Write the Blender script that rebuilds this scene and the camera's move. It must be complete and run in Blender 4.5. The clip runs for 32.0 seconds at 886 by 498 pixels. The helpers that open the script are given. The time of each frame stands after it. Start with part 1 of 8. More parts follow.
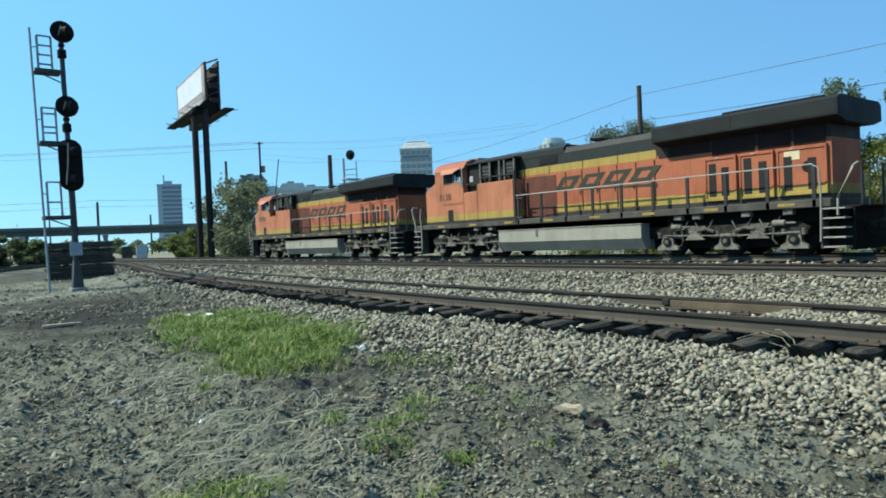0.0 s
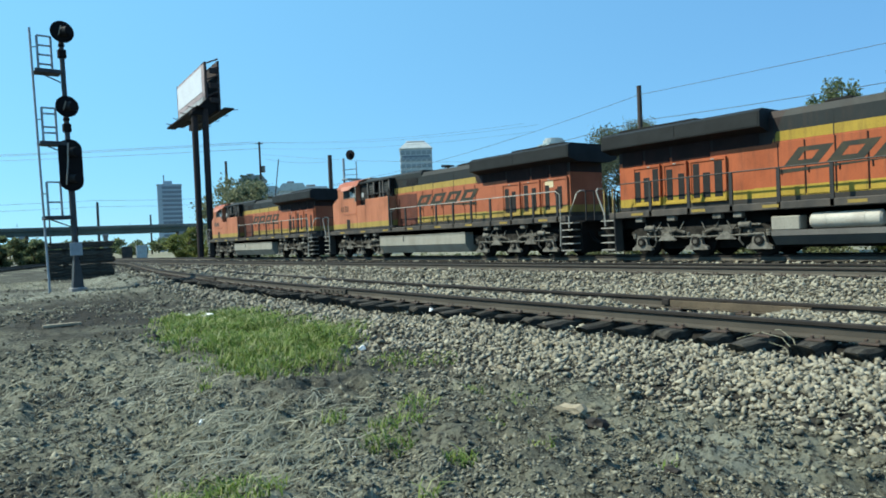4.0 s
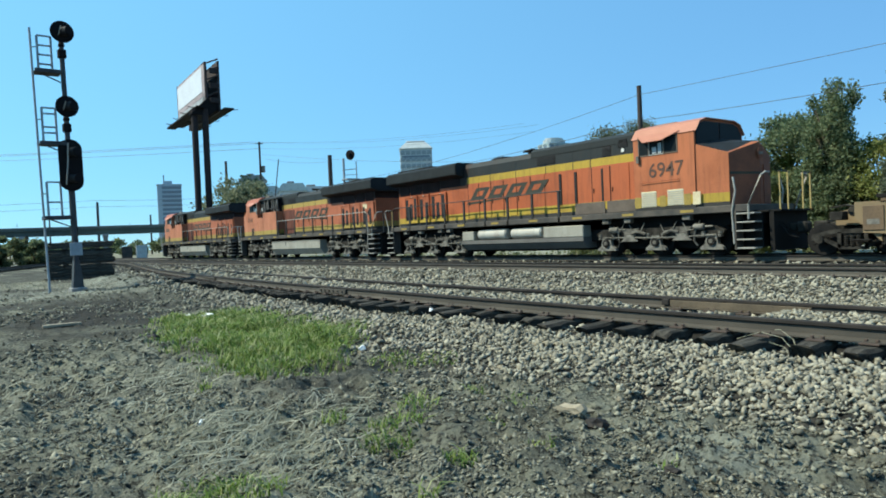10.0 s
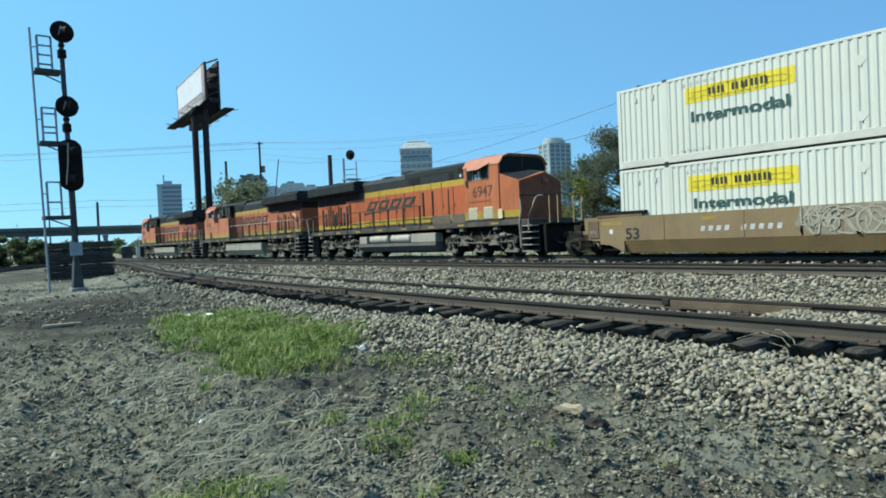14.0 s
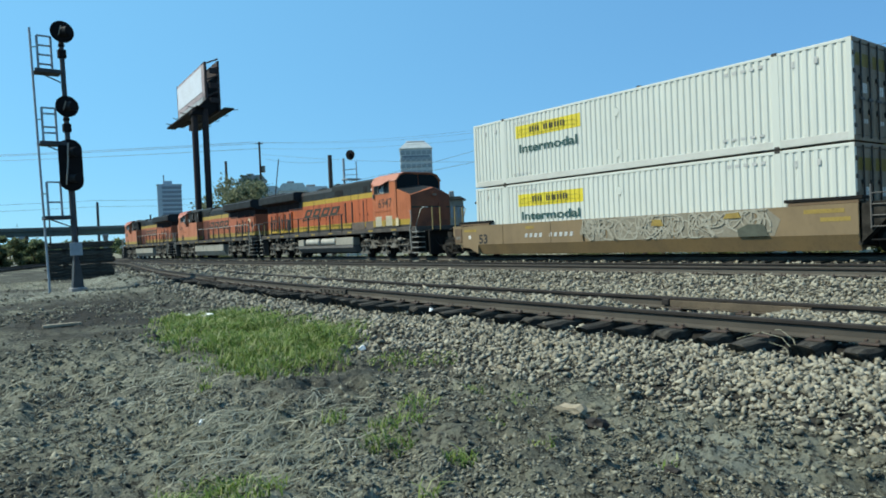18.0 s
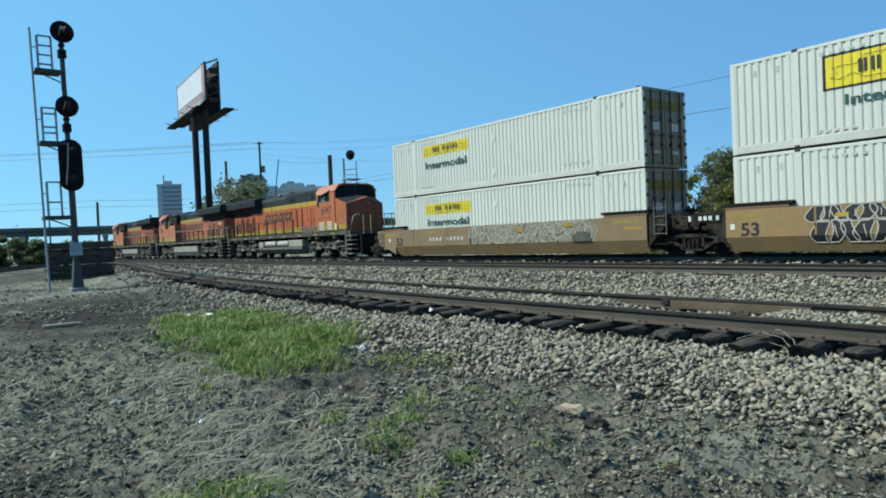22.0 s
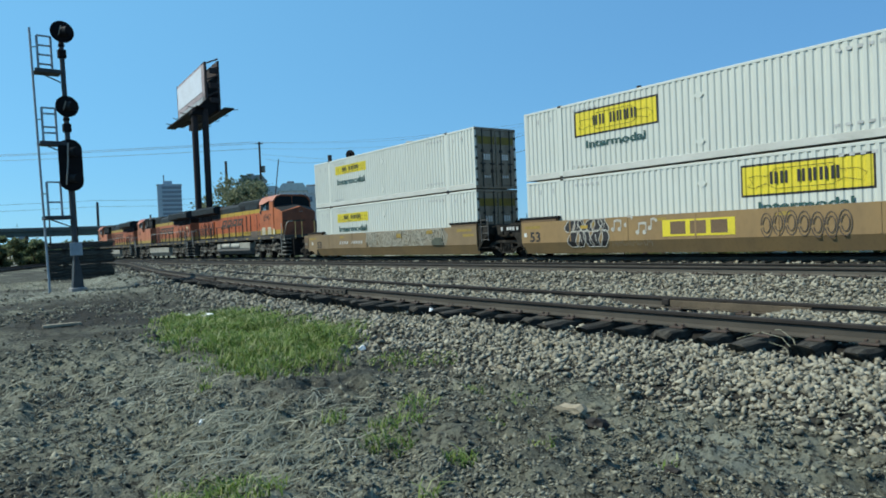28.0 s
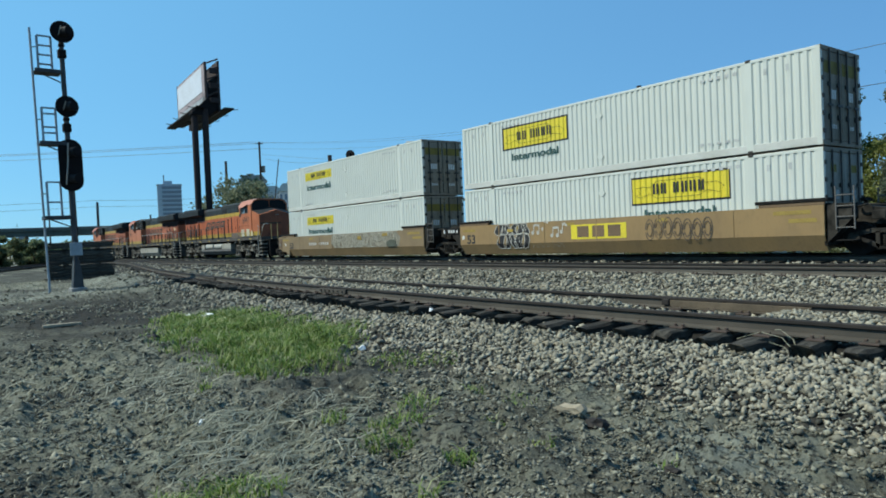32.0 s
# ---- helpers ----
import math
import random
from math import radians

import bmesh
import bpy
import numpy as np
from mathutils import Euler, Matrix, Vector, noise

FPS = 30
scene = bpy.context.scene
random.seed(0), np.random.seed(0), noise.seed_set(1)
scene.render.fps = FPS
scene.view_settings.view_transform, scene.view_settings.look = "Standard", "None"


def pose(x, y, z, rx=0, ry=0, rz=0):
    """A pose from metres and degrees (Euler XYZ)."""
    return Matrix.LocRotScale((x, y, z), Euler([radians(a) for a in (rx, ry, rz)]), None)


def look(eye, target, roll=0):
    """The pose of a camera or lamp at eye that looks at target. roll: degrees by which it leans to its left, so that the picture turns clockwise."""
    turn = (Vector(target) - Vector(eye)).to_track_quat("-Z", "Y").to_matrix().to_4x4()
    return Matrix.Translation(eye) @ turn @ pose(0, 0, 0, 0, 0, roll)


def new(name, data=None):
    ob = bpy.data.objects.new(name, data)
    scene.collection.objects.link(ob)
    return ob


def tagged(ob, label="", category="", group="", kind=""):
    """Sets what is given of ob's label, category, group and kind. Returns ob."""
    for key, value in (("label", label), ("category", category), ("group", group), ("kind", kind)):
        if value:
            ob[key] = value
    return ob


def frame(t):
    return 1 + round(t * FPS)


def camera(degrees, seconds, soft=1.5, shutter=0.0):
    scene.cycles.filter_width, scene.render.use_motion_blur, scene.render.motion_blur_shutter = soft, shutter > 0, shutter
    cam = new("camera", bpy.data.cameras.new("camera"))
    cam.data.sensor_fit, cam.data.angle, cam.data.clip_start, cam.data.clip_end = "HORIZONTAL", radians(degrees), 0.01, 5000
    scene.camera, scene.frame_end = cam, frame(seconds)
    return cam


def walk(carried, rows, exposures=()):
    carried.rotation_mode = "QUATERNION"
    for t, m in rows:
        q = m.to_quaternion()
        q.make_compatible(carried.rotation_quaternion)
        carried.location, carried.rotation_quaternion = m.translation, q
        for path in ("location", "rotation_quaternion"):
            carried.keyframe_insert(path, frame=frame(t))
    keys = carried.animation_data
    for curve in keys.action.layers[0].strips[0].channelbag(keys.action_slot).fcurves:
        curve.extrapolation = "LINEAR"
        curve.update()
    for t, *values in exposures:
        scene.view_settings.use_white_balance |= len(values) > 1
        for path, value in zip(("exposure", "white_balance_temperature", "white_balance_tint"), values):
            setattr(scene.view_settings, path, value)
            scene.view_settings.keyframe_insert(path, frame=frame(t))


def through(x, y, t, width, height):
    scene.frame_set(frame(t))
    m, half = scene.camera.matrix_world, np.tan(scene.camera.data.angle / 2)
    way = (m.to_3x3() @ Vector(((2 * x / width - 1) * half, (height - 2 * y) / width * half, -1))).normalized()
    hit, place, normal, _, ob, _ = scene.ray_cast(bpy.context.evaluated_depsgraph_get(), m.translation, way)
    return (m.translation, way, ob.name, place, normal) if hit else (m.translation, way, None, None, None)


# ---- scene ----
# World: x across the tracks, y along the main line (the train rolls towards +y), z up, 0 at the main line's rail top.
YAW, PITCH, ROLL, EYE = 37.271, -0.988, -2.445, (0.0, 0.0, 1.0)
cam = camera(65.9, 32.0, soft=1.8)
aim = Vector((math.sin(radians(YAW)) * math.cos(radians(PITCH)), math.cos(radians(YAW)) * math.cos(radians(PITCH)), math.sin(radians(PITCH))))
stand = look(EYE, Vector(EYE) + aim * 20, ROLL)
walk(cam, [(0.0, stand), (32.0, stand)], [(0.0, 0.42, 6770, 1), (9.0, 0.43, 6760, 1), (14.0, 0.34, 6680, 1), (17.0, 0.22, 6640, 2), (19.0, 0.21, 6610, 2), (25.0, 0.08, 6450, 3), (32.0, 0.04, 6450, 3)])

# ---- light: one sun and the sky ----
SUN_TO = Vector((-0.62, 0.42, 0.80)).normalized()
world = bpy.data.worlds.new("sky")
scene.world = world
world.use_nodes = True
wn = world.node_tree
sky = wn.nodes.new("ShaderNodeTexSky")
sky.sky_type, sky.sun_disc = "NISHITA", False
sky.sun_elevation = math.asin(SUN_TO.z)
sky.sun_rotation = math.atan2(SUN_TO.x, SUN_TO.y)
sky.air_density, sky.dust_density, sky.ozone_density = 1.0, 0.0, 4.0
tone = wn.nodes.new("ShaderNodeMix")
tone.data_type, tone.blend_type = "RGBA", "MULTIPLY"
tone.inputs[0].default_value, tone.inputs[7].default_value = 1.0, (0.74, 1.0, 1.10, 1)
wn.links.new(sky.outputs[0], tone.inputs[6])
clear = wn.nodes.new("ShaderNodeMix")
clear.data_type = "RGBA"
clear.inputs[0].default_value = 0.74
# clear air, deeper blue away from the sun's side
fall = wn.nodes.new("ShaderNodeTexGradient")
fall.texture_mapping.rotation = (0, 0, -math.atan2(SUN_TO.y, SUN_TO.x))
fall.texture_mapping.scale, fall.texture_mapping.translation = (0.5, 0.5, 0.5), (0.5, 0, 0)
air = wn.nodes.new("ShaderNodeValToRGB")
air.color_ramp.elements[0].position, air.color_ramp.elements[0].color = 0.15, (0.085, 0.22, 0.46, 1)
air.color_ramp.elements[1].position, air.color_ramp.elements[1].color = 0.80, (0.150, 0.395, 0.66, 1)
gain = wn.nodes.new("ShaderNodeVectorMath")
gain.operation = "SCALE"
gain.inputs["Scale"].default_value = 10.3
wn.links.new(fall.outputs[1], air.inputs[0])
wn.links.new(air.outputs[0], gain.inputs[0])
wn.links.new(gain.outputs[0], clear.inputs[7])
wn.links.new(tone.outputs[2], clear.inputs[6])
wn.links.new(clear.outputs[2], wn.nodes["Background"].inputs[0])
wn.nodes["Background"].inputs[1].default_value = 0.135
sun_data = bpy.data.lights.new("sun", "SUN")
sun_data.energy, sun_data.angle, sun_data.color = 4.9, radians(0.5), (1.0, 0.94, 0.82)
sun = new("sun", sun_data)
sun.matrix_world = look(SUN_TO * 60, (0, 0, 0))


# ---- materials ----
def ramp_node(n, stops, constant=False):
    r = n.new("ShaderNodeValToRGB")
    e = r.color_ramp
    e.interpolation = "CONSTANT" if constant else "LINEAR"
    while len(e.elements) < len(stops):
        e.elements.new(0.5)
    for el, (p, c) in zip(e.elements, stops):
        el.position, el.color = p, (*c, 1)
    return r


def mixed(t, a, b, fac, mode="MIX"):
    """A colour mix; a, b and fac are sockets or values."""
    m = t.nodes.new("ShaderNodeMix")
    m.data_type, m.blend_type = "RGBA", mode
    for sock, val in ((m.inputs[6], a), (m.inputs[7], b), (m.inputs[0], fac)):
        if isinstance(val, bpy.types.NodeSocket):
            t.links.new(val, sock)
        else:
            sock.default_value = (*val, 1) if isinstance(val, tuple) else val
    return m.outputs[2]


def noise_node(t, scale, detail=4, stretch=None, rough=0.55):
    tc = t.nodes.new("ShaderNodeTexCoord")
    mp = t.nodes.new("ShaderNodeMapping")
    if stretch:
        mp.inputs["Scale"].default_value = stretch
    t.links.new(tc.outputs["Object"], mp.inputs[0])
    nz = t.nodes.new("ShaderNodeTexNoise")
    nz.inputs["Scale"].default_value, nz.inputs["Detail"].default_value, nz.inputs["Roughness"].default_value = scale, detail, rough
    t.links.new(mp.outputs[0], nz.inputs["Vector"])
    return nz.outputs[0]


def spread(t, value, lo, hi):
    m = t.nodes.new("ShaderNodeMapRange")
    m.inputs[1].default_value, m.inputs[2].default_value = lo, hi
    t.links.new(value, m.inputs[0])
    return m.outputs[0]


def begin(name):
    m = bpy.data.materials.new(name)
    m.use_nodes = True
    return m, m.node_tree, m.node_tree.nodes["Principled BSDF"]


def bumped(t, bsdf, height, strength, distance=0.01):
    b = t.nodes.new("ShaderNodeBump")
    b.inputs["Strength"].default_value, b.inputs["Distance"].default_value = strength, distance
    t.links.new(height, b.inputs["Height"])
    t.links.new(b.outputs[0], bsdf.inputs["Normal"])


def mat(name, base, second=None, scale=3.0, fine=40.0, rough=0.7, metal=0.0, bump=0.15, stretch=None, vary=0.0, spec=0.4, amount=1.0, speck=0.62):
    """A worn surface: two colours mixed by broad noise, darkened and roughened by fine noise; vary shifts each object's tone."""
    m, t, bsdf = begin(name)
    second = second or tuple(c * 0.72 for c in base)
    big = noise_node(t, scale, 5, stretch)
    small = noise_node(t, fine, 4, stretch)
    c = mixed(t, base, second, spread(t, big, 0.62 - 0.24 * amount, 0.62 + 0.12))
    c = mixed(t, c, mixed(t, c, (speck, speck, speck), 1.0, "MULTIPLY"), spread(t, small, 0.5, 0.8))
    if vary:
        info = t.nodes.new("ShaderNodeObjectInfo")
        hs = t.nodes.new("ShaderNodeHueSaturation")
        t.links.new(spread(t, info.outputs["Random"], 0, 1), hs.inputs["Fac"])
        hs.inputs["Value"].default_value = 1 - vary
        t.links.new(c, hs.inputs["Color"])
        c = hs.outputs[0]
    t.links.new(c, bsdf.inputs["Base Color"])
    bsdf.inputs["Metallic"].default_value = metal
    bsdf.inputs["Specular IOR Level"].default_value = spec
    r = t.nodes.new("ShaderNodeMapRange")
    r.inputs[3].default_value, r.inputs[4].default_value = max(rough - 0.12, 0.03), min(rough + 0.15, 1)
    t.links.new(big, r.inputs[0])
    t.links.new(r.outputs[0], bsdf.inputs["Roughness"])
    if bump:
        bumped(t, bsdf, small, bump)
    return m


def stone_mat(name, tones, rough=0.9):
    """Loose stones: each island takes a tone of its own."""
    m, t, bsdf = begin(name)
    geo = t.nodes.new("ShaderNodeNewGeometry")
    r = ramp_node(t.nodes, [(i / (len(tones) - 1), c) for i, c in enumerate(tones)])
    t.links.new(geo.outputs["Random Per Island"], r.inputs[0])
    nz = noise_node(t, 45, 3)
    t.links.new(mixed(t, r.outputs[0], mixed(t, r.outputs[0], (0.6, 0.6, 0.6), 1.0, "MULTIPLY"), spread(t, nz, 0.4, 0.75)), bsdf.inputs["Base Color"])
    bsdf.inputs["Roughness"].default_value = rough
    bsdf.inputs["Specular IOR Level"].default_value = 0.25
    return m


def leaf_mat(name, tones, through=0.35):
    m, t, bsdf = begin(name)
    geo = t.nodes.new("ShaderNodeNewGeometry")
    r = ramp_node(t.nodes, [(i / (len(tones) - 1), c) for i, c in enumerate(tones)])
    t.links.new(geo.outputs["Random Per Island"], r.inputs[0])
    t.links.new(r.outputs[0], bsdf.inputs["Base Color"])
    bsdf.inputs["Roughness"].default_value = 0.6
    bsdf.inputs["Specular IOR Level"].default_value = 0.2
    tr = t.nodes.new("ShaderNodeBsdfTranslucent")
    t.links.new(r.outputs[0], tr.inputs[0])
    mx = t.nodes.new("ShaderNodeMixShader")
    mx.inputs[0].default_value = through
    t.links.new(bsdf.outputs[0], mx.inputs[1])
    t.links.new(tr.outputs[0], mx.inputs[2])
    t.links.new(mx.outputs[0], t.nodes["Material Output"].inputs[0])
    return m


ORANGE, YELLOW, GREEN = (0.345, 0.088, 0.034), (0.40, 0.275, 0.045), (0.023, 0.028, 0.029)
SILL = (0.040, 0.038, 0.035)


def livery(name, sign, grey_low, cab=False, faded=False):
    """Heritage paint in bands by height: dark sill, yellow stripe, orange, yellow stripe, dark upper hood;
    past the radiator the upper stripe ends and the dark field, the wing's shade painted in, comes lower."""
    m, t, bsdf = begin(name)
    tc = t.nodes.new("ShaderNodeTexCoord")
    sep = t.nodes.new("ShaderNodeSeparateXYZ")
    t.links.new(tc.outputs["Object"], sep.inputs[0])
    zz = t.nodes.new("ShaderNodeMath")
    zz.operation = "DIVIDE"
    zz.inputs[1].default_value = 5.0
    t.links.new(sep.outputs[2], zz.inputs[0])
    ORANGE = (0.385, 0.104, 0.043) if grey_low and not cab else ((0.42, 0.138, 0.063) if cab else (0.37, 0.108, 0.051))
    YELLOW = (0.35, 0.255, 0.07) if faded else (0.40, 0.275, 0.045)
    if faded:
        ORANGE = (0.43, 0.168, 0.094) if cab else (0.36, 0.118, 0.062)
    front = ramp_node(t.nodes, [(0, SILL), (1.78 / 5, YELLOW), (2.1 / 5, ORANGE), (3.46 / 5, YELLOW), (3.76 / 5, GREEN)], True)
    if cab:
        front.color_ramp.elements[3].color = front.color_ramp.elements[4].color = (*ORANGE, 1)
        front.color_ramp.elements[1].position, front.color_ramp.elements[2].position = 1.74 / 5, 2.04 / 5
    # last stop: dark paint lowered and blackened with the wing's shade
    rear = ramp_node(t.nodes, [(0, SILL), (1.78 / 5, YELLOW), (2.08 / 5, ORANGE), (3.40 / 5, (0.026, 0.018, 0.018))], True)
    t.links.new(zz.outputs[0], front.inputs[0])
    t.links.new(zz.outputs[0], rear.inputs[0])
    # distance from the front coupler, slanted by the height
    v = t.nodes.new("ShaderNodeMath")
    v.operation = "MULTIPLY_ADD"
    v.inputs[1].default_value, v.inputs[2].default_value = -sign, 11.15
    t.links.new(sep.outputs[1], v.inputs[0])
    v2 = t.nodes.new("ShaderNodeMath")
    v2.operation = "MULTIPLY_ADD"
    v2.inputs[1].default_value = 0.45
    t.links.new(sep.outputs[2], v2.inputs[0])
    t.links.new(v.outputs[0], v2.inputs[2])
    past = t.nodes.new("ShaderNodeMath")
    past.operation = "GREATER_THAN"
    past.inputs[1].default_value = 16.95 if not cab else 99.0
    t.links.new(v2.outputs[0], past.inputs[0])
    c = mixed(t, front.outputs[0], rear.outputs[0], past.outputs[0])
    streak = noise_node(t, 2.2, 5, (1, 3.0, 0.35))
    dust = noise_node(t, 0.7, 4)
    fine = noise_node(t, 30, 3)
    c = mixed(t, c, mixed(t, c, (0.062, 0.046, 0.036), 0.45), spread(t, streak, 0.48, 0.88 if not grey_low else 0.80))
    c = mixed(t, c, mixed(t, c, (0.7, 0.68, 0.66), 1.0, "MULTIPLY"), spread(t, dust, 0.45, 0.75))
    c = mixed(t, c, mixed(t, c, (0.7, 0.7, 0.7), 1.0, "MULTIPLY"), spread(t, fine, 0.5, 0.8))
    t.links.new(c, bsdf.inputs["Base Color"])
    bsdf.inputs["Specular IOR Level"].default_value = 0.2
    r = t.nodes.new("ShaderNodeMapRange")
    r.inputs[3].default_value, r.inputs[4].default_value = 0.42, 0.75
    t.links.new(streak, r.inputs[0])
    t.links.new(r.outputs[0], bsdf.inputs["Roughness"])
    bumped(t, bsdf, dust, 0.12, 0.02)
    return m


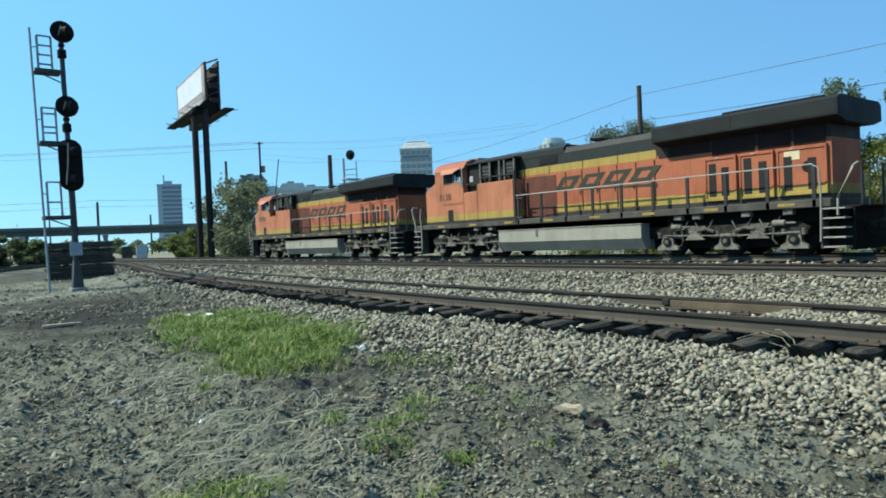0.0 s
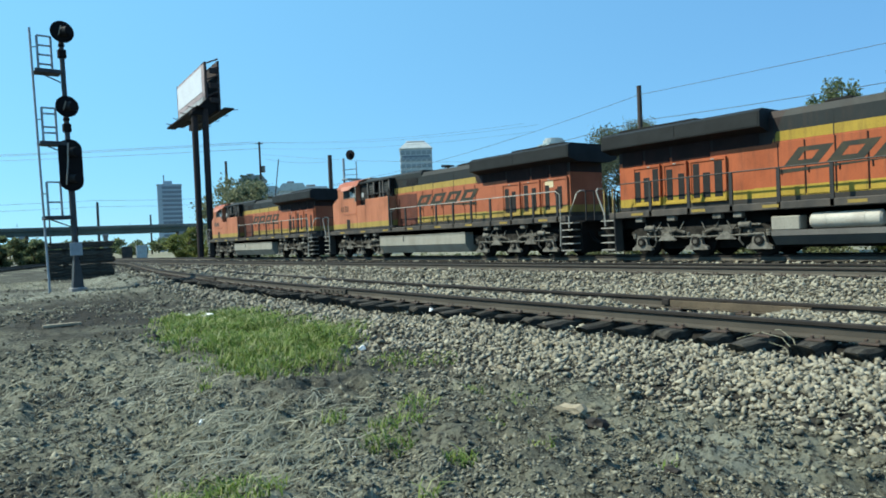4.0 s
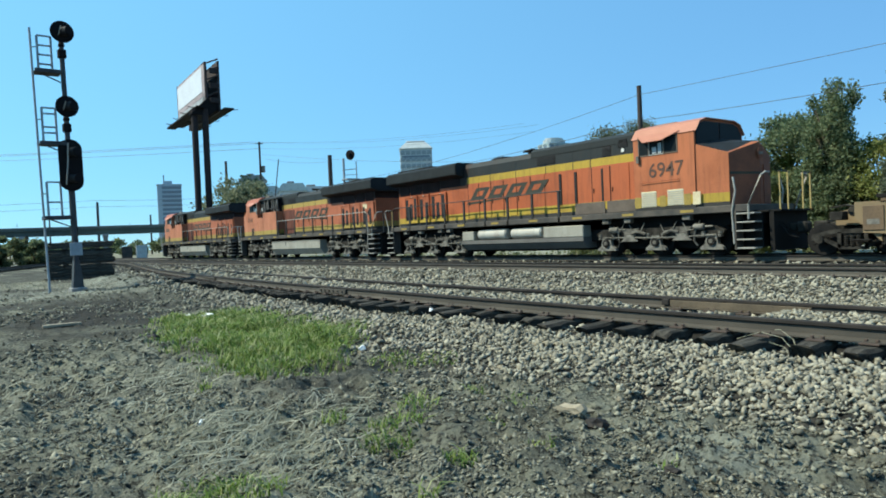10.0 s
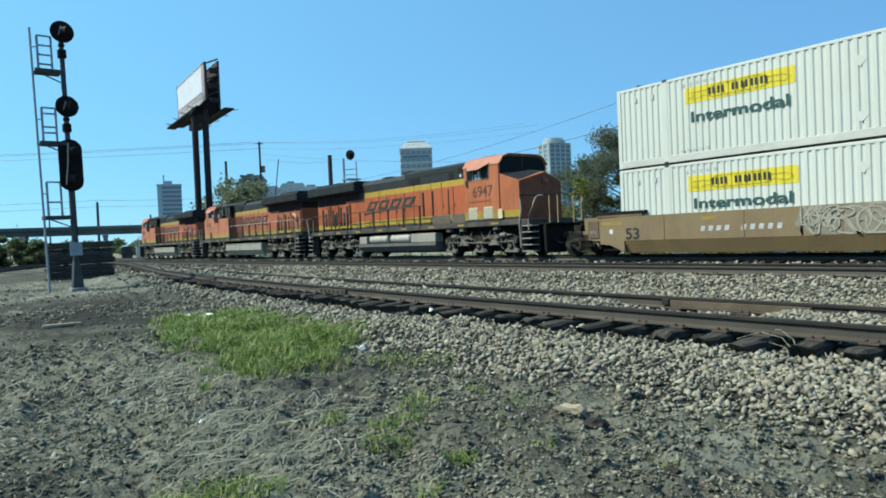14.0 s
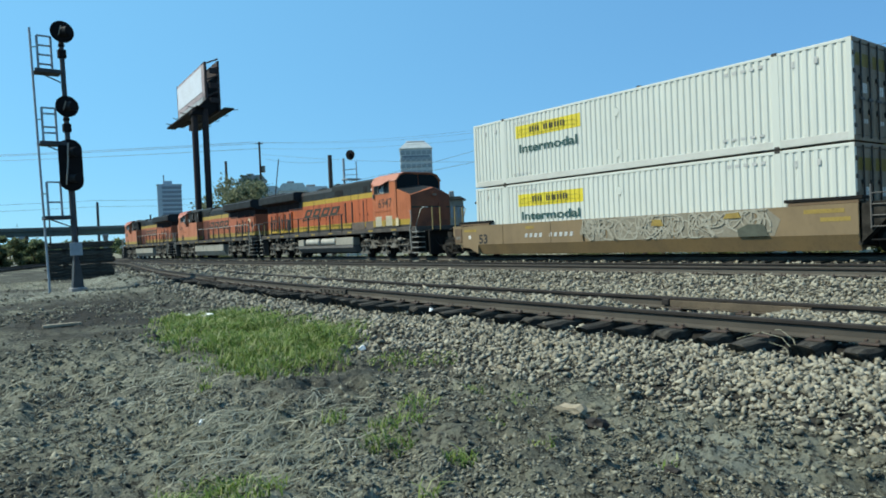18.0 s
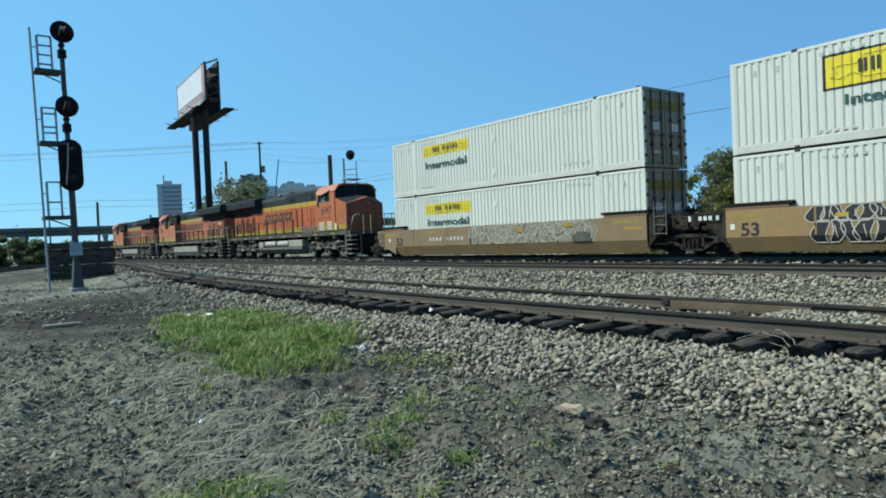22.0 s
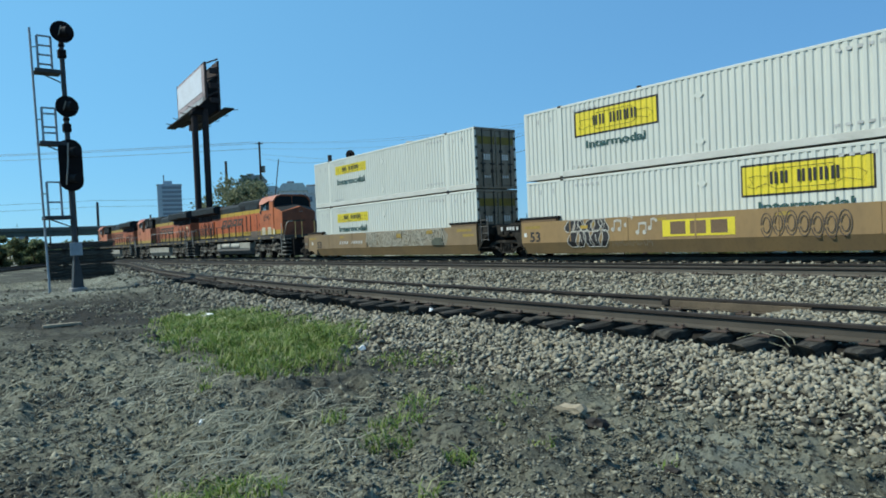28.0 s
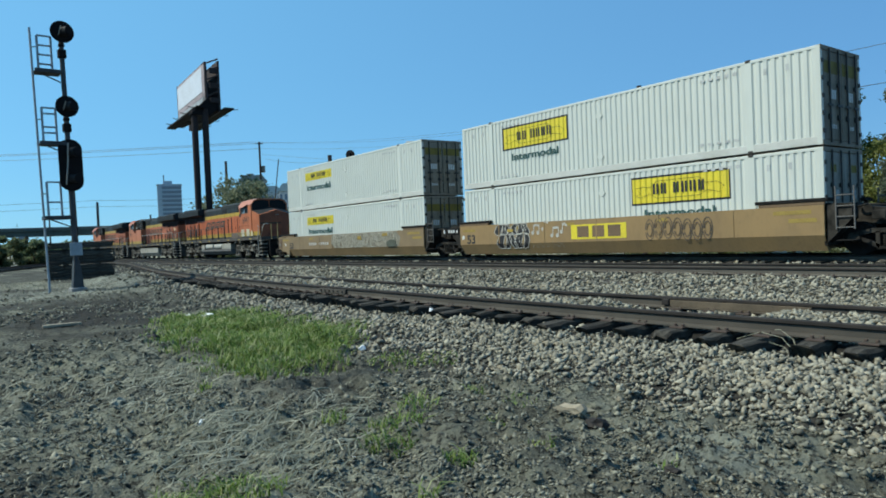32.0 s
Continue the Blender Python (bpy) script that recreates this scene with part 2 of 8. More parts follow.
M = {
    "rail": mat("rusty_rail", (0.050, 0.044, 0.035), (0.080, 0.070, 0.056), 1.5, 60, 0.75, 0.0, 0.3),
    "raildust": mat("dusty_main_line_rail", (0.090, 0.081, 0.066), (0.066, 0.058, 0.047), 1.5, 60, 0.75, 0.0, 0.2),
    "railhead": mat("dark_rail_head", (0.022, 0.019, 0.017), (0.04, 0.034, 0.03), 2, 30, 0.7, spec=0.2),
    "railtan": mat("ochre_rusty_rail_web", (0.115, 0.09, 0.06), (0.065, 0.052, 0.037), 3, 40, 0.9),
    "tie": mat("creosoted_tie", (0.088, 0.081, 0.067), (0.016, 0.014, 0.012), 3.5, 22, 0.92, 0, 0.8, (0.6, 6, 6), 0.45, spec=0.15),
    "plate": mat("rusty_plate", (0.07, 0.05, 0.04), None, 8, 60, 0.85),
    "black": mat("sooty_black_steel", (0.010, 0.010, 0.010), (0.02, 0.018, 0.016), 2.5, 40, 0.85, spec=0.15),
    "truck": mat("dusty_truck_steel", (0.016, 0.015, 0.013), (0.06, 0.055, 0.047), 4.0, 25, 0.9, 0, 0.3, spec=0.12),
    "trucklight": mat("dust_pale_truck_casting", (0.13, 0.122, 0.105), (0.035, 0.032, 0.028), 4.0, 25, 0.9, 0, 0.3, spec=0.15),
    "journal": mat("dusty_grey_journal", (0.20, 0.19, 0.165), (0.06, 0.057, 0.05), 5.0, 30, 0.85, spec=0.2),
    "tank": mat("dusty_grey_tank", (0.31, 0.30, 0.255), (0.21, 0.20, 0.17), 1.2, 30, 0.7, 0, 0.1, (1, 1, 0.4)),
    "tankdark": mat("dusty_dark_tank", (0.13, 0.125, 0.115), (0.09, 0.085, 0.08), 1.2, 30, 0.75),
    "reservoir": mat("pale_air_reservoir", (0.42, 0.41, 0.36), (0.33, 0.31, 0.27), 2, 30, 0.55),
    "greenpaint": mat("dark_green_paint", GREEN, (0.026, 0.03, 0.03), 1.5, 30, 0.65, 0, 0.08, (1, 1, 0.4), spec=0.2),
    "wing": mat("dark_radiator_paint", (0.017, 0.020, 0.021), (0.012, 0.014, 0.015), 1.5, 30, 0.65, spec=0.2),
    "grime": mat("grimy_brown_panel", (0.12, 0.095, 0.075), (0.08, 0.065, 0.052), 2, 30, 0.8),
    "sill": mat("dark_sill_paint", SILL, (0.10, 0.085, 0.07), 1.6, 30, 0.75),
    "orange": mat("faded_orange_paint", (0.345, 0.088, 0.034), (0.27, 0.076, 0.035), 1.2, 30, 0.5, 0, 0.08, (1, 1, 0.4)),
    # lighter copy of the orange, with sunlight put into its colour
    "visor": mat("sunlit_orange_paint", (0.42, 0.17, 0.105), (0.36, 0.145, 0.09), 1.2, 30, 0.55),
    "yellow": mat("yellow_stripe_paint", YELLOW, (0.48, 0.32, 0.04), 2, 30, 0.55),
    "railgrey": mat("pale_handrail_paint", (0.32, 0.31, 0.275), (0.22, 0.21, 0.19), 4, 30, 0.5),
    "handrail": mat("dark_handrail_paint", (0.022, 0.022, 0.022), None, 4, 30, 0.6),
    # soot tone for seams and stain; also the radiator wing's painted shade
    "soot_shade": mat("sooty_maroon_with_shade", (0.030, 0.016, 0.015), (0.018, 0.012, 0.012), 2, 30, 0.8, spec=0.15),
    # maroon that holds the shade behind the side cabinet
    "maroon": mat("maroon_recess_shade", (0.115, 0.032, 0.018), (0.07, 0.024, 0.016), 2, 30, 0.7),
    # cab orange darkened: the nose front's shade is put into the colour
    "noseshade": mat("shade_darkened_orange", (0.205, 0.068, 0.033), (0.11, 0.042, 0.026), 1.4, 20, 0.75),
    "postyellow": mat("dull_yellow_rail", (0.36, 0.27, 0.10), (0.26, 0.2, 0.09), 4, 30, 0.6),
    "panelyellow": mat("dull_yellow_panel", (0.30, 0.215, 0.045), (0.22, 0.15, 0.04), 3, 20, 0.65),
    "louvre": mat("black_louvre", (0.006, 0.006, 0.0065), None, 6, 50, 0.7),
    # the panes' pale reflection is put into the base colour
    "clear": mat("painted_reflection_pane", (0.42, 0.45, 0.46), (0.30, 0.33, 0.34), 2, 20, 0.3),
    "numeral": mat("faded_brown_numerals", (0.075, 0.042, 0.03), (0.11, 0.055, 0.036), 3, 30, 0.7),
    "mark": mat("dark_green_lettering", (0.02, 0.022, 0.016), (0.05, 0.04, 0.02), 3, 30, 0.6),
    "patch": mat("pale_patch_paint", (0.62, 0.55, 0.36), (0.5, 0.42, 0.26), 3, 30, 0.6),
    "white": mat("white_container_paint", (0.54, 0.565, 0.514), (0.506, 0.53, 0.48), 0.5, 3, 0.45, 0, 0.0, (1, 1, 0.3), 0.04, speck=0.93),
    "railwhite": mat("dirty_white_rail_paint", (0.50, 0.51, 0.47), (0.41, 0.415, 0.375), 0.9, 6, 0.55, 0, 0.0, (1, 1, 2), speck=0.85),
    # door colours: grime, plus the shade of the unlit rear end
    "doorgrey": mat("grimy_shade_darkened_door", (0.25, 0.215, 0.165), (0.13, 0.105, 0.075), 1.8, 16, 0.8, 0, 0.15, (1, 1, 0.5)),
    "doorpale": mat("shade_darkened_pale_door", (0.28, 0.265, 0.225), (0.20, 0.185, 0.155), 1.8, 16, 0.8, 0, 0.15, (1, 1, 0.5)),
    "doorbar": mat("galvanised_lock_rod", (0.05, 0.045, 0.04), None, 4, 30, 0.5, 0.5),
    "jyellow": mat("yellow_placard", (0.67, 0.555, 0.035), (0.58, 0.47, 0.04), 2, 30, 0.5, 0, 0.03),
    "dullyellow": mat("grimy_yellow_placard", (0.20, 0.155, 0.02), (0.13, 0.10, 0.03), 2, 20, 0.7),
    "ink": mat("black_print", (0.022, 0.022, 0.024), None, 4, 30, 0.6),
    "teal": mat("dark_green_print", (0.02, 0.075, 0.07), None, 4, 30, 0.6),
    "faint": mat("faded_grey_print", (0.46, 0.475, 0.46), None, 4, 30, 0.7),
    "well": mat("weathered_ochre_well_car", (0.262, 0.172, 0.074), (0.20, 0.135, 0.066), 0.9, 9, 0.7, 0, 0.05, (1, 1, 0.5), speck=0.85),
    "wellbrown": mat("weathered_brown_well_car", (0.205, 0.148, 0.080), (0.16, 0.118, 0.068), 0.9, 9, 0.75, 0, 0.05, (1, 1, 0.5), speck=0.85),
    "welllow": mat("dirty_lower_well_side", (0.25, 0.164, 0.072), (0.19, 0.13, 0.066), 0.9, 14, 0.8, 0, 0.05, (1, 1, 0.5), speck=0.8),
    "welldark": mat("sooty_brown_well_car", (0.16, 0.105, 0.058), (0.11, 0.076, 0.048), 0.9, 22, 0.8),
    "graf": mat("grey_graffiti_fill", (0.225, 0.205, 0.155), (0.17, 0.155, 0.115), 2.5, 30, 0.7),
    "grafwhite": mat("white_spray_line", (0.46, 0.45, 0.40), (0.30, 0.285, 0.24), 4, 30, 0.75),
    "grafteal": mat("dull_teal_spray", (0.075, 0.085, 0.062), (0.05, 0.055, 0.042), 3, 30, 0.7),
    "grafline": mat("pale_spray_line", (0.33, 0.315, 0.255), (0.25, 0.235, 0.18), 4, 30, 0.75),
    "grafdark": mat("dark_spray_line", (0.06, 0.05, 0.045), (0.10, 0.08, 0.06), 4, 30, 0.75),
    "sigblack": mat("flat_black_signal_paint", (0.007, 0.006, 0.007), (0.011, 0.010, 0.010), 3, 40, 0.8, spec=0.15),
    "galv": mat("galvanised_mast", (0.05, 0.055, 0.06), (0.032, 0.036, 0.04), 3, 30, 0.6, 0.2),
    "hoodpaint": mat("glossy_black_hood", (0.014, 0.014, 0.016), (0.022, 0.022, 0.024), 3, 40, 0.62, spec=0.15),
    "rod": mat("galvanised_ladder", (0.27, 0.32, 0.36), (0.20, 0.24, 0.27), 3, 30, 0.6),
    "steelbrown": mat("rusty_brown_post", (0.028, 0.023, 0.024), (0.042, 0.033, 0.033), 1.5, 20, 0.85, spec=0.15),
    "board": mat("billboard_frame", (0.05, 0.035, 0.035), (0.03, 0.024, 0.024), 1, 20, 0.8),
    "bface": mat("bleached_poster", (0.56, 0.60, 0.66), (0.50, 0.53, 0.58), 0.5, 8, 0.6),
    "bapron": mat("grey_apron", (0.36, 0.39, 0.41), (0.24, 0.26, 0.28), 0.8, 8, 0.7),
    "bred": mat("faded_red_poster_band", (0.34, 0.29, 0.30), (0.24, 0.19, 0.20), 0.8, 10, 0.7),
    "concrete": mat("weathered_concrete", (0.24, 0.245, 0.24), (0.17, 0.175, 0.17), 0.15, 3, 0.9, 0, 0.1),
    "girder": mat("painted_bridge_girder", (0.07, 0.10, 0.095), (0.05, 0.07, 0.07), 0.2, 4, 0.7),
    "deck": mat("sooty_bridge_concrete", (0.115, 0.13, 0.128), (0.085, 0.10, 0.10), 0.2, 3, 0.9, 0, 0.1),
    "pole": mat("creosoted_pole", (0.040, 0.032, 0.030), (0.06, 0.05, 0.045), 2, 20, 0.9, 0, 0.3, (4, 4, 0.4)),
    "wire": mat("grey_wire", (0.10, 0.11, 0.12), None, 2, 10, 0.6),
    # distance haze is put into the lightened tower colours
    "towerblue": mat("haze_paled_blue_glass_wall", (0.30, 0.37, 0.43), (0.25, 0.32, 0.39), 0.05, 1.0, 0.35),
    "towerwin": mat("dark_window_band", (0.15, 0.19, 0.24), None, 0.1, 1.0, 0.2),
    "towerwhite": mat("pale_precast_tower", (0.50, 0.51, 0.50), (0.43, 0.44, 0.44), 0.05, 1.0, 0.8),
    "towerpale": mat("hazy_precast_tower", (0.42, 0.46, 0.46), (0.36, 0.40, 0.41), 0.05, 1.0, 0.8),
    "towerhaze": mat("hazy_blue_grey_glass_tower", (0.25, 0.335, 0.365), (0.21, 0.29, 0.32), 0.05, 1.0, 0.5),
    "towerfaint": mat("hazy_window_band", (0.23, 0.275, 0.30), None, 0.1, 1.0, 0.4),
    "shed": mat("weathered_grey_shed_wall", (0.16, 0.165, 0.15), (0.10, 0.105, 0.10), 0.3, 3, 0.85),
    "roofteal": mat("pale_grey_green_roof", (0.38, 0.45, 0.46), (0.31, 0.36, 0.38), 0.1, 1.0, 0.6),
    "bark": mat("grey_brown_bark", (0.09, 0.07, 0.05), (0.05, 0.04, 0.03), 4, 30, 0.95, 0, 0.5),
    "leafdark": leaf_mat("deep_green_leaves", [(0.07, 0.10, 0.052), (0.14, 0.185, 0.09), (0.25, 0.285, 0.165)], 0.55),
    "leafolive": leaf_mat("olive_leaves", [(0.085, 0.105, 0.048), (0.15, 0.17, 0.08), (0.23, 0.24, 0.125)], 0.5),
    "leafgrey": leaf_mat("grey_green_leaves", [(0.075, 0.095, 0.065), (0.12, 0.145, 0.095), (0.19, 0.21, 0.14)], 0.5),
    # olive leaves paled in their tones to imitate distance haze
    "leafhaze": leaf_mat("haze_paled_olive_leaves", [(0.10, 0.125, 0.075), (0.17, 0.195, 0.115), (0.26, 0.275, 0.18)], 0.5),
    "leafyellow": leaf_mat("yellow_green_leaves", [(0.10, 0.125, 0.034), (0.165, 0.19, 0.052), (0.25, 0.26, 0.09)]),
    "grass": leaf_mat("fresh_grass", [(0.052, 0.098, 0.024), (0.108, 0.182, 0.038), (0.17, 0.255, 0.056), (0.25, 0.30, 0.09), (0.44, 0.45, 0.25)], 0.4),
    "straw": leaf_mat("dry_straw", [(0.13, 0.135, 0.095), (0.25, 0.245, 0.175), (0.43, 0.415, 0.31)], 0.2),
    "ballast": stone_mat("limestone_ballast", [(0.085, 0.081, 0.062), (0.182, 0.172, 0.134), (0.27, 0.254, 0.197), (0.385, 0.36, 0.278), (0.24, 0.211, 0.15)]),
    "clod": stone_mat("dark_cinder_crumbs", [(0.05, 0.049, 0.039), (0.14, 0.137, 0.106), (0.215, 0.21, 0.162), (0.29, 0.283, 0.216)]),
    "rock": mat("pale_broken_stone", (0.31, 0.265, 0.19), (0.17, 0.15, 0.11), 6, 40, 0.95, 0, 0.5),
    "litter": mat("white_litter", (0.80, 0.80, 0.78), (0.65, 0.65, 0.63), 8, 30, 0.7),
    "box": mat("white_equipment_box", (0.60, 0.62, 0.60), (0.5, 0.5, 0.48), 2, 20, 0.6),
    "glass": None,
}
gm, gt, gb = begin("cab_window_glass")
gb.inputs["Base Color"].default_value = (0.012, 0.016, 0.018, 1)
gb.inputs["Roughness"].default_value = 0.35
gb.inputs["Specular IOR Level"].default_value = 0.05
M["glass"] = gm
LIVERY_A = livery("faded_orange_yellow_and_green_livery", 1, False, False, True)
LIVERY_CAB_A = livery("faded_orange_cab_livery", 1, True, True, True)
LIVERY_B = livery("weathered_orange_livery", -1, True)
LIVERY_CAB = livery("orange_cab_livery", 1, True, True)


# ---- mesh tools ----
class Mesh:
    """Collects vertices and faces of one part."""

    def __init__(self):
        self.v, self.f, self.cuts = [], [], []

    def add(self, verts, faces):
        n = len(self.v)
        self.cuts.append((n, len(self.f)))
        self.v.extend(verts)
        self.f.extend([tuple(i + n for i in f) for f in faces])
        return self

    def box(self, x0, x1, y0, y1, z0, z1, c=0.0, m=None):
        """A box with its edges chamfered by c."""
        x0, x1, y0, y1, z0, z1 = min(x0, x1), max(x0, x1), min(y0, y1), max(y0, y1), min(z0, z1), max(z0, z1)
        c = min(c, (x1 - x0) * 0.45, (y1 - y0) * 0.45, (z1 - z0) * 0.45)
        if c <= 0:
            vs = [(x, y, z) for x in (x0, x1) for y in (y0, y1) for z in (z0, z1)]
            fs = [(0, 1, 3, 2), (4, 6, 7, 5), (0, 4, 5, 1), (2, 3, 7, 6), (0, 2, 6, 4), (1, 5, 7, 3)]
        else:
            bm = BOX_CACHE
            vs = [(x0 + (x1 - x0) * (sx > 0) - sx * c * ix, y0 + (y1 - y0) * (sy > 0) - sy * c * iy, z0 + (z1 - z0) * (sz > 0) - sz * c * iz) for sx, sy, sz, ix, iy, iz in bm[0]]
            fs = bm[1]
        if m is not None:
            vs = [tuple(m @ Vector(p)) for p in vs]
        return self.add(vs, fs)

    def prism(self, outline, axis, a, b, m=None):
        """Extrudes an outline (pairs in the two other axes, in x, y, z order) along axis from a to b."""
        n = len(outline)

        def at(p, w):
            q = [p[0], p[1]]
            q.insert("xyz".index(axis), w)
            return tuple(q)
        vs = [at(p, a) for p in outline] + [at(p, b) for p in outline]
        fs = [(i, (i + 1) % n, n + (i + 1) % n, n + i) for i in range(n)] + [tuple(range(n - 1, -1, -1)), tuple(range(n, 2 * n))]
        if m is not None:
            vs = [tuple(m @ Vector(p)) for p in vs]
        return self.add(vs, fs)

    def tube(self, points, r, sides=6, r2=None):
        """A round bar through the points, tapering from r to r2."""
        pts = [Vector(p) for p in points]
        rings = []
        for i, p in enumerate(pts):
            d = (pts[min(i + 1, len(pts) - 1)] - pts[max(i - 1, 0)]).normalized()
            u = d.orthogonal().normalized() if abs(d.z) > 0.9 else d.cross(Vector((0, 0, 1))).normalized()
            w = d.cross(u)
            rr = r if r2 is None else r + (r2 - r) * i / (len(pts) - 1)
            rings.append([tuple(p + (u * math.cos(k * math.tau / sides) + w * math.sin(k * math.tau / sides)) * rr) for k in range(sides)])
        n = len(rings)
        vs = [q for ring in rings for q in ring]
        fs = [(i * sides + k, i * sides + (k + 1) % sides, (i + 1) * sides + (k + 1) % sides, (i + 1) * sides + k) for i in range(n - 1) for k in range(sides)]
        fs += [tuple(range(sides - 1, -1, -1)), tuple(range((n - 1) * sides, n * sides))]
        return self.add(vs, fs)

    def disc(self, centre, axis, r, half, sides=24, rim=0.0):
        """A drum of radius r about an axis through centre, with a chamfered rim."""
        a = Vector(axis).normalized()
        u = a.orthogonal().normalized()
        w = a.cross(u)
        vs, fs = [], []
        prof = [(r - rim, -half), (r, -half + rim), (r, half - rim), (r - rim, half)] if rim else [(r, -half), (r, half)]
        for pr, ph in prof:
            vs += [tuple(Vector(centre) + a * ph + (u * math.cos(k * math.tau / sides) + w * math.sin(k * math.tau / sides)) * pr) for k in range(sides)]
        for i in range(len(prof) - 1):
            fs += [(i * sides + k, i * sides + (k + 1) % sides, (i + 1) * sides + (k + 1) % sides, (i + 1) * sides + k) for k in range(sides)]
        fs += [tuple(range(sides - 1, -1, -1)), tuple(range((len(prof) - 1) * sides, len(prof) * sides))]
        return self.add(vs, fs)

    def data(self, name, material, smooth=False):
        me = bpy.data.meshes.new(name)
        me.from_pydata(self.v, [], self.f)
        bm = bmesh.new()
        bm.from_mesh(me)
        bmesh.ops.recalc_face_normals(bm, faces=bm.faces)
        bm.to_mesh(me)
        bm.free()
        me.materials.append(material)
        if smooth:
            me.shade_smooth()
            me.set_sharp_from_angle(angle=radians(40))
        return me


def chamfer_layout():
    key, vs = {}, []
    for sx in (-1, 1):
        for sy in (-1, 1):
            for sz in (-1, 1):
                for k in range(3):
                    key[sx, sy, sz, k] = len(vs)
                    vs.append((sx, sy, sz, *[0 if i == k else 1 for i in range(3)]))
    fs = []
    for k in range(3):
        i, j = [q for q in range(3) if q != k]
        for s in (-1, 1):
            quad = []
            for a, b in ((-1, -1), (1, -1), (1, 1), (-1, 1)):
                c = [0, 0, 0]
                c[k], c[i], c[j] = s, a, b
                quad.append(key[c[0], c[1], c[2], k])
            fs.append(tuple(quad))
        for a in (-1, 1):
            for b in (-1, 1):
                edge = []
                for s, face in ((-1, i), (1, i), (1, j), (-1, j)):
                    c = [0, 0, 0]
                    c[k], c[i], c[j] = s, a, b
                    edge.append(key[c[0], c[1], c[2], face])
                fs.append(tuple(edge))
    for sx in (-1, 1):
        for sy in (-1, 1):
            for sz in (-1, 1):
                fs.append(tuple(key[sx, sy, sz, k] for k in range(3)))
    return vs, fs


BOX_CACHE = chamfer_layout()


def part(name, mesh, material, parent=None, label="", smooth=False, at=None):
    """Links one mesh as a part under its thing."""
    data = mesh if isinstance(mesh, bpy.types.Mesh) else mesh.data(name, material, smooth)
    ob = new(name, data)
    if parent is not None:
        ob.parent = parent
    if at is not None:
        ob.matrix_basis = at
    return tagged(ob, label)


def each(name, mesh, material, parent, label="", smooth=False, take=1):
    """Links every piece of a mesh (or every run of take pieces) as a part of its own."""
    cuts = mesh.cuts[::take] + [(len(mesh.v), len(mesh.f))]
    made = []
    for (v0, f0), (v1, f1) in zip(cuts, cuts[1:]):
        one = Mesh().add(mesh.v[v0:v1], [tuple(i - v0 for i in f) for f in mesh.f[f0:f1]])
        made.append(part(name, one, material, parent, label, smooth))
    return made


def thing(name, label, category, group="", kind="", at=None):
    ob = new(name)
    ob.empty_display_size = 0.3
    if at is not None:
        ob.matrix_basis = at
    return tagged(ob, label, category, group, kind)


def fast_mesh(name, verts, faces, material, smooth=False):
    """A large mesh from arrays; all faces have the same number of corners."""
    verts, faces = np.asarray(verts, np.float32), np.asarray(faces, np.int32)
    me = bpy.data.meshes.new(name)
    me.vertices.add(len(verts))
    me.vertices.foreach_set("co", verts.ravel())
    k = faces.shape[1]
    me.loops.add(faces.size)
    me.loops.foreach_set("vertex_index", faces.ravel())
    me.polygons.add(len(faces))
    me.polygons.foreach_set("loop_start", np.arange(len(faces), dtype=np.int32) * k)
    me.polygons.foreach_set("loop_total", np.full(len(faces), k, np.int32))
    me.update(calc_edges=True)
    me.materials.append(material)
    if smooth:
        me.shade_smooth()
    return me


def lettering(text, height, material, name="lettering"):
    """Flat raised letters with the built-in font, centred, in the x-y plane."""
    cu = bpy.data.curves.new(name, "FONT")
    cu.body, cu.size, cu.extrude = text, height / 0.72, 0.002
    cu.offset = (0.010 if name == "lettering" else 0.004) * height / 0.3
    cu.align_x, cu.align_y = "CENTER", "CENTER"
    ob = bpy.data.objects.new(name, cu)
    scene.collection.objects.link(ob)
    me = bpy.data.meshes.new_from_object(ob.evaluated_get(bpy.context.evaluated_depsgraph_get()))
    bpy.data.objects.remove(ob)
    bpy.data.curves.remove(cu)
    me.materials.clear()
    me.materials.append(material)
    return me


def on_side(x, y, z, wide=1.0):
    """The pose of lettering that faces the -x side: it reads towards -y."""
    return Matrix.Translation((x, y, z)) @ Matrix(((0, 0, -1, 0), (-1, 0, 0, 0), (0, 1, 0, 0), (0, 0, 0, 1))) @ Matrix.Diagonal((wide, 1, 1, 1))


# ---- ground and tracks ----
MAIN, SECOND, SIDING = 21.762, 15.95, 7.83


def vnoise(x, y, size, seed):
    """Smooth value noise, 0 to 1."""
    rng = np.random.RandomState(seed)
    table = rng.rand(256, 256)
    u, v = np.asarray(x) / size, np.asarray(y) / size
    i, j = np.floor(u).astype(int), np.floor(v).astype(int)
    fu, fv = u - i, v - j
    fu, fv = fu * fu * (3 - 2 * fu), fv * fv * (3 - 2 * fv)
    g = lambda a, b: table[a % 256, b % 256]
    return (g(i, j) * (1 - fu) + g(i + 1, j) * fu) * (1 - fv) + (g(i, j + 1) * (1 - fu) + g(i + 1, j + 1) * fu) * fv


def siding_x(y):
    """Centre line of the near track: straight, then a turnout curve that joins the second track."""
    y = np.asarray(y, float)
    a = SIDING + 0.0023 * np.clip(y - 4, 0, 38) ** 2 + 0.175 * np.clip(y - 42, 0, 22)
    s = np.clip((y - 64) / 22, 0, 1)
    end = SIDING + 0.0023 * 38 ** 2 + 0.175 * 22
    return np.where(y > 64, end + (SECOND - end) * (1 - (1 - s) ** 1.9), a)


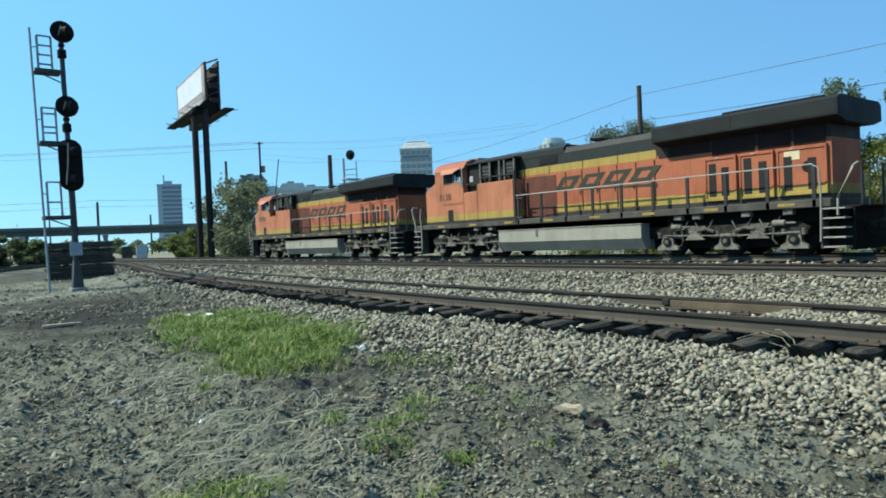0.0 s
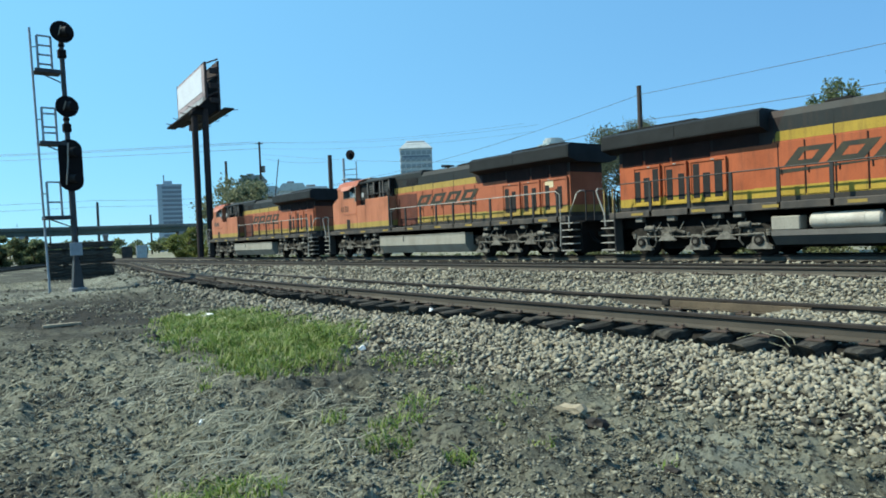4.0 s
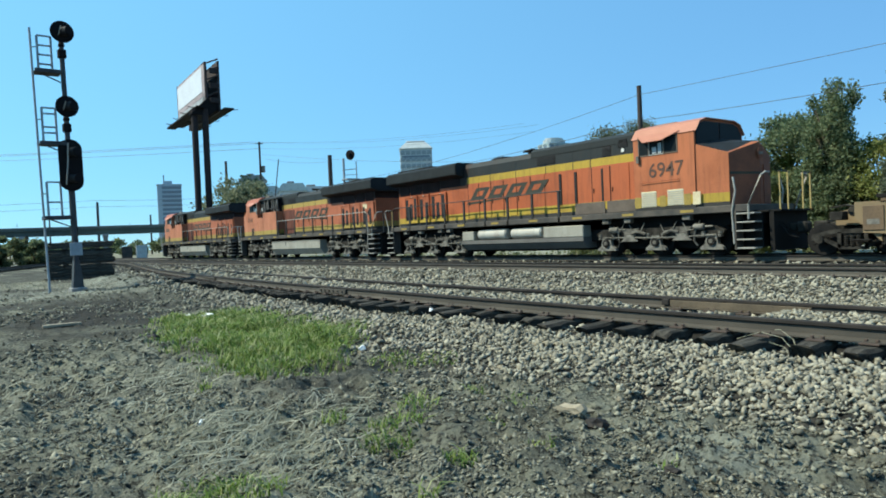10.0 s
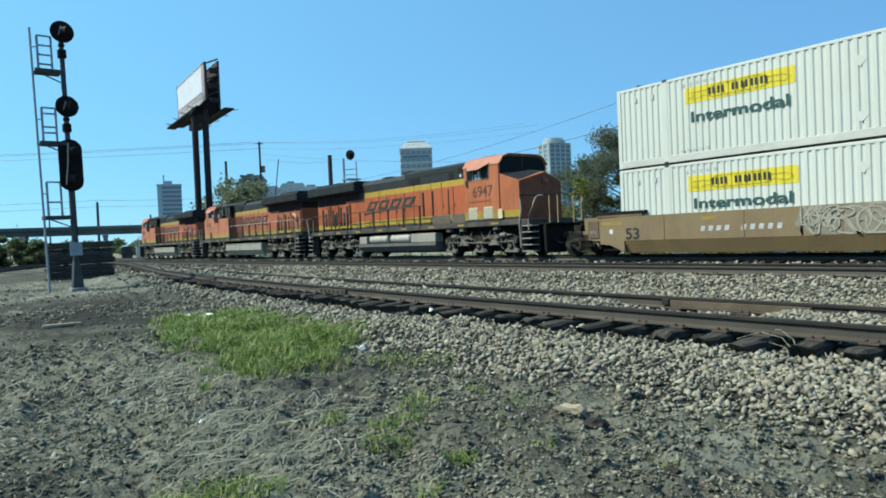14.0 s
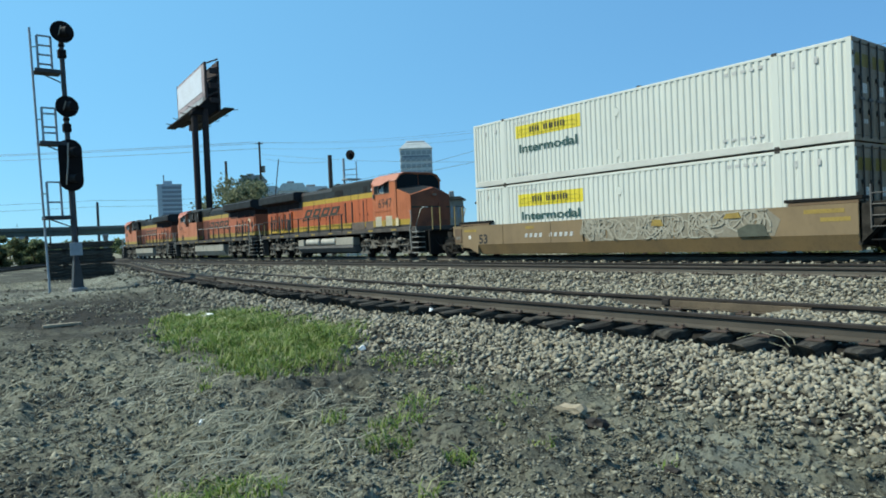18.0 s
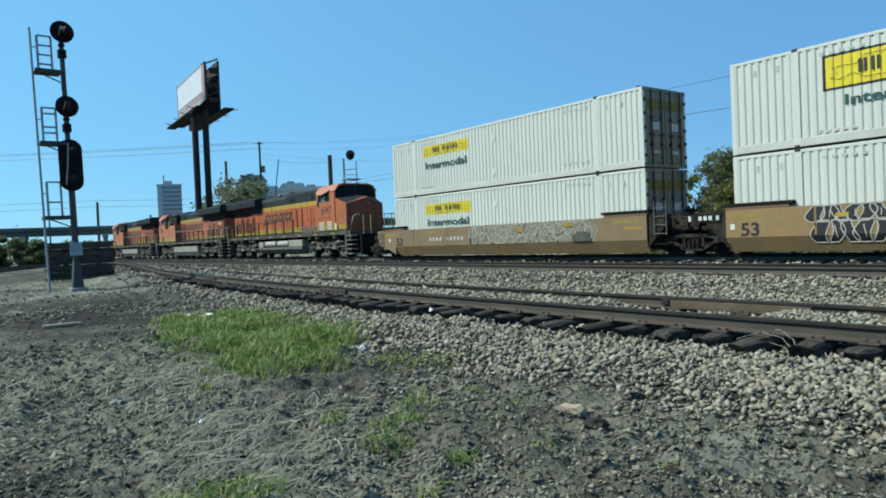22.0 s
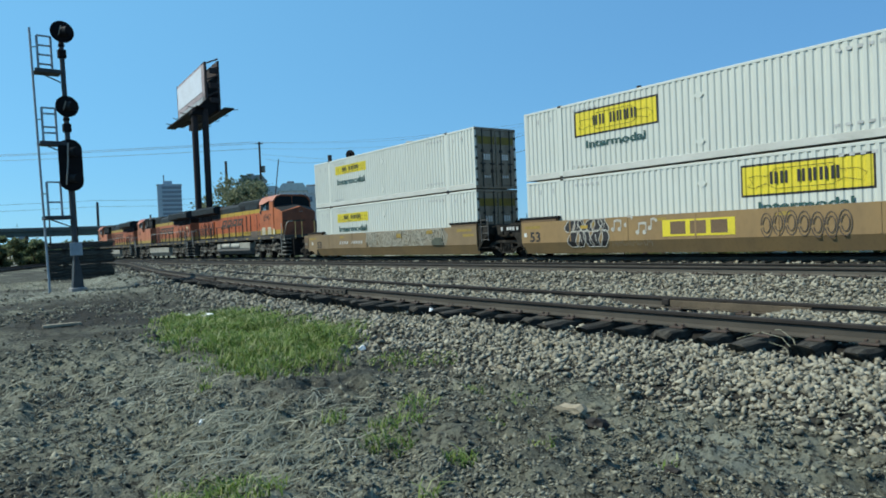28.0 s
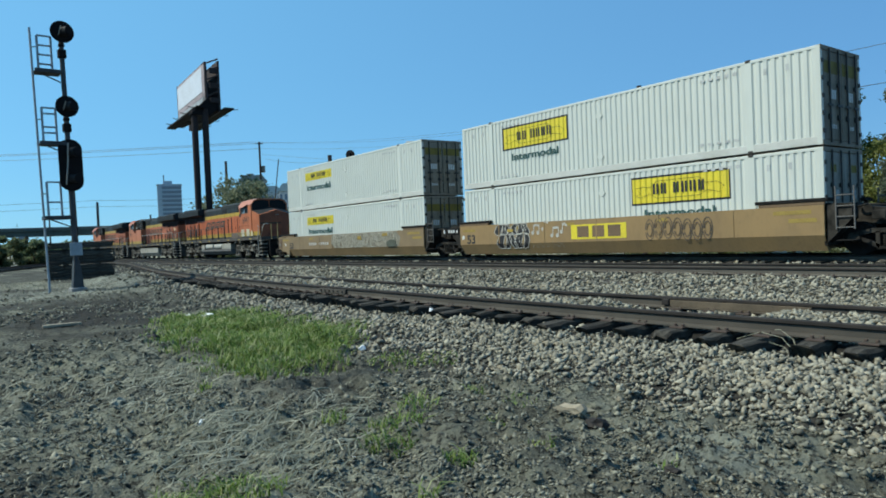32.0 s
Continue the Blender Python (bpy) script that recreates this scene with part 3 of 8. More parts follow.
def step01(v, lo, hi):
    s = np.clip((np.asarray(v) - lo) / (hi - lo), 0, 1)
    return s * s * (3 - 2 * s)


def gravel_amount(x, y):
    """0 on the dirt, 1 in the ballast."""
    edge = siding_x(y) - SIDING + 4.55 + 0.9 * np.clip((np.asarray(y) - 9) / 12, 0, 1) + 0.9 * (vnoise(x, y, 1.1, 5) - 0.5) + 0.5 * (vnoise(x, y, 0.35, 6) - 0.5)
    return step01(x - edge, -0.25, 0.35)


def ground_height(x, y):
    x, y = np.asarray(x, float), np.asarray(y, float)
    dx = x - (siding_x(y) - SIDING)
    h = -0.47 + 0.25 * step01(dx, 4.2, 6.7)
    h = h + 0.12 * step01(dx, 7.22, 7.45) * (1 - step01(dx, 8.3, 8.5)) * (1 - step01(y, 3.9, 4.6) * (1 - step01(y, 5.9, 6.8)))
    h = h - 0.04 * step01(dx, 5.3, 6.2) * (1 - step01(dx, 6.95, 7.15)) - 0.015 * step01(dx, 6.2, 6.45) * (1 - step01(dx, 6.95, 7.15))
    h = h - 0.02 * step01(dx, 5.6, 6.3) * (1 - step01(dx, 6.95, 7.15))
    h = h - 0.07 * step01(y, 8, 11) * (1 - step01(y, 30, 36)) * step01(dx, 5.5, 6.2) * (1 - step01(dx, 6.95, 7.15))
    h = h - 0.5 * step01(x, 25.2, 28.5)
    h = h - 0.16 * step01(dx, 9.3, 10.6) * (1 - step01(x, 12.6, 14.2)) * (1 - step01(y, 30, 50))
    near = 1 - step01(np.hypot(x, y), 25, 60)
    dirt = 1 - step01(dx, 4.3, 5.6)
    h = h + near * dirt * (0.10 * (vnoise(x, y, 2.3, 1) - 0.5) + 0.07 * (vnoise(x, y, 0.6, 2) - 0.5) + 0.075 * (vnoise(x, y, 0.21, 3) - 0.5) * (0.4 + vnoise(x, y, 1.3, 14)) + 0.07 * (vnoise(x, y, 0.10, 9) - 0.5) * (0.4 + vnoise(x, y, 0.9, 15)))
    clod = step01(vnoise(x, y, 0.085, 16), 0.52, 0.64) * 0.028 * step01(vnoise(x, y, 0.8, 18), 0.2, 0.55) + step01(vnoise(x, y, 0.17, 17), 0.58, 0.70) * 0.042 * step01(vnoise(x, y, 1.1, 19), 0.3, 0.6)
    h = h + near * dirt * clod * (1 - step01(np.hypot(x, y), 8, 14))
    h = h + near * (1 - dirt) * (0.035 * (vnoise(x, y, 0.5, 4) - 0.5) + 0.03 * (vnoise(x, y, 0.12, 7) - 0.5))
    # a low pale hump beside the signal
    h = h + 0.30 * np.exp(-((x - 7.2) / 1.5) ** 2 - ((y - 34.0) / 4.0) ** 2)
    return h


def ground_material():
    m, t, bsdf = begin("cinder_dirt_and_ballast")
    tc = t.nodes.new("ShaderNodeTexCoord")
    sep = t.nodes.new("ShaderNodeSeparateColor")
    vc = t.nodes.new("ShaderNodeVertexColor")
    vc.layer_name = "cover"
    t.links.new(vc.outputs[0], sep.inputs[0])
    big, mid, fine, grit = noise_node(t, 0.35, 5), noise_node(t, 2.2, 6), noise_node(t, 14, 6, None, 0.7), noise_node(t, 60, 4, None, 0.7)
    dirt = mixed(t, (0.134, 0.136, 0.102), (0.258, 0.260, 0.194), spread(t, mid, 0.38, 0.68))
    dirt = mixed(t, dirt, (0.27, 0.287, 0.238), vc.outputs[1])
    dirt = mixed(t, dirt, (0.065, 0.062, 0.053), spread(t, big, 0.46, 0.70))
    dirt = mixed(t, dirt, (0.022, 0.022, 0.018), spread(t, fine, 0.49, 0.60))
    dirt = mixed(t, dirt, (0.31, 0.31, 0.243), spread(t, grit, 0.55, 0.72))
    vor = t.nodes.new("ShaderNodeTexVoronoi")
    vor.inputs["Scale"].default_value = 16
    t.links.new(tc.outputs["Object"], vor.inputs["Vector"])
    cell = ramp_node(t.nodes, [(0, (0.03, 0.028, 0.023)), (0.45, (0.08, 0.075, 0.061)), (1, (0.20, 0.188, 0.15))])
    t.links.new(vor.outputs["Color"], cell.inputs[0])
    # cell edges are darkened: shade between stones painted into the gravel
    gravel = mixed(t, cell.outputs[0], (0.022, 0.021, 0.018), spread(t, vor.outputs["Distance"], 0.35, 0.75))
    gravel = mixed(t, gravel, (0.12, 0.105, 0.09), spread(t, big, 0.5, 0.75))
    c = mixed(t, dirt, gravel, sep.outputs[0])
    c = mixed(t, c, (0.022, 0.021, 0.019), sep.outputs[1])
    c = mixed(t, c, mixed(t, (0.30, 0.285, 0.235), (0.16, 0.17, 0.085), spread(t, mid, 0.42, 0.62)), sep.outputs[2])
    t.links.new(c, bsdf.inputs["Base Color"])
    bsdf.inputs["Roughness"].default_value = 0.95
    bsdf.inputs["Specular IOR Level"].default_value = 0.15
    bumped(t, bsdf, fine, 1.0, 0.05)
    return m


def axis_steps(*spans):
    vals = []
    for a, b, n in spans:
        vals.append(np.linspace(a, b, n, endpoint=False))
    return np.concatenate(vals + [[spans[-1][1]]])


def build_ground():
    xs = axis_steps((-4000, -60, 14), (-60, -2, 24), (-2, 0.3, 20), (0.3, 5.6, 150), (5.6, 12.0, 100), (12.0, 30, 60), (30, 120, 30), (120, 4000, 16))
    ys = axis_steps((-4000, -40, 12), (-40, 0.5, 18), (0.5, 1.8, 12), (1.8, 7, 150), (7, 13, 120), (13, 50, 160), (50, 130, 60), (130, 4000, 20))
    gx, gy = np.meshgrid(xs, ys)
    gz = ground_height(gx, gy)
    n, m = len(xs), len(ys)
    idx = np.arange(n * m).reshape(m, n)
    faces = np.stack([idx[:-1, :-1], idx[:-1, 1:], idx[1:, 1:], idx[1:, :-1]], -1).reshape(-1, 4)
    me = fast_mesh("ground", np.stack([gx, gy, gz], -1).reshape(-1, 3), faces, ground_material(), True)
    grav = gravel_amount(gx, gy) * (1 - 0.9 * step01(gx, 29, 32))
    # oily cinders round the signal, and sooty ground between the far rails
    dark = 0.95 * np.exp(-((gx - 3.6) / 2.8) ** 4 - ((gy - 19.0) / 5.5) ** 4) * step01(vnoise(gx, gy, 0.9, 21), 0.05, 0.4) * (1 - 0.8 * grav)
    dark = np.maximum(dark, 0.85 * np.exp(-((gx - 2.4) / 2.2) ** 4 - ((gy - 15.5) / 4.6) ** 4) * step01(vnoise(gx, gy, 0.7, 24), 0.1, 0.55) * (1 - grav))
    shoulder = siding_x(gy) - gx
    # shade between the tie ends and the near stones is put into the colour
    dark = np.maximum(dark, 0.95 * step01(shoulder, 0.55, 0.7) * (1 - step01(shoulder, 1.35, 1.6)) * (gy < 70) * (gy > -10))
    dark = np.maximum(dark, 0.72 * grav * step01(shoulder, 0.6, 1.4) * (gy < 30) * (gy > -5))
    dark = np.maximum(dark, 0.6 * step01(vnoise(gx, gy * 0.5, 1.6, 25), 0.35, 0.65) * (gy > 23) * (gy < 90) * (gx < 8) * (gx > -25) * (1 - grav))
    dark = np.maximum(dark, 0.75 * step01(vnoise(gx, gy * 0.3, 1.2, 26), 0.3, 0.65) * (gy > 36) * (gy < 110) * (gx > 5) * (gx < 19))
    dark = np.maximum(dark, 0.5 * step01(vnoise(gx, gy, 1.7, 22), 0.5, 0.8) * (gy < 24) * (1 - grav) * (np.hypot(gx, gy) < 60))
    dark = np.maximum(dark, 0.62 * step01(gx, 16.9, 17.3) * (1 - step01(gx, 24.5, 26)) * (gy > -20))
    green = step01(gx, 30, 34) * 0.9 + 0.7 * step01(gy, 110, 160) * (1 - step01(gx, 5, 25))
    # trodden dusty patches
    dust = 0.45 * np.exp(-((gx - 4.2) / 0.75) ** 2 - ((gy - 2.6) / 0.75) ** 2) + 0.3 * np.exp(-((gx - 3.0) / 1.2) ** 2 - ((gy - 2.3) / 0.7) ** 2) + 0.3 * np.exp(-((gx - 1.9) / 0.6) ** 2 - ((gy - 3.9) / 0.5) ** 2) + 1.0 * np.exp(-((gx - 3.2) / 3.0) ** 2 - ((gy - 29.0) / 4.0) ** 2) + 1.2 * np.exp(-((gx - 7.6) / 1.7) ** 2 - ((gy - 34.0) / 5.5) ** 2)
    dust = np.clip(dust * (0.6 + 0.5 * vnoise(gx, gy, 0.5, 23)), 0, 0.92)
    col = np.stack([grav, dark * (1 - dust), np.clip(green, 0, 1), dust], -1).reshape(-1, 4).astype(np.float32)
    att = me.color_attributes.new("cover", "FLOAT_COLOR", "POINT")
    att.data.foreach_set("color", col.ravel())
    return tagged(new("ground", me), "rough dark cinder dirt passing into grey ballast", "ground", kind="structure")


build_ground()

RAIL_OUTLINE = [(-0.070, -0.165), (0.070, -0.165), (0.070, -0.152), (0.012, -0.128), (0.010, -0.048), (0.036, -0.034), (0.036, -0.008), (0.026, 0.0), (-0.026, 0.0), (-0.036, -0.008), (-0.036, -0.034), (-0.010, -0.048), (-0.012, -0.128), (-0.070, -0.152)]


HEAD_OUTLINE = [(-0.011, -0.050), (0.011, -0.050), (0.038, -0.036), (0.038, -0.007), (0.027, 0.002), (-0.027, 0.002), (-0.038, -0.007), (-0.038, -0.036)]


def rail_mesh(path, offset, z, outline=RAIL_OUTLINE):
    """Sweeps the rail's section along a path of (x, y), shifted sideways."""
    pts = []
    for i, (x, y) in enumerate(path):
        a, b = path[max(i - 1, 0)], path[min(i + 1, len(path) - 1)]
        d = Vector((b[0] - a[0], b[1] - a[1])).normalized()
        pts.append((x + d.y * offset, y - d.x * offset, d))
    k = len(outline)
    mb = Mesh()
    vs = [(x + d.y * u, y - d.x * u, z + w) for x, y, d in pts for u, w in outline]
    fs = [(i * k + j, i * k + (j + 1) % k, (i + 1) * k + (j + 1) % k, (i + 1) * k + j) for i in range(len(pts) - 1) for j in range(k)]
    mb.add(vs, fs + [tuple(range(k)), tuple(range((len(pts) - 1) * k, len(pts) * k))])
    return mb


def tie_mesh(rough):
    """A weathered tie with uneven, split ends."""
    mb = Mesh()
    rng = random.Random(rough)
    n = 19
    vs = []
    for i in range(n):
        x = -1.30 + 2.6 * i / (n - 1)
        w, h = 0.106 + rng.uniform(-0.014, 0.010), rng.uniform(-0.020, 0.006)
        if i in (0, n - 1):
            w, h = w - rng.uniform(0.0, 0.03), h - rng.uniform(0.0, 0.05)
        x += rng.uniform(-0.04, 0.04) if 0 < i < n - 1 else rng.uniform(-0.12, 0.12)
        j = lambda k=0.014: rng.uniform(-k, k)
        under = -0.16 * (1 if i == n - 1 else -1 if i == 0 else 0)
        vs += [(x + under + j(), -w + j(0.02), -0.17), (x + under + j(), w + j(0.02), -0.17), (x + j(), w + j(), h - 0.03 + j()), (x + j(), w - 0.03 + j(), h), (x + j(), -w + 0.03 + j(), h), (x + j(), -w + j(), h - 0.03 + j())]
    fs = [(i * 6 + j, i * 6 + (j + 1) % 6, (i + 1) * 6 + (j + 1) % 6, (i + 1) * 6 + j) for i in range(n - 1) for j in range(6)]
    mb.add(vs, fs + [tuple(range(6)), tuple(range((n - 1) * 6, n * 6))])
    return mb


TIES = [tie_mesh(k).data("tie", M["tie"]) for k in range(9)]


def plate_mesh():
    mb = Mesh()
    for s in (-1, 1):
        mb.box(s * 0.753 - 0.17, s * 0.753 + 0.17, -0.09, 0.09, -0.004, 0.014, 0.004)
        for dx in (-0.095, 0.095):
            for dy in (-0.05, 0.05):
                mb.box(s * 0.753 + dx - 0.016, s * 0.753 + dx + 0.016, dy - 0.016, dy + 0.016, 0.010, 0.045, 0.006)
    return mb.data("tie_plates", M["plate"])


PLATES = plate_mesh()


def track(name, label, centre, y0, y1, near, z, plates=True, drop=0.0):
    """A track along y: two rails, separate ties between the near limits, the far ones joined."""
    t = thing(name, label, "railway track", kind="structure")
    path = [(float(centre(y)), float(y)) for y in np.arange(y0, y1 + 0.1, 1.5)]
    for s in (-1, 1):
        part("rail", rail_mesh(path, s * 0.753, z), M["rail"] if name == "siding_track" else M["raildust"], t, "rusty steel rail", True)
        part("rail_head", rail_mesh(path, s * 0.753, z, HEAD_OUTLINE), M["railhead"], t, "dark worn rail head", True)
    rng = random.Random(name)
    rest = Mesh()
    y, i = y0 + 0.3, 0
    while y < y1:
        x, slope = float(centre(y)), float(centre(y + 0.5) - centre(y - 0.5))
        m = Matrix.Translation((x + rng.uniform(-0.05, 0.05), y, z - 0.168 - drop)) @ Matrix.Rotation(-math.atan(slope) + rng.uniform(-0.03, 0.03), 4, "Z")
        if near[0] < y < near[1]:
            ob = part("tie", TIES[(i * 4) % 9], None, t, at=m)
            if plates:
                part("tie_plates", PLATES, None, ob)
        else:
            rest.box(-1.3, 1.3, -0.11, 0.11, -0.17, 0, 0, m)
        y += 0.53 + rng.uniform(-0.05, 0.05)
        i += 1
    if rest.v:
        tagged(part("far_ties", rest, M["tie"], t), kind="stuff")
    return t


track("main_track", "main line track with rusty rails on dark ties", lambda y: y * 0 + MAIN, -60, 330, (0, 0), 0.0)
track("second_track", "second main track with rusty rails on grey ballast", lambda y: y * 0 + SECOND, -40, 330, (2, 62), 0.0)
track("siding_track", "near siding with rusty rails and rotten exposed ties", siding_x, -14, 84, (0, 52), 0.0, True, 0.004)
track("yard_track", "far yard track with rusty rails", lambda y: -6.0 + (y - 44) * 0.36, 46, 120, (0, 0), -0.12)
# rail joint of the siding's far rail
joint = thing("joint_bar", "rusty bolted joint bar on the siding rail", "rail joint")
jm = Mesh().box(SIDING + 0.753 - 0.045, SIDING + 0.753 - 0.013, 3.9, 5.88, -0.142, -0.045, 0.006)
jm.box(SIDING + 0.753 - 0.075, SIDING + 0.753 - 0.075 + 0.03, 3.95, 5.85, -0.155, -0.142, 0.004)
part("joint_block", Mesh().box(SIDING + 0.753 - 0.07, SIDING + 0.753 - 0.012, 5.88, 6.0, -0.12, -0.03, 0.01), M["railhead"], joint, "dark joint end block")
part("bar", jm, M["railtan"], joint)



def rail_joint(y0, y1, side, label):
    """A bolted bar on the camera's side of a siding rail, between y0 and y1."""
    j = thing("joint_bar", label, "rail joint")
    x0, x1 = float(siding_x(y0)) + side * 0.753, float(siding_x(y1)) + side * 0.753
    vs = [(x - o, y, z) for z in (-0.135, -0.045) for x, y in ((x0, y0), (x1, y1)) for o in (0.075, 0.014)]
    part("bar", Mesh().add(vs, [(0, 1, 3, 2), (4, 6, 7, 5), (0, 4, 5, 1), (2, 3, 7, 6), (0, 2, 6, 4), (1, 5, 7, 3)]), M["rail"], j)
    bolts = Mesh()
    for k in range(6):
        t = (k + 0.5) / 6
        bolts.disc((x0 + (x1 - x0) * t - 0.085, y0 + (y1 - y0) * t, -0.09), (1, 0, 0), 0.022, 0.014, 6)
    each("bolt", bolts, M["railhead"], j)


rail_joint(13.0, 14.3, -1, "rusty bolted joint bar on the siding's near rail")
rail_joint(23.2, 24.8, -1, "dark bolted joint bar where the siding curves away")
rail_joint(19.6, 21.2, 1, "dark bolted joint bar on the siding's far rail")

# ---- the train ----
def wheelset(parent, y, r, name="wheelset"):
    mb = Mesh()
    for s in (-1, 1):
        mb.disc((s * 0.76, 0, 0), (1, 0, 0), r, 0.07, 28, 0.012)
        mb.disc((s * 0.70, 0, 0), (1, 0, 0), r + 0.028, 0.014, 28)
        mb.disc((s * 0.84, 0, 0), (1, 0, 0), r * 0.35, 0.02, 16)
        for k in range(4):
            a = k * math.pi / 2
            mb.disc((s * 0.835, math.cos(a) * r * 0.62, math.sin(a) * r * 0.62), (1, 0, 0), r * 0.12, 0.008, 8)
    mb.disc((0, 0, 0), (1, 0, 0), 0.09, 1.0, 12)
    ob = part(name, mb, M["black"], parent, "steel wheels on an axle", True, Matrix.Translation((0, y, r)))
    ROLLERS.append((ob, y, r))
    return ob


ROLLERS = []


def big_truck(parent, yc):
    """A three-axle locomotive truck."""
    mb = Mesh()
    for s in (-1, 1):
        a, b = s * 1.02, s * 1.18
        mb.prism([(yc - 2.62, 0.86), (yc - 2.5, 0.62), (yc - 1.62, 0.60), (yc - 1.4, 0.74), (yc - 0.8, 0.74), (yc - 0.5, 0.60), (yc + 0.5, 0.60), (yc + 0.8, 0.74), (yc + 1.4, 0.74), (yc + 1.62, 0.60), (yc + 2.5, 0.62), (yc + 2.62, 0.86), (yc + 2.3, 1.02), (yc - 2.3, 1.02)], "x", a, b)
    frame_ob = part("truck_frame", mb, M["truck"], parent, "dusty dark cast truck frame", True)
    for s in (-1, 1):
        for k in (-1.08, 1.08):
            part("spring_seat", Mesh().box(s * 1.12, s * 1.26, yc + k - 0.24, yc + k + 0.24, 0.70, 0.86, 0.03).prism([(yc + k - 0.42, 1.02), (yc + k + 0.42, 1.02), (yc + k + 0.2, 0.84), (yc + k - 0.2, 0.84)], "x", s * 1.10, s * 1.24), M["trucklight"], frame_ob, "dusty spring seat")
            part("brake_cylinder", Mesh().disc((s * 1.24, yc + k * 1.62, 0.99), (0, 1, 0), 0.10, 0.20, 14, 0.02).disc((s * 1.24, yc + k * 1.62 - 0.3, 0.99), (0, 1, 0), 0.035, 0.2, 8), M["journal"], frame_ob, "dust-grey brake cylinder", True)
            part("bracket", Mesh().prism([(yc + k - 0.36, 0.55), (yc + k + 0.36, 0.55), (yc + k + 0.30, 0.61), (yc + k + 0.06, 0.80), (yc + k - 0.06, 0.80), (yc + k - 0.30, 0.61)], "x", s * 1.19, s * 1.27), M["journal"], frame_ob, "dusty triangular bracket")
            part("traction_link", Mesh().tube([(s * 1.24, yc + k * 0.35, 0.80), (s * 1.26, yc + k * 0.62, 0.90), (s * 1.24, yc + k * 0.9, 0.84)], 0.06, 7), M["trucklight"], frame_ob, "", True)
            part("brake_lever", Mesh().tube([(s * 1.22, yc + k * 1.5, 1.12), (s * 1.22, yc + k * 1.42, 0.52), (s * 1.18, yc + k * 1.52, 0.36)], 0.035, 6), M["trucklight"], frame_ob, "", True)
    for s in (-1, 1):
        for k in (-2.16, 0.0, 2.16):
            jb = Mesh()
            y = yc + k
            jb.prism([(y - 0.42, 0.22), (y + 0.42, 0.22), (y + 0.40, 0.31), (y + 0.24, 0.42), (y + 0.17, 0.74), (y - 0.17, 0.74), (y - 0.24, 0.42), (y - 0.40, 0.31)], "x", s * 1.06, s * 1.21)
            for q in (-0.30, 0.30):
                for h in range(4):
                    jb.disc((s * 1.15, y + q, 0.66 + 0.05 * h), (0, 0, 1), 0.085, 0.015, 10)
            part("journal_box", jb, M["journal"], frame_ob, "dust-grey axle journal box", True)
            part("bearing", Mesh().disc((s * 1.235, y, 0.50), (1, 0, 0), 0.155, 0.03, 18, 0.012), M["black"], frame_ob, "round black axle bearing", True)
            part("bearing_cap", Mesh().disc((s * 1.27, y, 0.50), (1, 0, 0), 0.075, 0.012, 12), M["trucklight"], frame_ob, "", True)
        hose = Mesh()
        for k in (-1.5, -0.6, 0.7, 1.6):
            hose.tube([(s * 1.25, yc + k - 0.3, 1.2), (s * 1.28, yc + k - 0.15, 0.92), (s * 1.27, yc + k + 0.2, 0.88), (s * 1.25, yc + k + 0.35, 1.15)], 0.02, 5)
        hose.tube([(s * 1.24, yc - 2.3, 0.70), (s * 1.27, yc - 0.5, 0.66), (s * 1.24, yc + 2.2, 0.71)], 0.022, 5)
        part("brake_piping", hose, M["journal"], frame_ob, "", True)
    for k in (-2.16, 0.0, 2.16):
        wheelset(parent, yc + k, 0.53)


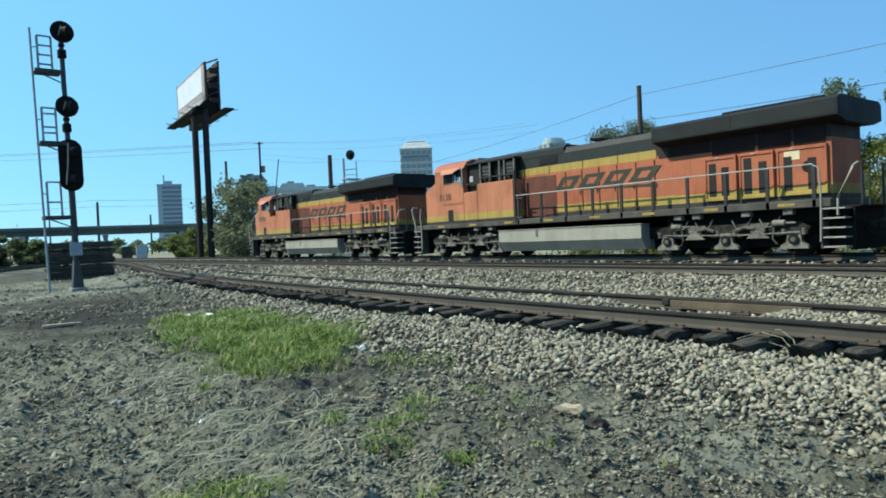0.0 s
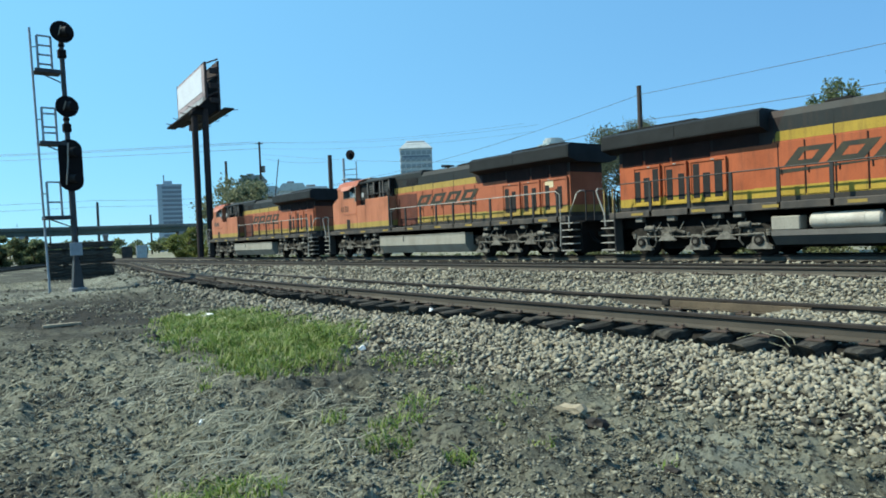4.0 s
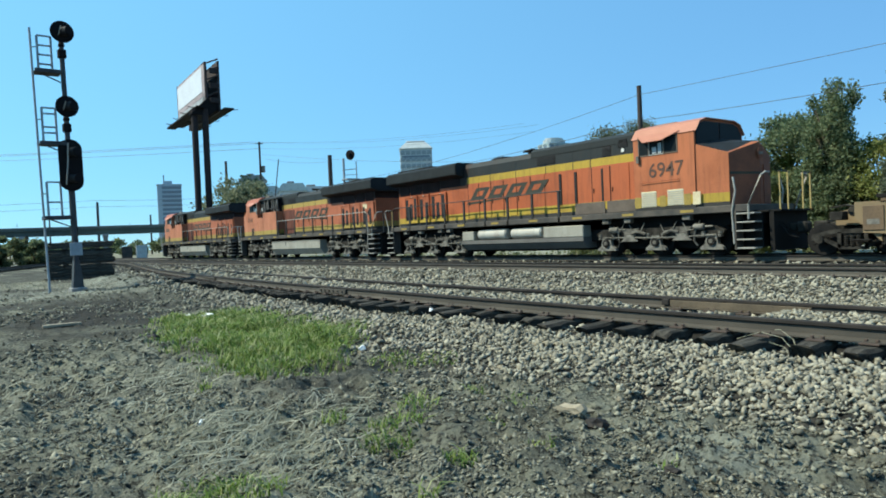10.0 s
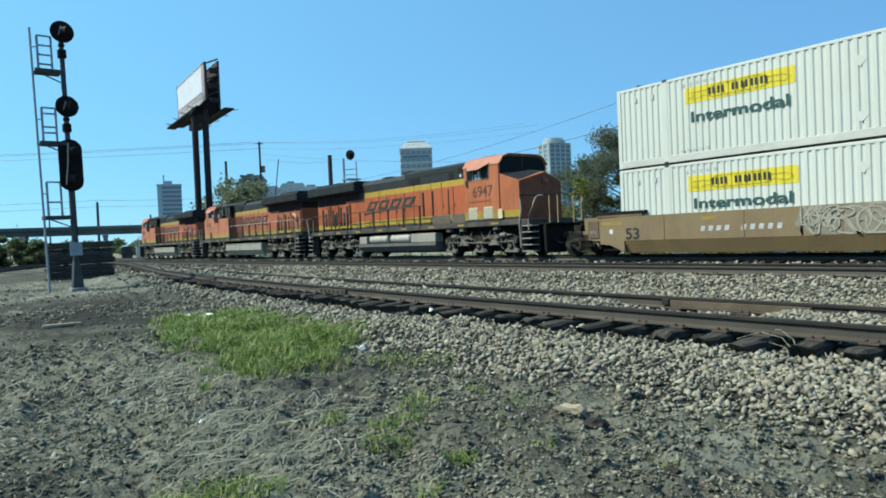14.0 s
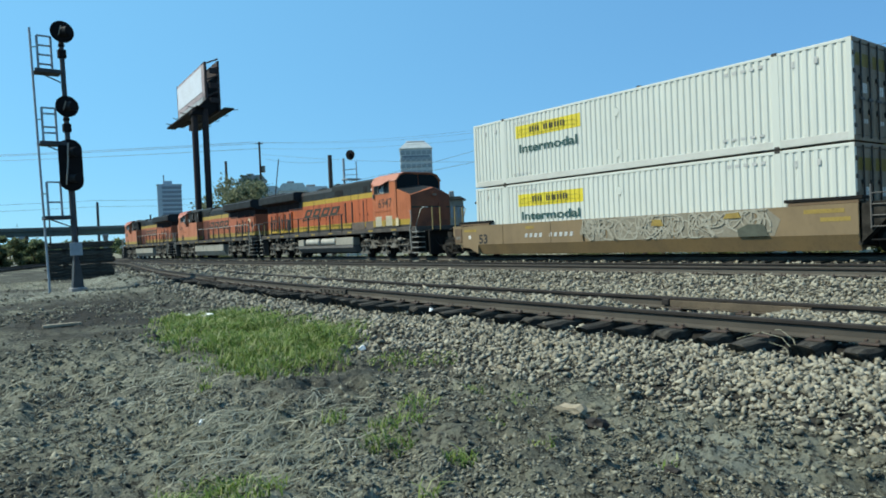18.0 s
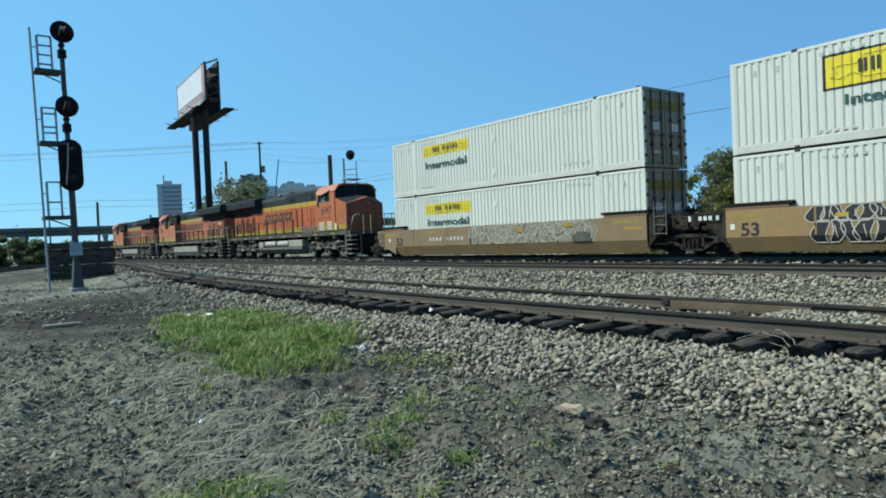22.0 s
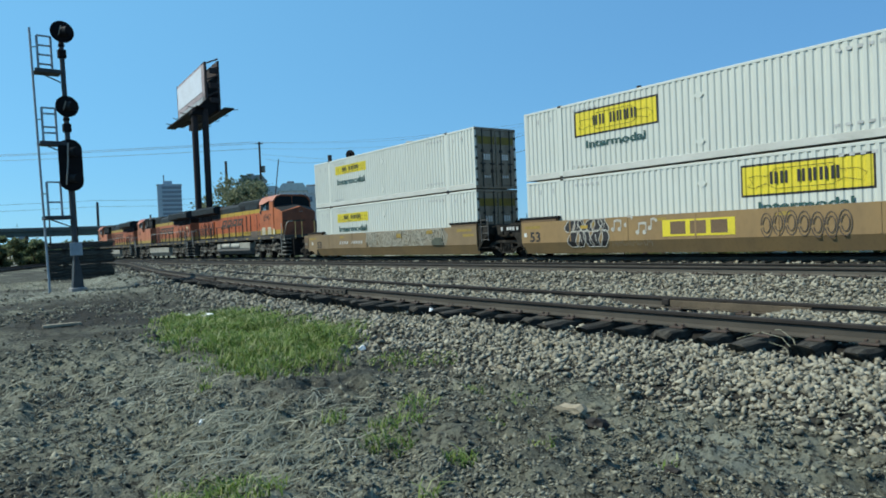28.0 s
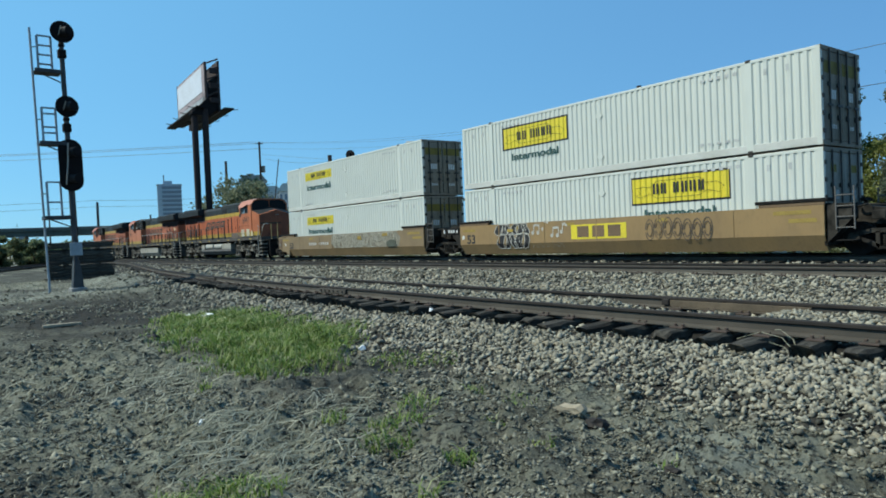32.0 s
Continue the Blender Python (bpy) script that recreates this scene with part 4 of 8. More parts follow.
def locomotive(label, front_u, sgn, number, paint, wide_left, grey_rails):
    """A six-axle diesel. v runs back from the front coupler; sgn +1 faces the way the train rolls."""
    Y = lambda v: sgn * (11.15 - v)
    centre_u = front_u - sgn * 11.15
    L = thing("locomotive", label, "locomotive", "locomotives of the train")
    P = lambda name, mb, m, parent=L, lab="", smooth=False: part(name, mb, m, parent, lab, smooth)
    # frame
    P("underframe", Mesh().box(-1.5, 1.5, Y(1.15), Y(21.3), 1.40, 1.63, 0.02), M["sill"], L, "dark grey side sill and walkway")
    P("centre_sill", Mesh().box(-0.9, 0.9, Y(0.9), Y(21.5), 1.0, 1.40, 0.03), M["black"], L, "black centre sill")
    for s in (-1, 1):
        dash = Mesh()
        for v in (3.0, 5.4, 7.8, 10.2, 12.6, 15.0, 17.4, 19.8):
            dash.box(s * 1.5, s * 1.504, Y(v), Y(v + 0.5), 1.47, 1.56)
        each("reflector", dash, M["panelyellow"], L, "yellow reflective strip")
    # hood
    hood = Mesh()
    hood.prism([(-0.98, 1.63), (0.98, 1.63), (0.98, 4.20), (0.86, 4.42), (-0.86, 4.42), (-0.98, 4.20)], "y", Y(5.2), Y(21.15))
    H = P("hood", hood, paint, L, "dark, yellow and orange painted engine hood")
    doors = [(5.9, 6.75), (6.8, 7.65), (10.2, 11.0), (11.05, 11.85), (11.9, 12.7), (12.75, 13.55), (13.6, 14.4), (14.45, 15.2)]
    for s in (-1, 1):
        for a, b in doors:
            d = Mesh().box(s * 0.97, s * 1.0, Y(a), Y(b), 1.82, 3.44, 0.008)
            P("hood_door", d, paint, H)
            P("door_seam", Mesh().box(s * 0.975, s * 0.986, Y(b + 0.006), Y(b + 0.044), 1.84, 3.42), M["soot_shade"], H, "dark seam between hood doors")
            P("latch", Mesh().box(s * 1.0, s * 1.02, Y(b - 0.10), Y(b - 0.06), 2.45, 2.62, 0.004), M["black"], H)
        if wide_left:
            panels = ((17.2, 18.3, ((0.14, 0.40, 1.05), (0.58, 0.84, 0.9))), (18.4, 19.5, ((0.14, 0.40, 1.1), (0.62, 0.88, 0.95))), (19.6, 21.05, ((0.2, 0.45, 1.0), (0.9, 1.15, 0.9))))
        else:
            panels = ((16.88, 18.19, ((0.14, 0.42, 1.14), (0.58, 0.84, 0.80), (0.96, 1.20, 1.12))), (18.31, 19.22, ((0.10, 0.34, 0.86), (0.56, 0.80, 1.04))), (19.36, 20.49, ((0.04, 0.32, 1.12), (0.44, 0.70, 0.84), (0.84, 1.09, 1.08))))
        for a, b, slots in panels:
            d = Mesh().box(s * 0.97, s * 1.045, Y(a), Y(b), 1.80, 3.24, 0.012)
            for y0, y1, z0, z1 in ((a, b, 1.80, 1.90), (a, b, 3.14, 3.24), (a, a + 0.06, 1.9, 3.14), (b - 0.06, b, 1.9, 3.14)):
                d.box(s * 1.04, s * 1.075, Y(y0), Y(y1), z0, z1, 0.008)
            P("radiator_door", d, paint, H, "tall orange door with dark louvred slots")
            for q0, q1, tall in slots:
                P("louvre", Mesh().box(s * 1.04, s * 1.056, Y(a + q0), Y(a + q1), 1.95, 1.97 + tall, 0.012), M["louvre"], H, "black louvred slot")
            P("latch", Mesh().box(s * 1.07, s * 1.09, Y(a + 0.4), Y(a + 0.52), 3.16, 3.20, 0.004), M["railgrey"], H)
        if number == "8138" and s < 0:
            P("sticker", Mesh().box(-1.052, -1.045, Y(19.82), Y(20.28), 2.86, 3.12, 0.002), M["patch"], H, "pale weathered sticker")
            P("stain", Mesh().disc((-1.049, Y(20.5), 2.62), (1, 0, 0), 0.17, 0.003, 18), M["soot_shade"], H, "round sooty stain", True)
        # dark screens fill the strip where the wing's shadow falls
        for a, b in ((15.8, 17.35), (17.45, 18.9), (19.0, 20.0), (20.1, 21.0)):
            P("intake_grille", Mesh().box(s * 0.98, s * 1.005, Y(a), Y(b), 3.27 if a > 17 else 3.44, 3.90, 0.01), M["soot_shade"], H, "sooty intake screen with the radiator wing's shade painted in")
        # units with a side cabinet: its shade is put in as a maroon strip
        for v, w in ((9.25, 0.13), (8.43, 0.13), (7.1, 0.1)) if not wide_left else ((9.6, 0.9),):
            P("door_gap", Mesh().box(s * 0.985, s * 1.012, Y(v), Y(v + w), 2.12 if not wide_left else 1.75, 3.36, 0.004), M["louvre"] if not wide_left else M["maroon"], H, "dark strip between hood doors")
        if not wide_left:
            for v in (5.45, 7.05):
                P("grimy_panel", Mesh().box(s * 0.99, s * 1.016, Y(v), Y(v + 1.5), 1.66, 2.10, 0.006), M["grime"], H, "grimy grey lower panel")
        for v, w, z0, z1 in ((9.55, 1.05, 3.84, 4.16), (6.4, 0.8, 3.82, 4.16)) if wide_left else ((9.55, 1.05, 3.84, 4.18), (6.70, 0.42, 3.80, 4.18), (5.93, 0.46, 4.04, 4.20)):
            g = Mesh().box(s * 0.975, s * 0.995, Y(v), Y(v + w), z0, z1, 0.004)
            for k in range(6):
                g.box(s * 0.99, s * 1.006, Y(v + 0.03), Y(v + w - 0.03), z0 + 0.02 + k * 0.05, z0 + 0.045 + k * 0.05)
            P("vent_grille", g, M["louvre"], H, "black vent grille")
        if not wide_left:
            P("marker_lamp", Mesh().disc((s * 0.99, Y(6.15), 3.93), (1, 0, 0), 0.075, 0.02, 14, 0.006), M["box"], H, "round white lamp", True)
        seam = Mesh()
        for v in (5.4, 7.7, 8.6, 10.1, 11.9, 13.6, 15.3):
            seam.box(s * 0.978, s * 0.986, Y(v), Y(v + 0.03), 3.44, 4.18)
        each("seam", seam, M["greenpaint"], H)
        # plain marks in place of the railway's name, with a wedge beneath
        marks = Mesh()
        for k in range(4):
            a = 15.05 - k * 1.22
            z0, lean = 2.70, 0.42
            for v0, v1, h0, h1 in ((a, a - 0.29, 0.0, 0.52), (a - 0.70, a - 0.99, 0.0, 0.52), (a - 0.29, a - 0.70, 0.38, 0.52), (a - 0.29, a - 0.70, 0.0, 0.14)):
                yl = lambda v, h: Y(v) + (-lean * h / 0.48 if s < 0 else lean * h / 0.48)
                xs = s * 1.004
                marks.add([(xs, yl(v0, h0), z0 + h0), (xs, yl(v1, h0), z0 + h0), (xs, yl(v1, h1), z0 + h1), (xs, yl(v0, h1), z0 + h1), (xs - s * 0.003, yl(v0, h0), z0 + h0), (xs - s * 0.003, yl(v1, h0), z0 + h0), (xs - s * 0.003, yl(v1, h1), z0 + h1), (xs - s * 0.003, yl(v0, h1), z0 + h1)], [(0, 1, 2, 3), (7, 6, 5, 4), (0, 4, 5, 1), (1, 5, 6, 2), (2, 6, 7, 3), (3, 7, 4, 0)])
        marks.prism([(Y(15.3), 2.47), (Y(15.3), 2.60), (Y(11.5), 2.66)], "x", s * 1.001, s * 1.005)
        each("painted_mark", marks, M["mark"], H, "slanted dark green painted mark", take=4)
    # upper hood, roof gear
    top = Mesh().prism([(-0.98, 4.18), (0.98, 4.18), (0.98, 4.44), (0.8, 4.56), (-0.8, 4.56), (-0.98, 4.44)], "y", Y(5.25), Y(10.95))
    P("inverter_cabinet_top", top, M["greenpaint"], L, "dark green raised hood top")
    ex = Mesh().box(-0.45, 0.45, Y(13.3), Y(14.1), 4.40, 4.56, 0.03).box(-0.3, 0.3, Y(13.4), Y(14.0), 4.56, 4.60, 0.01)
    P("exhaust_stack", ex, M["black"], L, "sooty exhaust stack")
    horn = Mesh().box(-0.05, 0.05, Y(11.95), Y(12.05), 4.40, 4.62, 0.01)
    for k in (-0.16, 0.0, 0.16):
        horn.tube([(k, Y(12.25), 4.66), (k, Y(12.0), 4.66), (k, Y(11.7), 4.68)], 0.03, 8, 0.075)
    P("horn", horn, M["black"], L, "", True)
    # radiator with overhanging wings
    wing = Mesh().prism([(-0.97, 3.80), (0.97, 3.80), (1.50, 3.95), (1.50, 4.42), (1.30, 4.52), (-1.30, 4.52), (-1.50, 4.42), (-1.50, 3.95)], "y", Y(15.5), Y(21.55))
    W = P("radiator_wing", wing, M["wing"], L, "dark overhanging radiator cab")
    P("radiator_roof", Mesh().box(-1.1, 1.1, Y(17.9), Y(21.0), 4.52, 4.62, 0.02), M["black"], W)
    for s in (-1, 1):
        each("wing_panel", Mesh().box(s * 1.5, s * 1.512, Y(15.55), Y(18.4), 3.98, 4.40, 0.006).box(s * 1.5, s * 1.512, Y(18.45), Y(21.5), 3.98, 4.40, 0.006), M["wing"], W)
    # cab and nose
    arch = [(-1.5, 1.63), (1.5, 1.63), (1.5, 4.16), (1.24, 4.46), (0.88, 4.57), (-0.88, 4.57), (-1.24, 4.46), (-1.5, 4.16)]
    cab_end = 5.05 if wide_left else 5.3
    cab = Mesh().prism(arch, "y", Y(2.90), Y(cab_end))
    cab_paint = LIVERY_CAB_A if wide_left else LIVERY_CAB
    C = P("cab", cab, cab_paint, L, "orange steel cab")
    shell = [(-1.53, 4.14), (-1.265, 4.49), (-0.9, 4.615), (0.9, 4.615), (1.265, 4.49), (1.53, 4.14), (1.505, 4.14), (1.245, 4.465), (0.885, 4.575), (-0.885, 4.575), (-1.245, 4.465), (-1.505, 4.14)]
    # the backward unit's roof takes the orange with sunlight painted in
    P("cab_roof", Mesh().prism(shell, "y", Y(2.80), Y(cab_end + 0.06)), M["visor"] if grey_rails else M["orange"], C, "orange cab roof")
    P("roof_unit", Mesh().box(-0.5, 0.5, Y(4.2), Y(5.1), 4.60, 4.72, 0.04), M["journal"], C)
    # windscreen, set into the sloped front
    for s in (-1, 1):
        outline = [(0.03, 3.90), (1.40, 3.70), (1.40, 4.14), (1.17, 4.42), (0.86, 4.50), (0.03, 4.50)]
        P("windscreen", Mesh().prism([(s * x, z) for x, z in outline], "y", Y(2.87), Y(2.905)), M["glass"], C, "dark windscreen pane")
    for s in (-1, 1):
        panes = ((3.55, 4.02), (4.08, 4.62), (4.68, 5.05)) if not wide_left else ((3.6, 4.3), (4.36, 5.0))
        for k, (a, b) in enumerate(panes):
            P("side_window", Mesh().box(s * 1.49, s * 1.507, Y(a), Y(b), 3.56, 4.16, 0.004), M["glass"], C, "dark cab side window")
            if k == 1:
                P("sliding_pane", Mesh().box(s * 1.507, s * 1.513, Y(a + 0.06), Y(a + 0.2), 3.58, 3.92, 0.002).box(s * 1.507, s * 1.513, Y(a + 0.26), Y(b - 0.1), 3.58, 3.80, 0.002), M["clear"], C, "sliding pane with a pale reflection painted in")
            fr = Mesh()
            for y0, y1, z0, z1 in ((a - 0.04, b + 0.04, 3.52, 3.56), (a - 0.04, b + 0.04, 4.16, 4.20), (a - 0.04, a, 3.56, 4.16), (b, b + 0.04, 3.56, 4.16)):
                fr.box(s * 1.495, s * 1.52, Y(y0), Y(y1), z0, z1)
            P("window_frame", fr, M["railgrey"] if k == 1 else M["grime"], C)
        P("sunshade", Mesh().add([(s * xx, Y(v), z + o) for o in (0.0, 0.025) for xx, v, z in ((1.50, 3.42, 4.22), (1.78, 3.95 if not wide_left else 3.7, 3.96), (1.78, 4.72 if not wide_left else 4.6, 3.96), (1.50, 5.1 if not wide_left else 4.9, 4.22))], [(0, 1, 2, 3), (7, 6, 5, 4), (0, 4, 5, 1), (1, 5, 6, 2), (2, 6, 7, 3), (3, 7, 4, 0)]), M["visor"], C, "sun-brightened orange sunshade over the window")
        P("mirror", Mesh().box(s * 1.52, s * 1.60, Y(5.02), Y(5.14), 3.3, 3.55, 0.01), M["journal"], C)
        P("grab_iron", Mesh().tube([(s * 1.51, Y(3.5), 2.62), (s * 1.56, Y(3.52), 2.62), (s * 1.56, Y(5.0), 2.60), (s * 1.51, Y(5.02), 2.60)], 0.012, 5), M["orange"], C)
    nose = Mesh()
    ring = [(-1.46, 2.92, 1.63), (1.46, 2.92, 1.63), (1.46, 2.92, 3.70), (0, 2.92, 3.94), (-1.46, 2.92, 3.70), (-1.30, 1.83, 1.63), (1.30, 1.83, 1.63), (1.30, 1.83, 3.30), (0, 1.50, 3.68), (-1.30, 1.83, 3.30), (0, 1.50, 1.63)]
    nose.add([(x, Y(v), z) for x, v, z in ring], [(0, 4, 9, 5), (1, 6, 7, 2), (4, 3, 8, 9), (3, 2, 7, 8), (0, 5, 10, 6, 1), (0, 1, 2, 3, 4), (5, 9, 8, 10), (10, 8, 7, 6)])
    N = P("nose", nose, cab_paint, L, "blunt orange nose")
    for s in (-1, 1):
        quad = [(s * 1.43, 2.88, 3.70), (s * 0.0, 2.88, 3.925), (s * 0.0, 1.56, 3.69), (s * 1.27, 1.88, 3.32)]
        vs = [(x, Y(v), z + o) for o in (0.014, -0.02) for x, v, z in quad]
        P("glare_panel", Mesh().add(vs, [(0, 1, 2, 3), (7, 6, 5, 4), (0, 4, 5, 1), (1, 5, 6, 2), (2, 6, 7, 3), (3, 7, 4, 0)]), M["wing"], N, "dark anti-glare nose top")
    slant = lambda x: 1.50 + 0.254 * abs(x)

    def front_plate(x0, x1, low, high, thick):
        """A plate on the nose's front; low and high give the edges' heights at x0 and x1."""
        vs = [(x, Y(slant(x) - o), z) for o in (thick, -0.01) for x, z in ((x0, low[0]), (x1, low[1]), (x1, high[1]), (x0, high[0]))]
        return Mesh().add(vs, [(0, 1, 2, 3), (7, 6, 5, 4), (0, 4, 5, 1), (1, 5, 6, 2), (2, 6, 7, 3), (3, 7, 4, 0)])
    # front plates carry the shade of the unlit end in their colour
    for s in (-1, 1):
        P("nose_front", front_plate(s * 0.0, s * 1.29, (1.64, 1.64), (3.655, 3.28), 0.006), M["noseshade"], N, "dark orange nose front with its shade painted in")
    P("headlight_housing", Mesh().disc((0, Y(1.485), 3.30), (0, 1, 0), 0.18, 0.025, 20, 0.01), M["noseshade"], N, "round headlight housing in the nose's painted shade", True)
    for k in (-0.09, 0.09):
        P("headlight", Mesh().disc((k * 0.8, Y(1.455), 3.30), (0, 1, 0), 0.055, 0.010, 14), M["journal"], N, "round unlit headlight", True)
    P("nose_door", front_plate(0.35, 0.95, (1.7, 1.7), (2.95, 2.95), 0.03), M["noseshade"], N, "nose door in the nose's painted shade")
    for s in (-1, 1):
        P("nose_stripe", front_plate(s * 0.02, s * 1.28, (2.62, 2.62), (2.70, 2.70), 0.010), M["mark"], N, "dark painted band")
    me = lettering(number, 0.50 if not wide_left else 0.34, M["numeral"], "road_number") if not number.startswith("-") else None
    if me:
        part("road_number", me, None, C, "dark painted road number", at=on_side(-1.509, Y(4.0 if not wide_left else 3.66), 2.97 if not wide_left else 2.90))
    else:
        bars = Mesh()
        for k in range(4):
            bars.box(-1.505, -1.5, Y(3.05 + k * 0.32), Y(3.27 + k * 0.32), 2.74, 3.08)
        each("number_bar", bars, M["sill"], C, "faded dark painted bar")
    for s in (-1, 1):
        for v in () if wide_left else (3.34, 4.40):
            P("slatted_panel", Mesh().box(s * 1.5, s * 1.508, Y(v), Y(v + 0.62), 1.74, 2.28, 0.004), M["patch"], C, "pale slatted panel low on the cab side")
            for k in range(7):
                P("slat", Mesh().box(s * 1.507, s * 1.522, Y(v + 0.02), Y(v + 0.60), 1.77 + k * 0.072, 1.80 + k * 0.072), M["reservoir"], C)
        for v in () if wide_left else (3.08, 4.03, 5.04):
            P("jacking_plate", Mesh().box(s * 1.5, s * 1.511, Y(v), Y(v + 0.24), 1.72, 2.10, 0.004), M["panelyellow"], C, "dull yellow plate")
        for v in (2.1,):
            P("number_board", Mesh().box(s * 1.5, s * 1.51, Y(v + (0.25 if v > 3 else 0.62)), Y(v + (1.5 if v > 3 else 0.9)), 1.72, 2.14, 0.004), M["panelyellow"] if v > 3 else M["patch"], C, "dull yellow data panel") if not wide_left else None
        if wide_left:
            P("step_well_door", Mesh().box(s * 1.5, s * 1.512, Y(3.85), Y(4.25), 1.74, 2.28, 0.01), M["louvre"], C, "dark opening in the cab side")
    if wide_left:
        P("side_cabinet", Mesh().box(-1.5, 0.98, Y(6.05), Y(8.45), 1.63, 3.36, 0.03).box(-1.5, 0.98, Y(5.06), Y(6.05), 1.63, 3.04, 0.02), cab_paint, L, "orange equipment cabinet behind the cab")
        P("cab_rear_wall", Mesh().box(-1.22, 1.22, Y(5.06), Y(6.06), 3.04, 4.24, 0.01), M["louvre"], L, "black recess behind the cab")
        P("rear_window", Mesh().box(-1.24, -1.22, Y(5.25), Y(5.48), 3.52, 3.78, 0.004), M["clear"], L, "small pale pane in the recess")
        blower = P("brake_blower", Mesh().box(-1.12, 1.12, Y(6.1), Y(8.35), 3.37, 4.26, 0.02), M["louvre"], L, "dark blower housing behind the cab")
        P("blower_roof", Mesh().box(-1.40, 1.40, Y(5.12), Y(8.5), 4.27, 4.36, 0.02), M["wing"], blower, "dark flat roof plate")
        for v in (6.12, 6.78, 7.42, 7.74, 8.36):
            P("blower_post", Mesh().box(-1.38, -1.30, Y(v), Y(v + 0.09), 3.37, 4.27, 0.008), M["tankdark"], blower, "grey upright post")
        for a, b in ((6.22, 6.77), (7.84, 8.35)):
            P("blower_grille", Mesh().box(-1.30, -1.24, Y(a), Y(b), 3.66, 4.2, 0.01), M["greenpaint"], blower, "dark green grille panel")
            for k in range(3):
                P("slat", Mesh().box(-1.32, -1.30, Y(a + 0.03), Y(b - 0.03), 3.74 + 0.15 * k, 3.77 + 0.15 * k), M["tankdark"], blower)
        P("blower_rail", Mesh().box(-1.40, -1.30, Y(6.1), Y(8.45), 3.58, 3.64, 0.01).box(-1.40, -1.30, Y(5.1), Y(6.1), 3.38, 3.43, 0.01), M["handrail"], blower, "black lower rail")
        for v in (6.9, 7.6):
            P("gusset", Mesh().box(-1.45, -1.22, Y(v), Y(v + 0.12), 3.36, 3.62, 0.01), M["black"], blower)
        for z in (1.70, 2.5):
            P("gate_bar", Mesh().tube([(-1.50, Y(8.52), z), (-1.50, Y(9.0), z)], 0.025, 6), M["handrail"], L, "", True)
        P("gate_post", Mesh().box(-1.53, -1.47, Y(8.48), Y(8.58), 1.5, 3.76, 0.006), M["handrail"], L, "black tall rail post")
        # flat panel on the hood; the cabinet's shade is its maroon colour
        P("recess", Mesh().box(-1.02, -0.99, Y(8.6), Y(9.9), 1.72, 3.38), M["maroon"], L, "maroon panel with the shade behind the cabinet painted in")
    # tanks
    if wide_left:
        tank = Mesh().prism([(-1.40, 1.16), (-1.40, 0.66), (-1.12, 0.26), (1.12, 0.26), (1.40, 0.66), (1.40, 1.16)], "y", Y(7.3), Y(14.85))
        T = P("fuel_tank", tank, M["tank"], L, "dusty pale grey fuel tank")
        P("tank_band", Mesh().box(-1.42, -1.40, Y(9.6), Y(9.72), 0.86, 1.16, 0.004), M["tankdark"], T)
        P("tank_lip", Mesh().box(-1.43, 1.43, Y(7.28), Y(14.87), 1.16, 1.19, 0.004), M["tank"], T)
    else:
        tank = Mesh().prism([(-1.40, 0.78), (-1.40, 0.62), (-1.15, 0.34), (1.15, 0.34), (1.40, 0.62), (1.40, 0.78)], "y", Y(7.85), Y(15.3))
        T = P("fuel_tank", tank, M["tankdark"], L, "dusty grey fuel tank")
        for s in (-1, 1):
            P("tank_box", Mesh().box(s * 0.9, s * 1.40, Y(7.85), Y(10.0), 0.78, 1.24, 0.03), M["tank"], T, "pale grey tank housing")
            P("tank_box", Mesh().box(s * 0.9, s * 1.40, Y(14.45), Y(15.3), 0.78, 1.20, 0.03), M["tank"], T, "pale grey tank housing")
            for a, b in ((10.15, 12.0), (12.3, 14.2)):
                r = Mesh().disc((s * 1.18, Y((a + b) / 2), 1.03), (0, 1, 0), 0.235, (b - a) / 2, 22, 0.06)
                R = P("air_reservoir", r, M["reservoir"], L, "pale cylindrical air reservoir", True)
                each("strap", Mesh().disc((s * 1.18, Y(a + 0.45), 1.03), (0, 1, 0), 0.243, 0.025, 22).disc((s * 1.18, Y(b - 0.45), 1.03), (0, 1, 0), 0.243, 0.025, 22), M["reservoir"], R, "", True)
    P("tank_core", Mesh().box(-0.9, 0.9, Y(7.0), Y(15.6), 0.6, 1.42, 0.02), M["black"], L)
    P("underbody", Mesh().box(-0.62, 0.62, Y(1.4), Y(20.9), 0.24, 1.40, 0.03), M["black"], L, "black underframe and traction motors")
    big_truck(L, Y(4.73))
    big_truck(L, Y(17.95))
    gear = Mesh()
    for v in (3.2, 5.6, 6.6, 16.2, 16.9, 18.6, 19.9):
        gear.box(-1.42, -1.2, Y(v), Y(v + 0.3), 1.22, 1.40, 0.02).box(1.2, 1.42, Y(v), Y(v + 0.3), 1.22, 1.40, 0.02)
    each("sandbox", gear, M["journal"], L)
    # pilots, steps, couplers and rails at both ends
    light = M["railgrey"]
    for end in (0, 1):
        E = lambda v: Y(v) if end == 0 else Y(22.3 - v)
        S = lambda v: E(v + 0.3) if end == 0 else E(v)
        P("pilot", Mesh().prism([(-1.08, 0.95), (-1.06, 0.16), (1.06, 0.16), (1.08, 0.95), (1.08, 1.36), (-1.08, 1.36)], "y", E(0.55), E(0.69)), M["black"], L, "black plough plate")
        cp = Mesh().box(-0.12, 0.12, E(0.05), E(1.0), 0.72, 0.98, 0.03).box(-0.2, 0.2, E(-0.02), E(0.32), 0.66, 1.02, 0.06)
        P("coupler", cp, M["truck"], L, "rusty knuckle coupler")
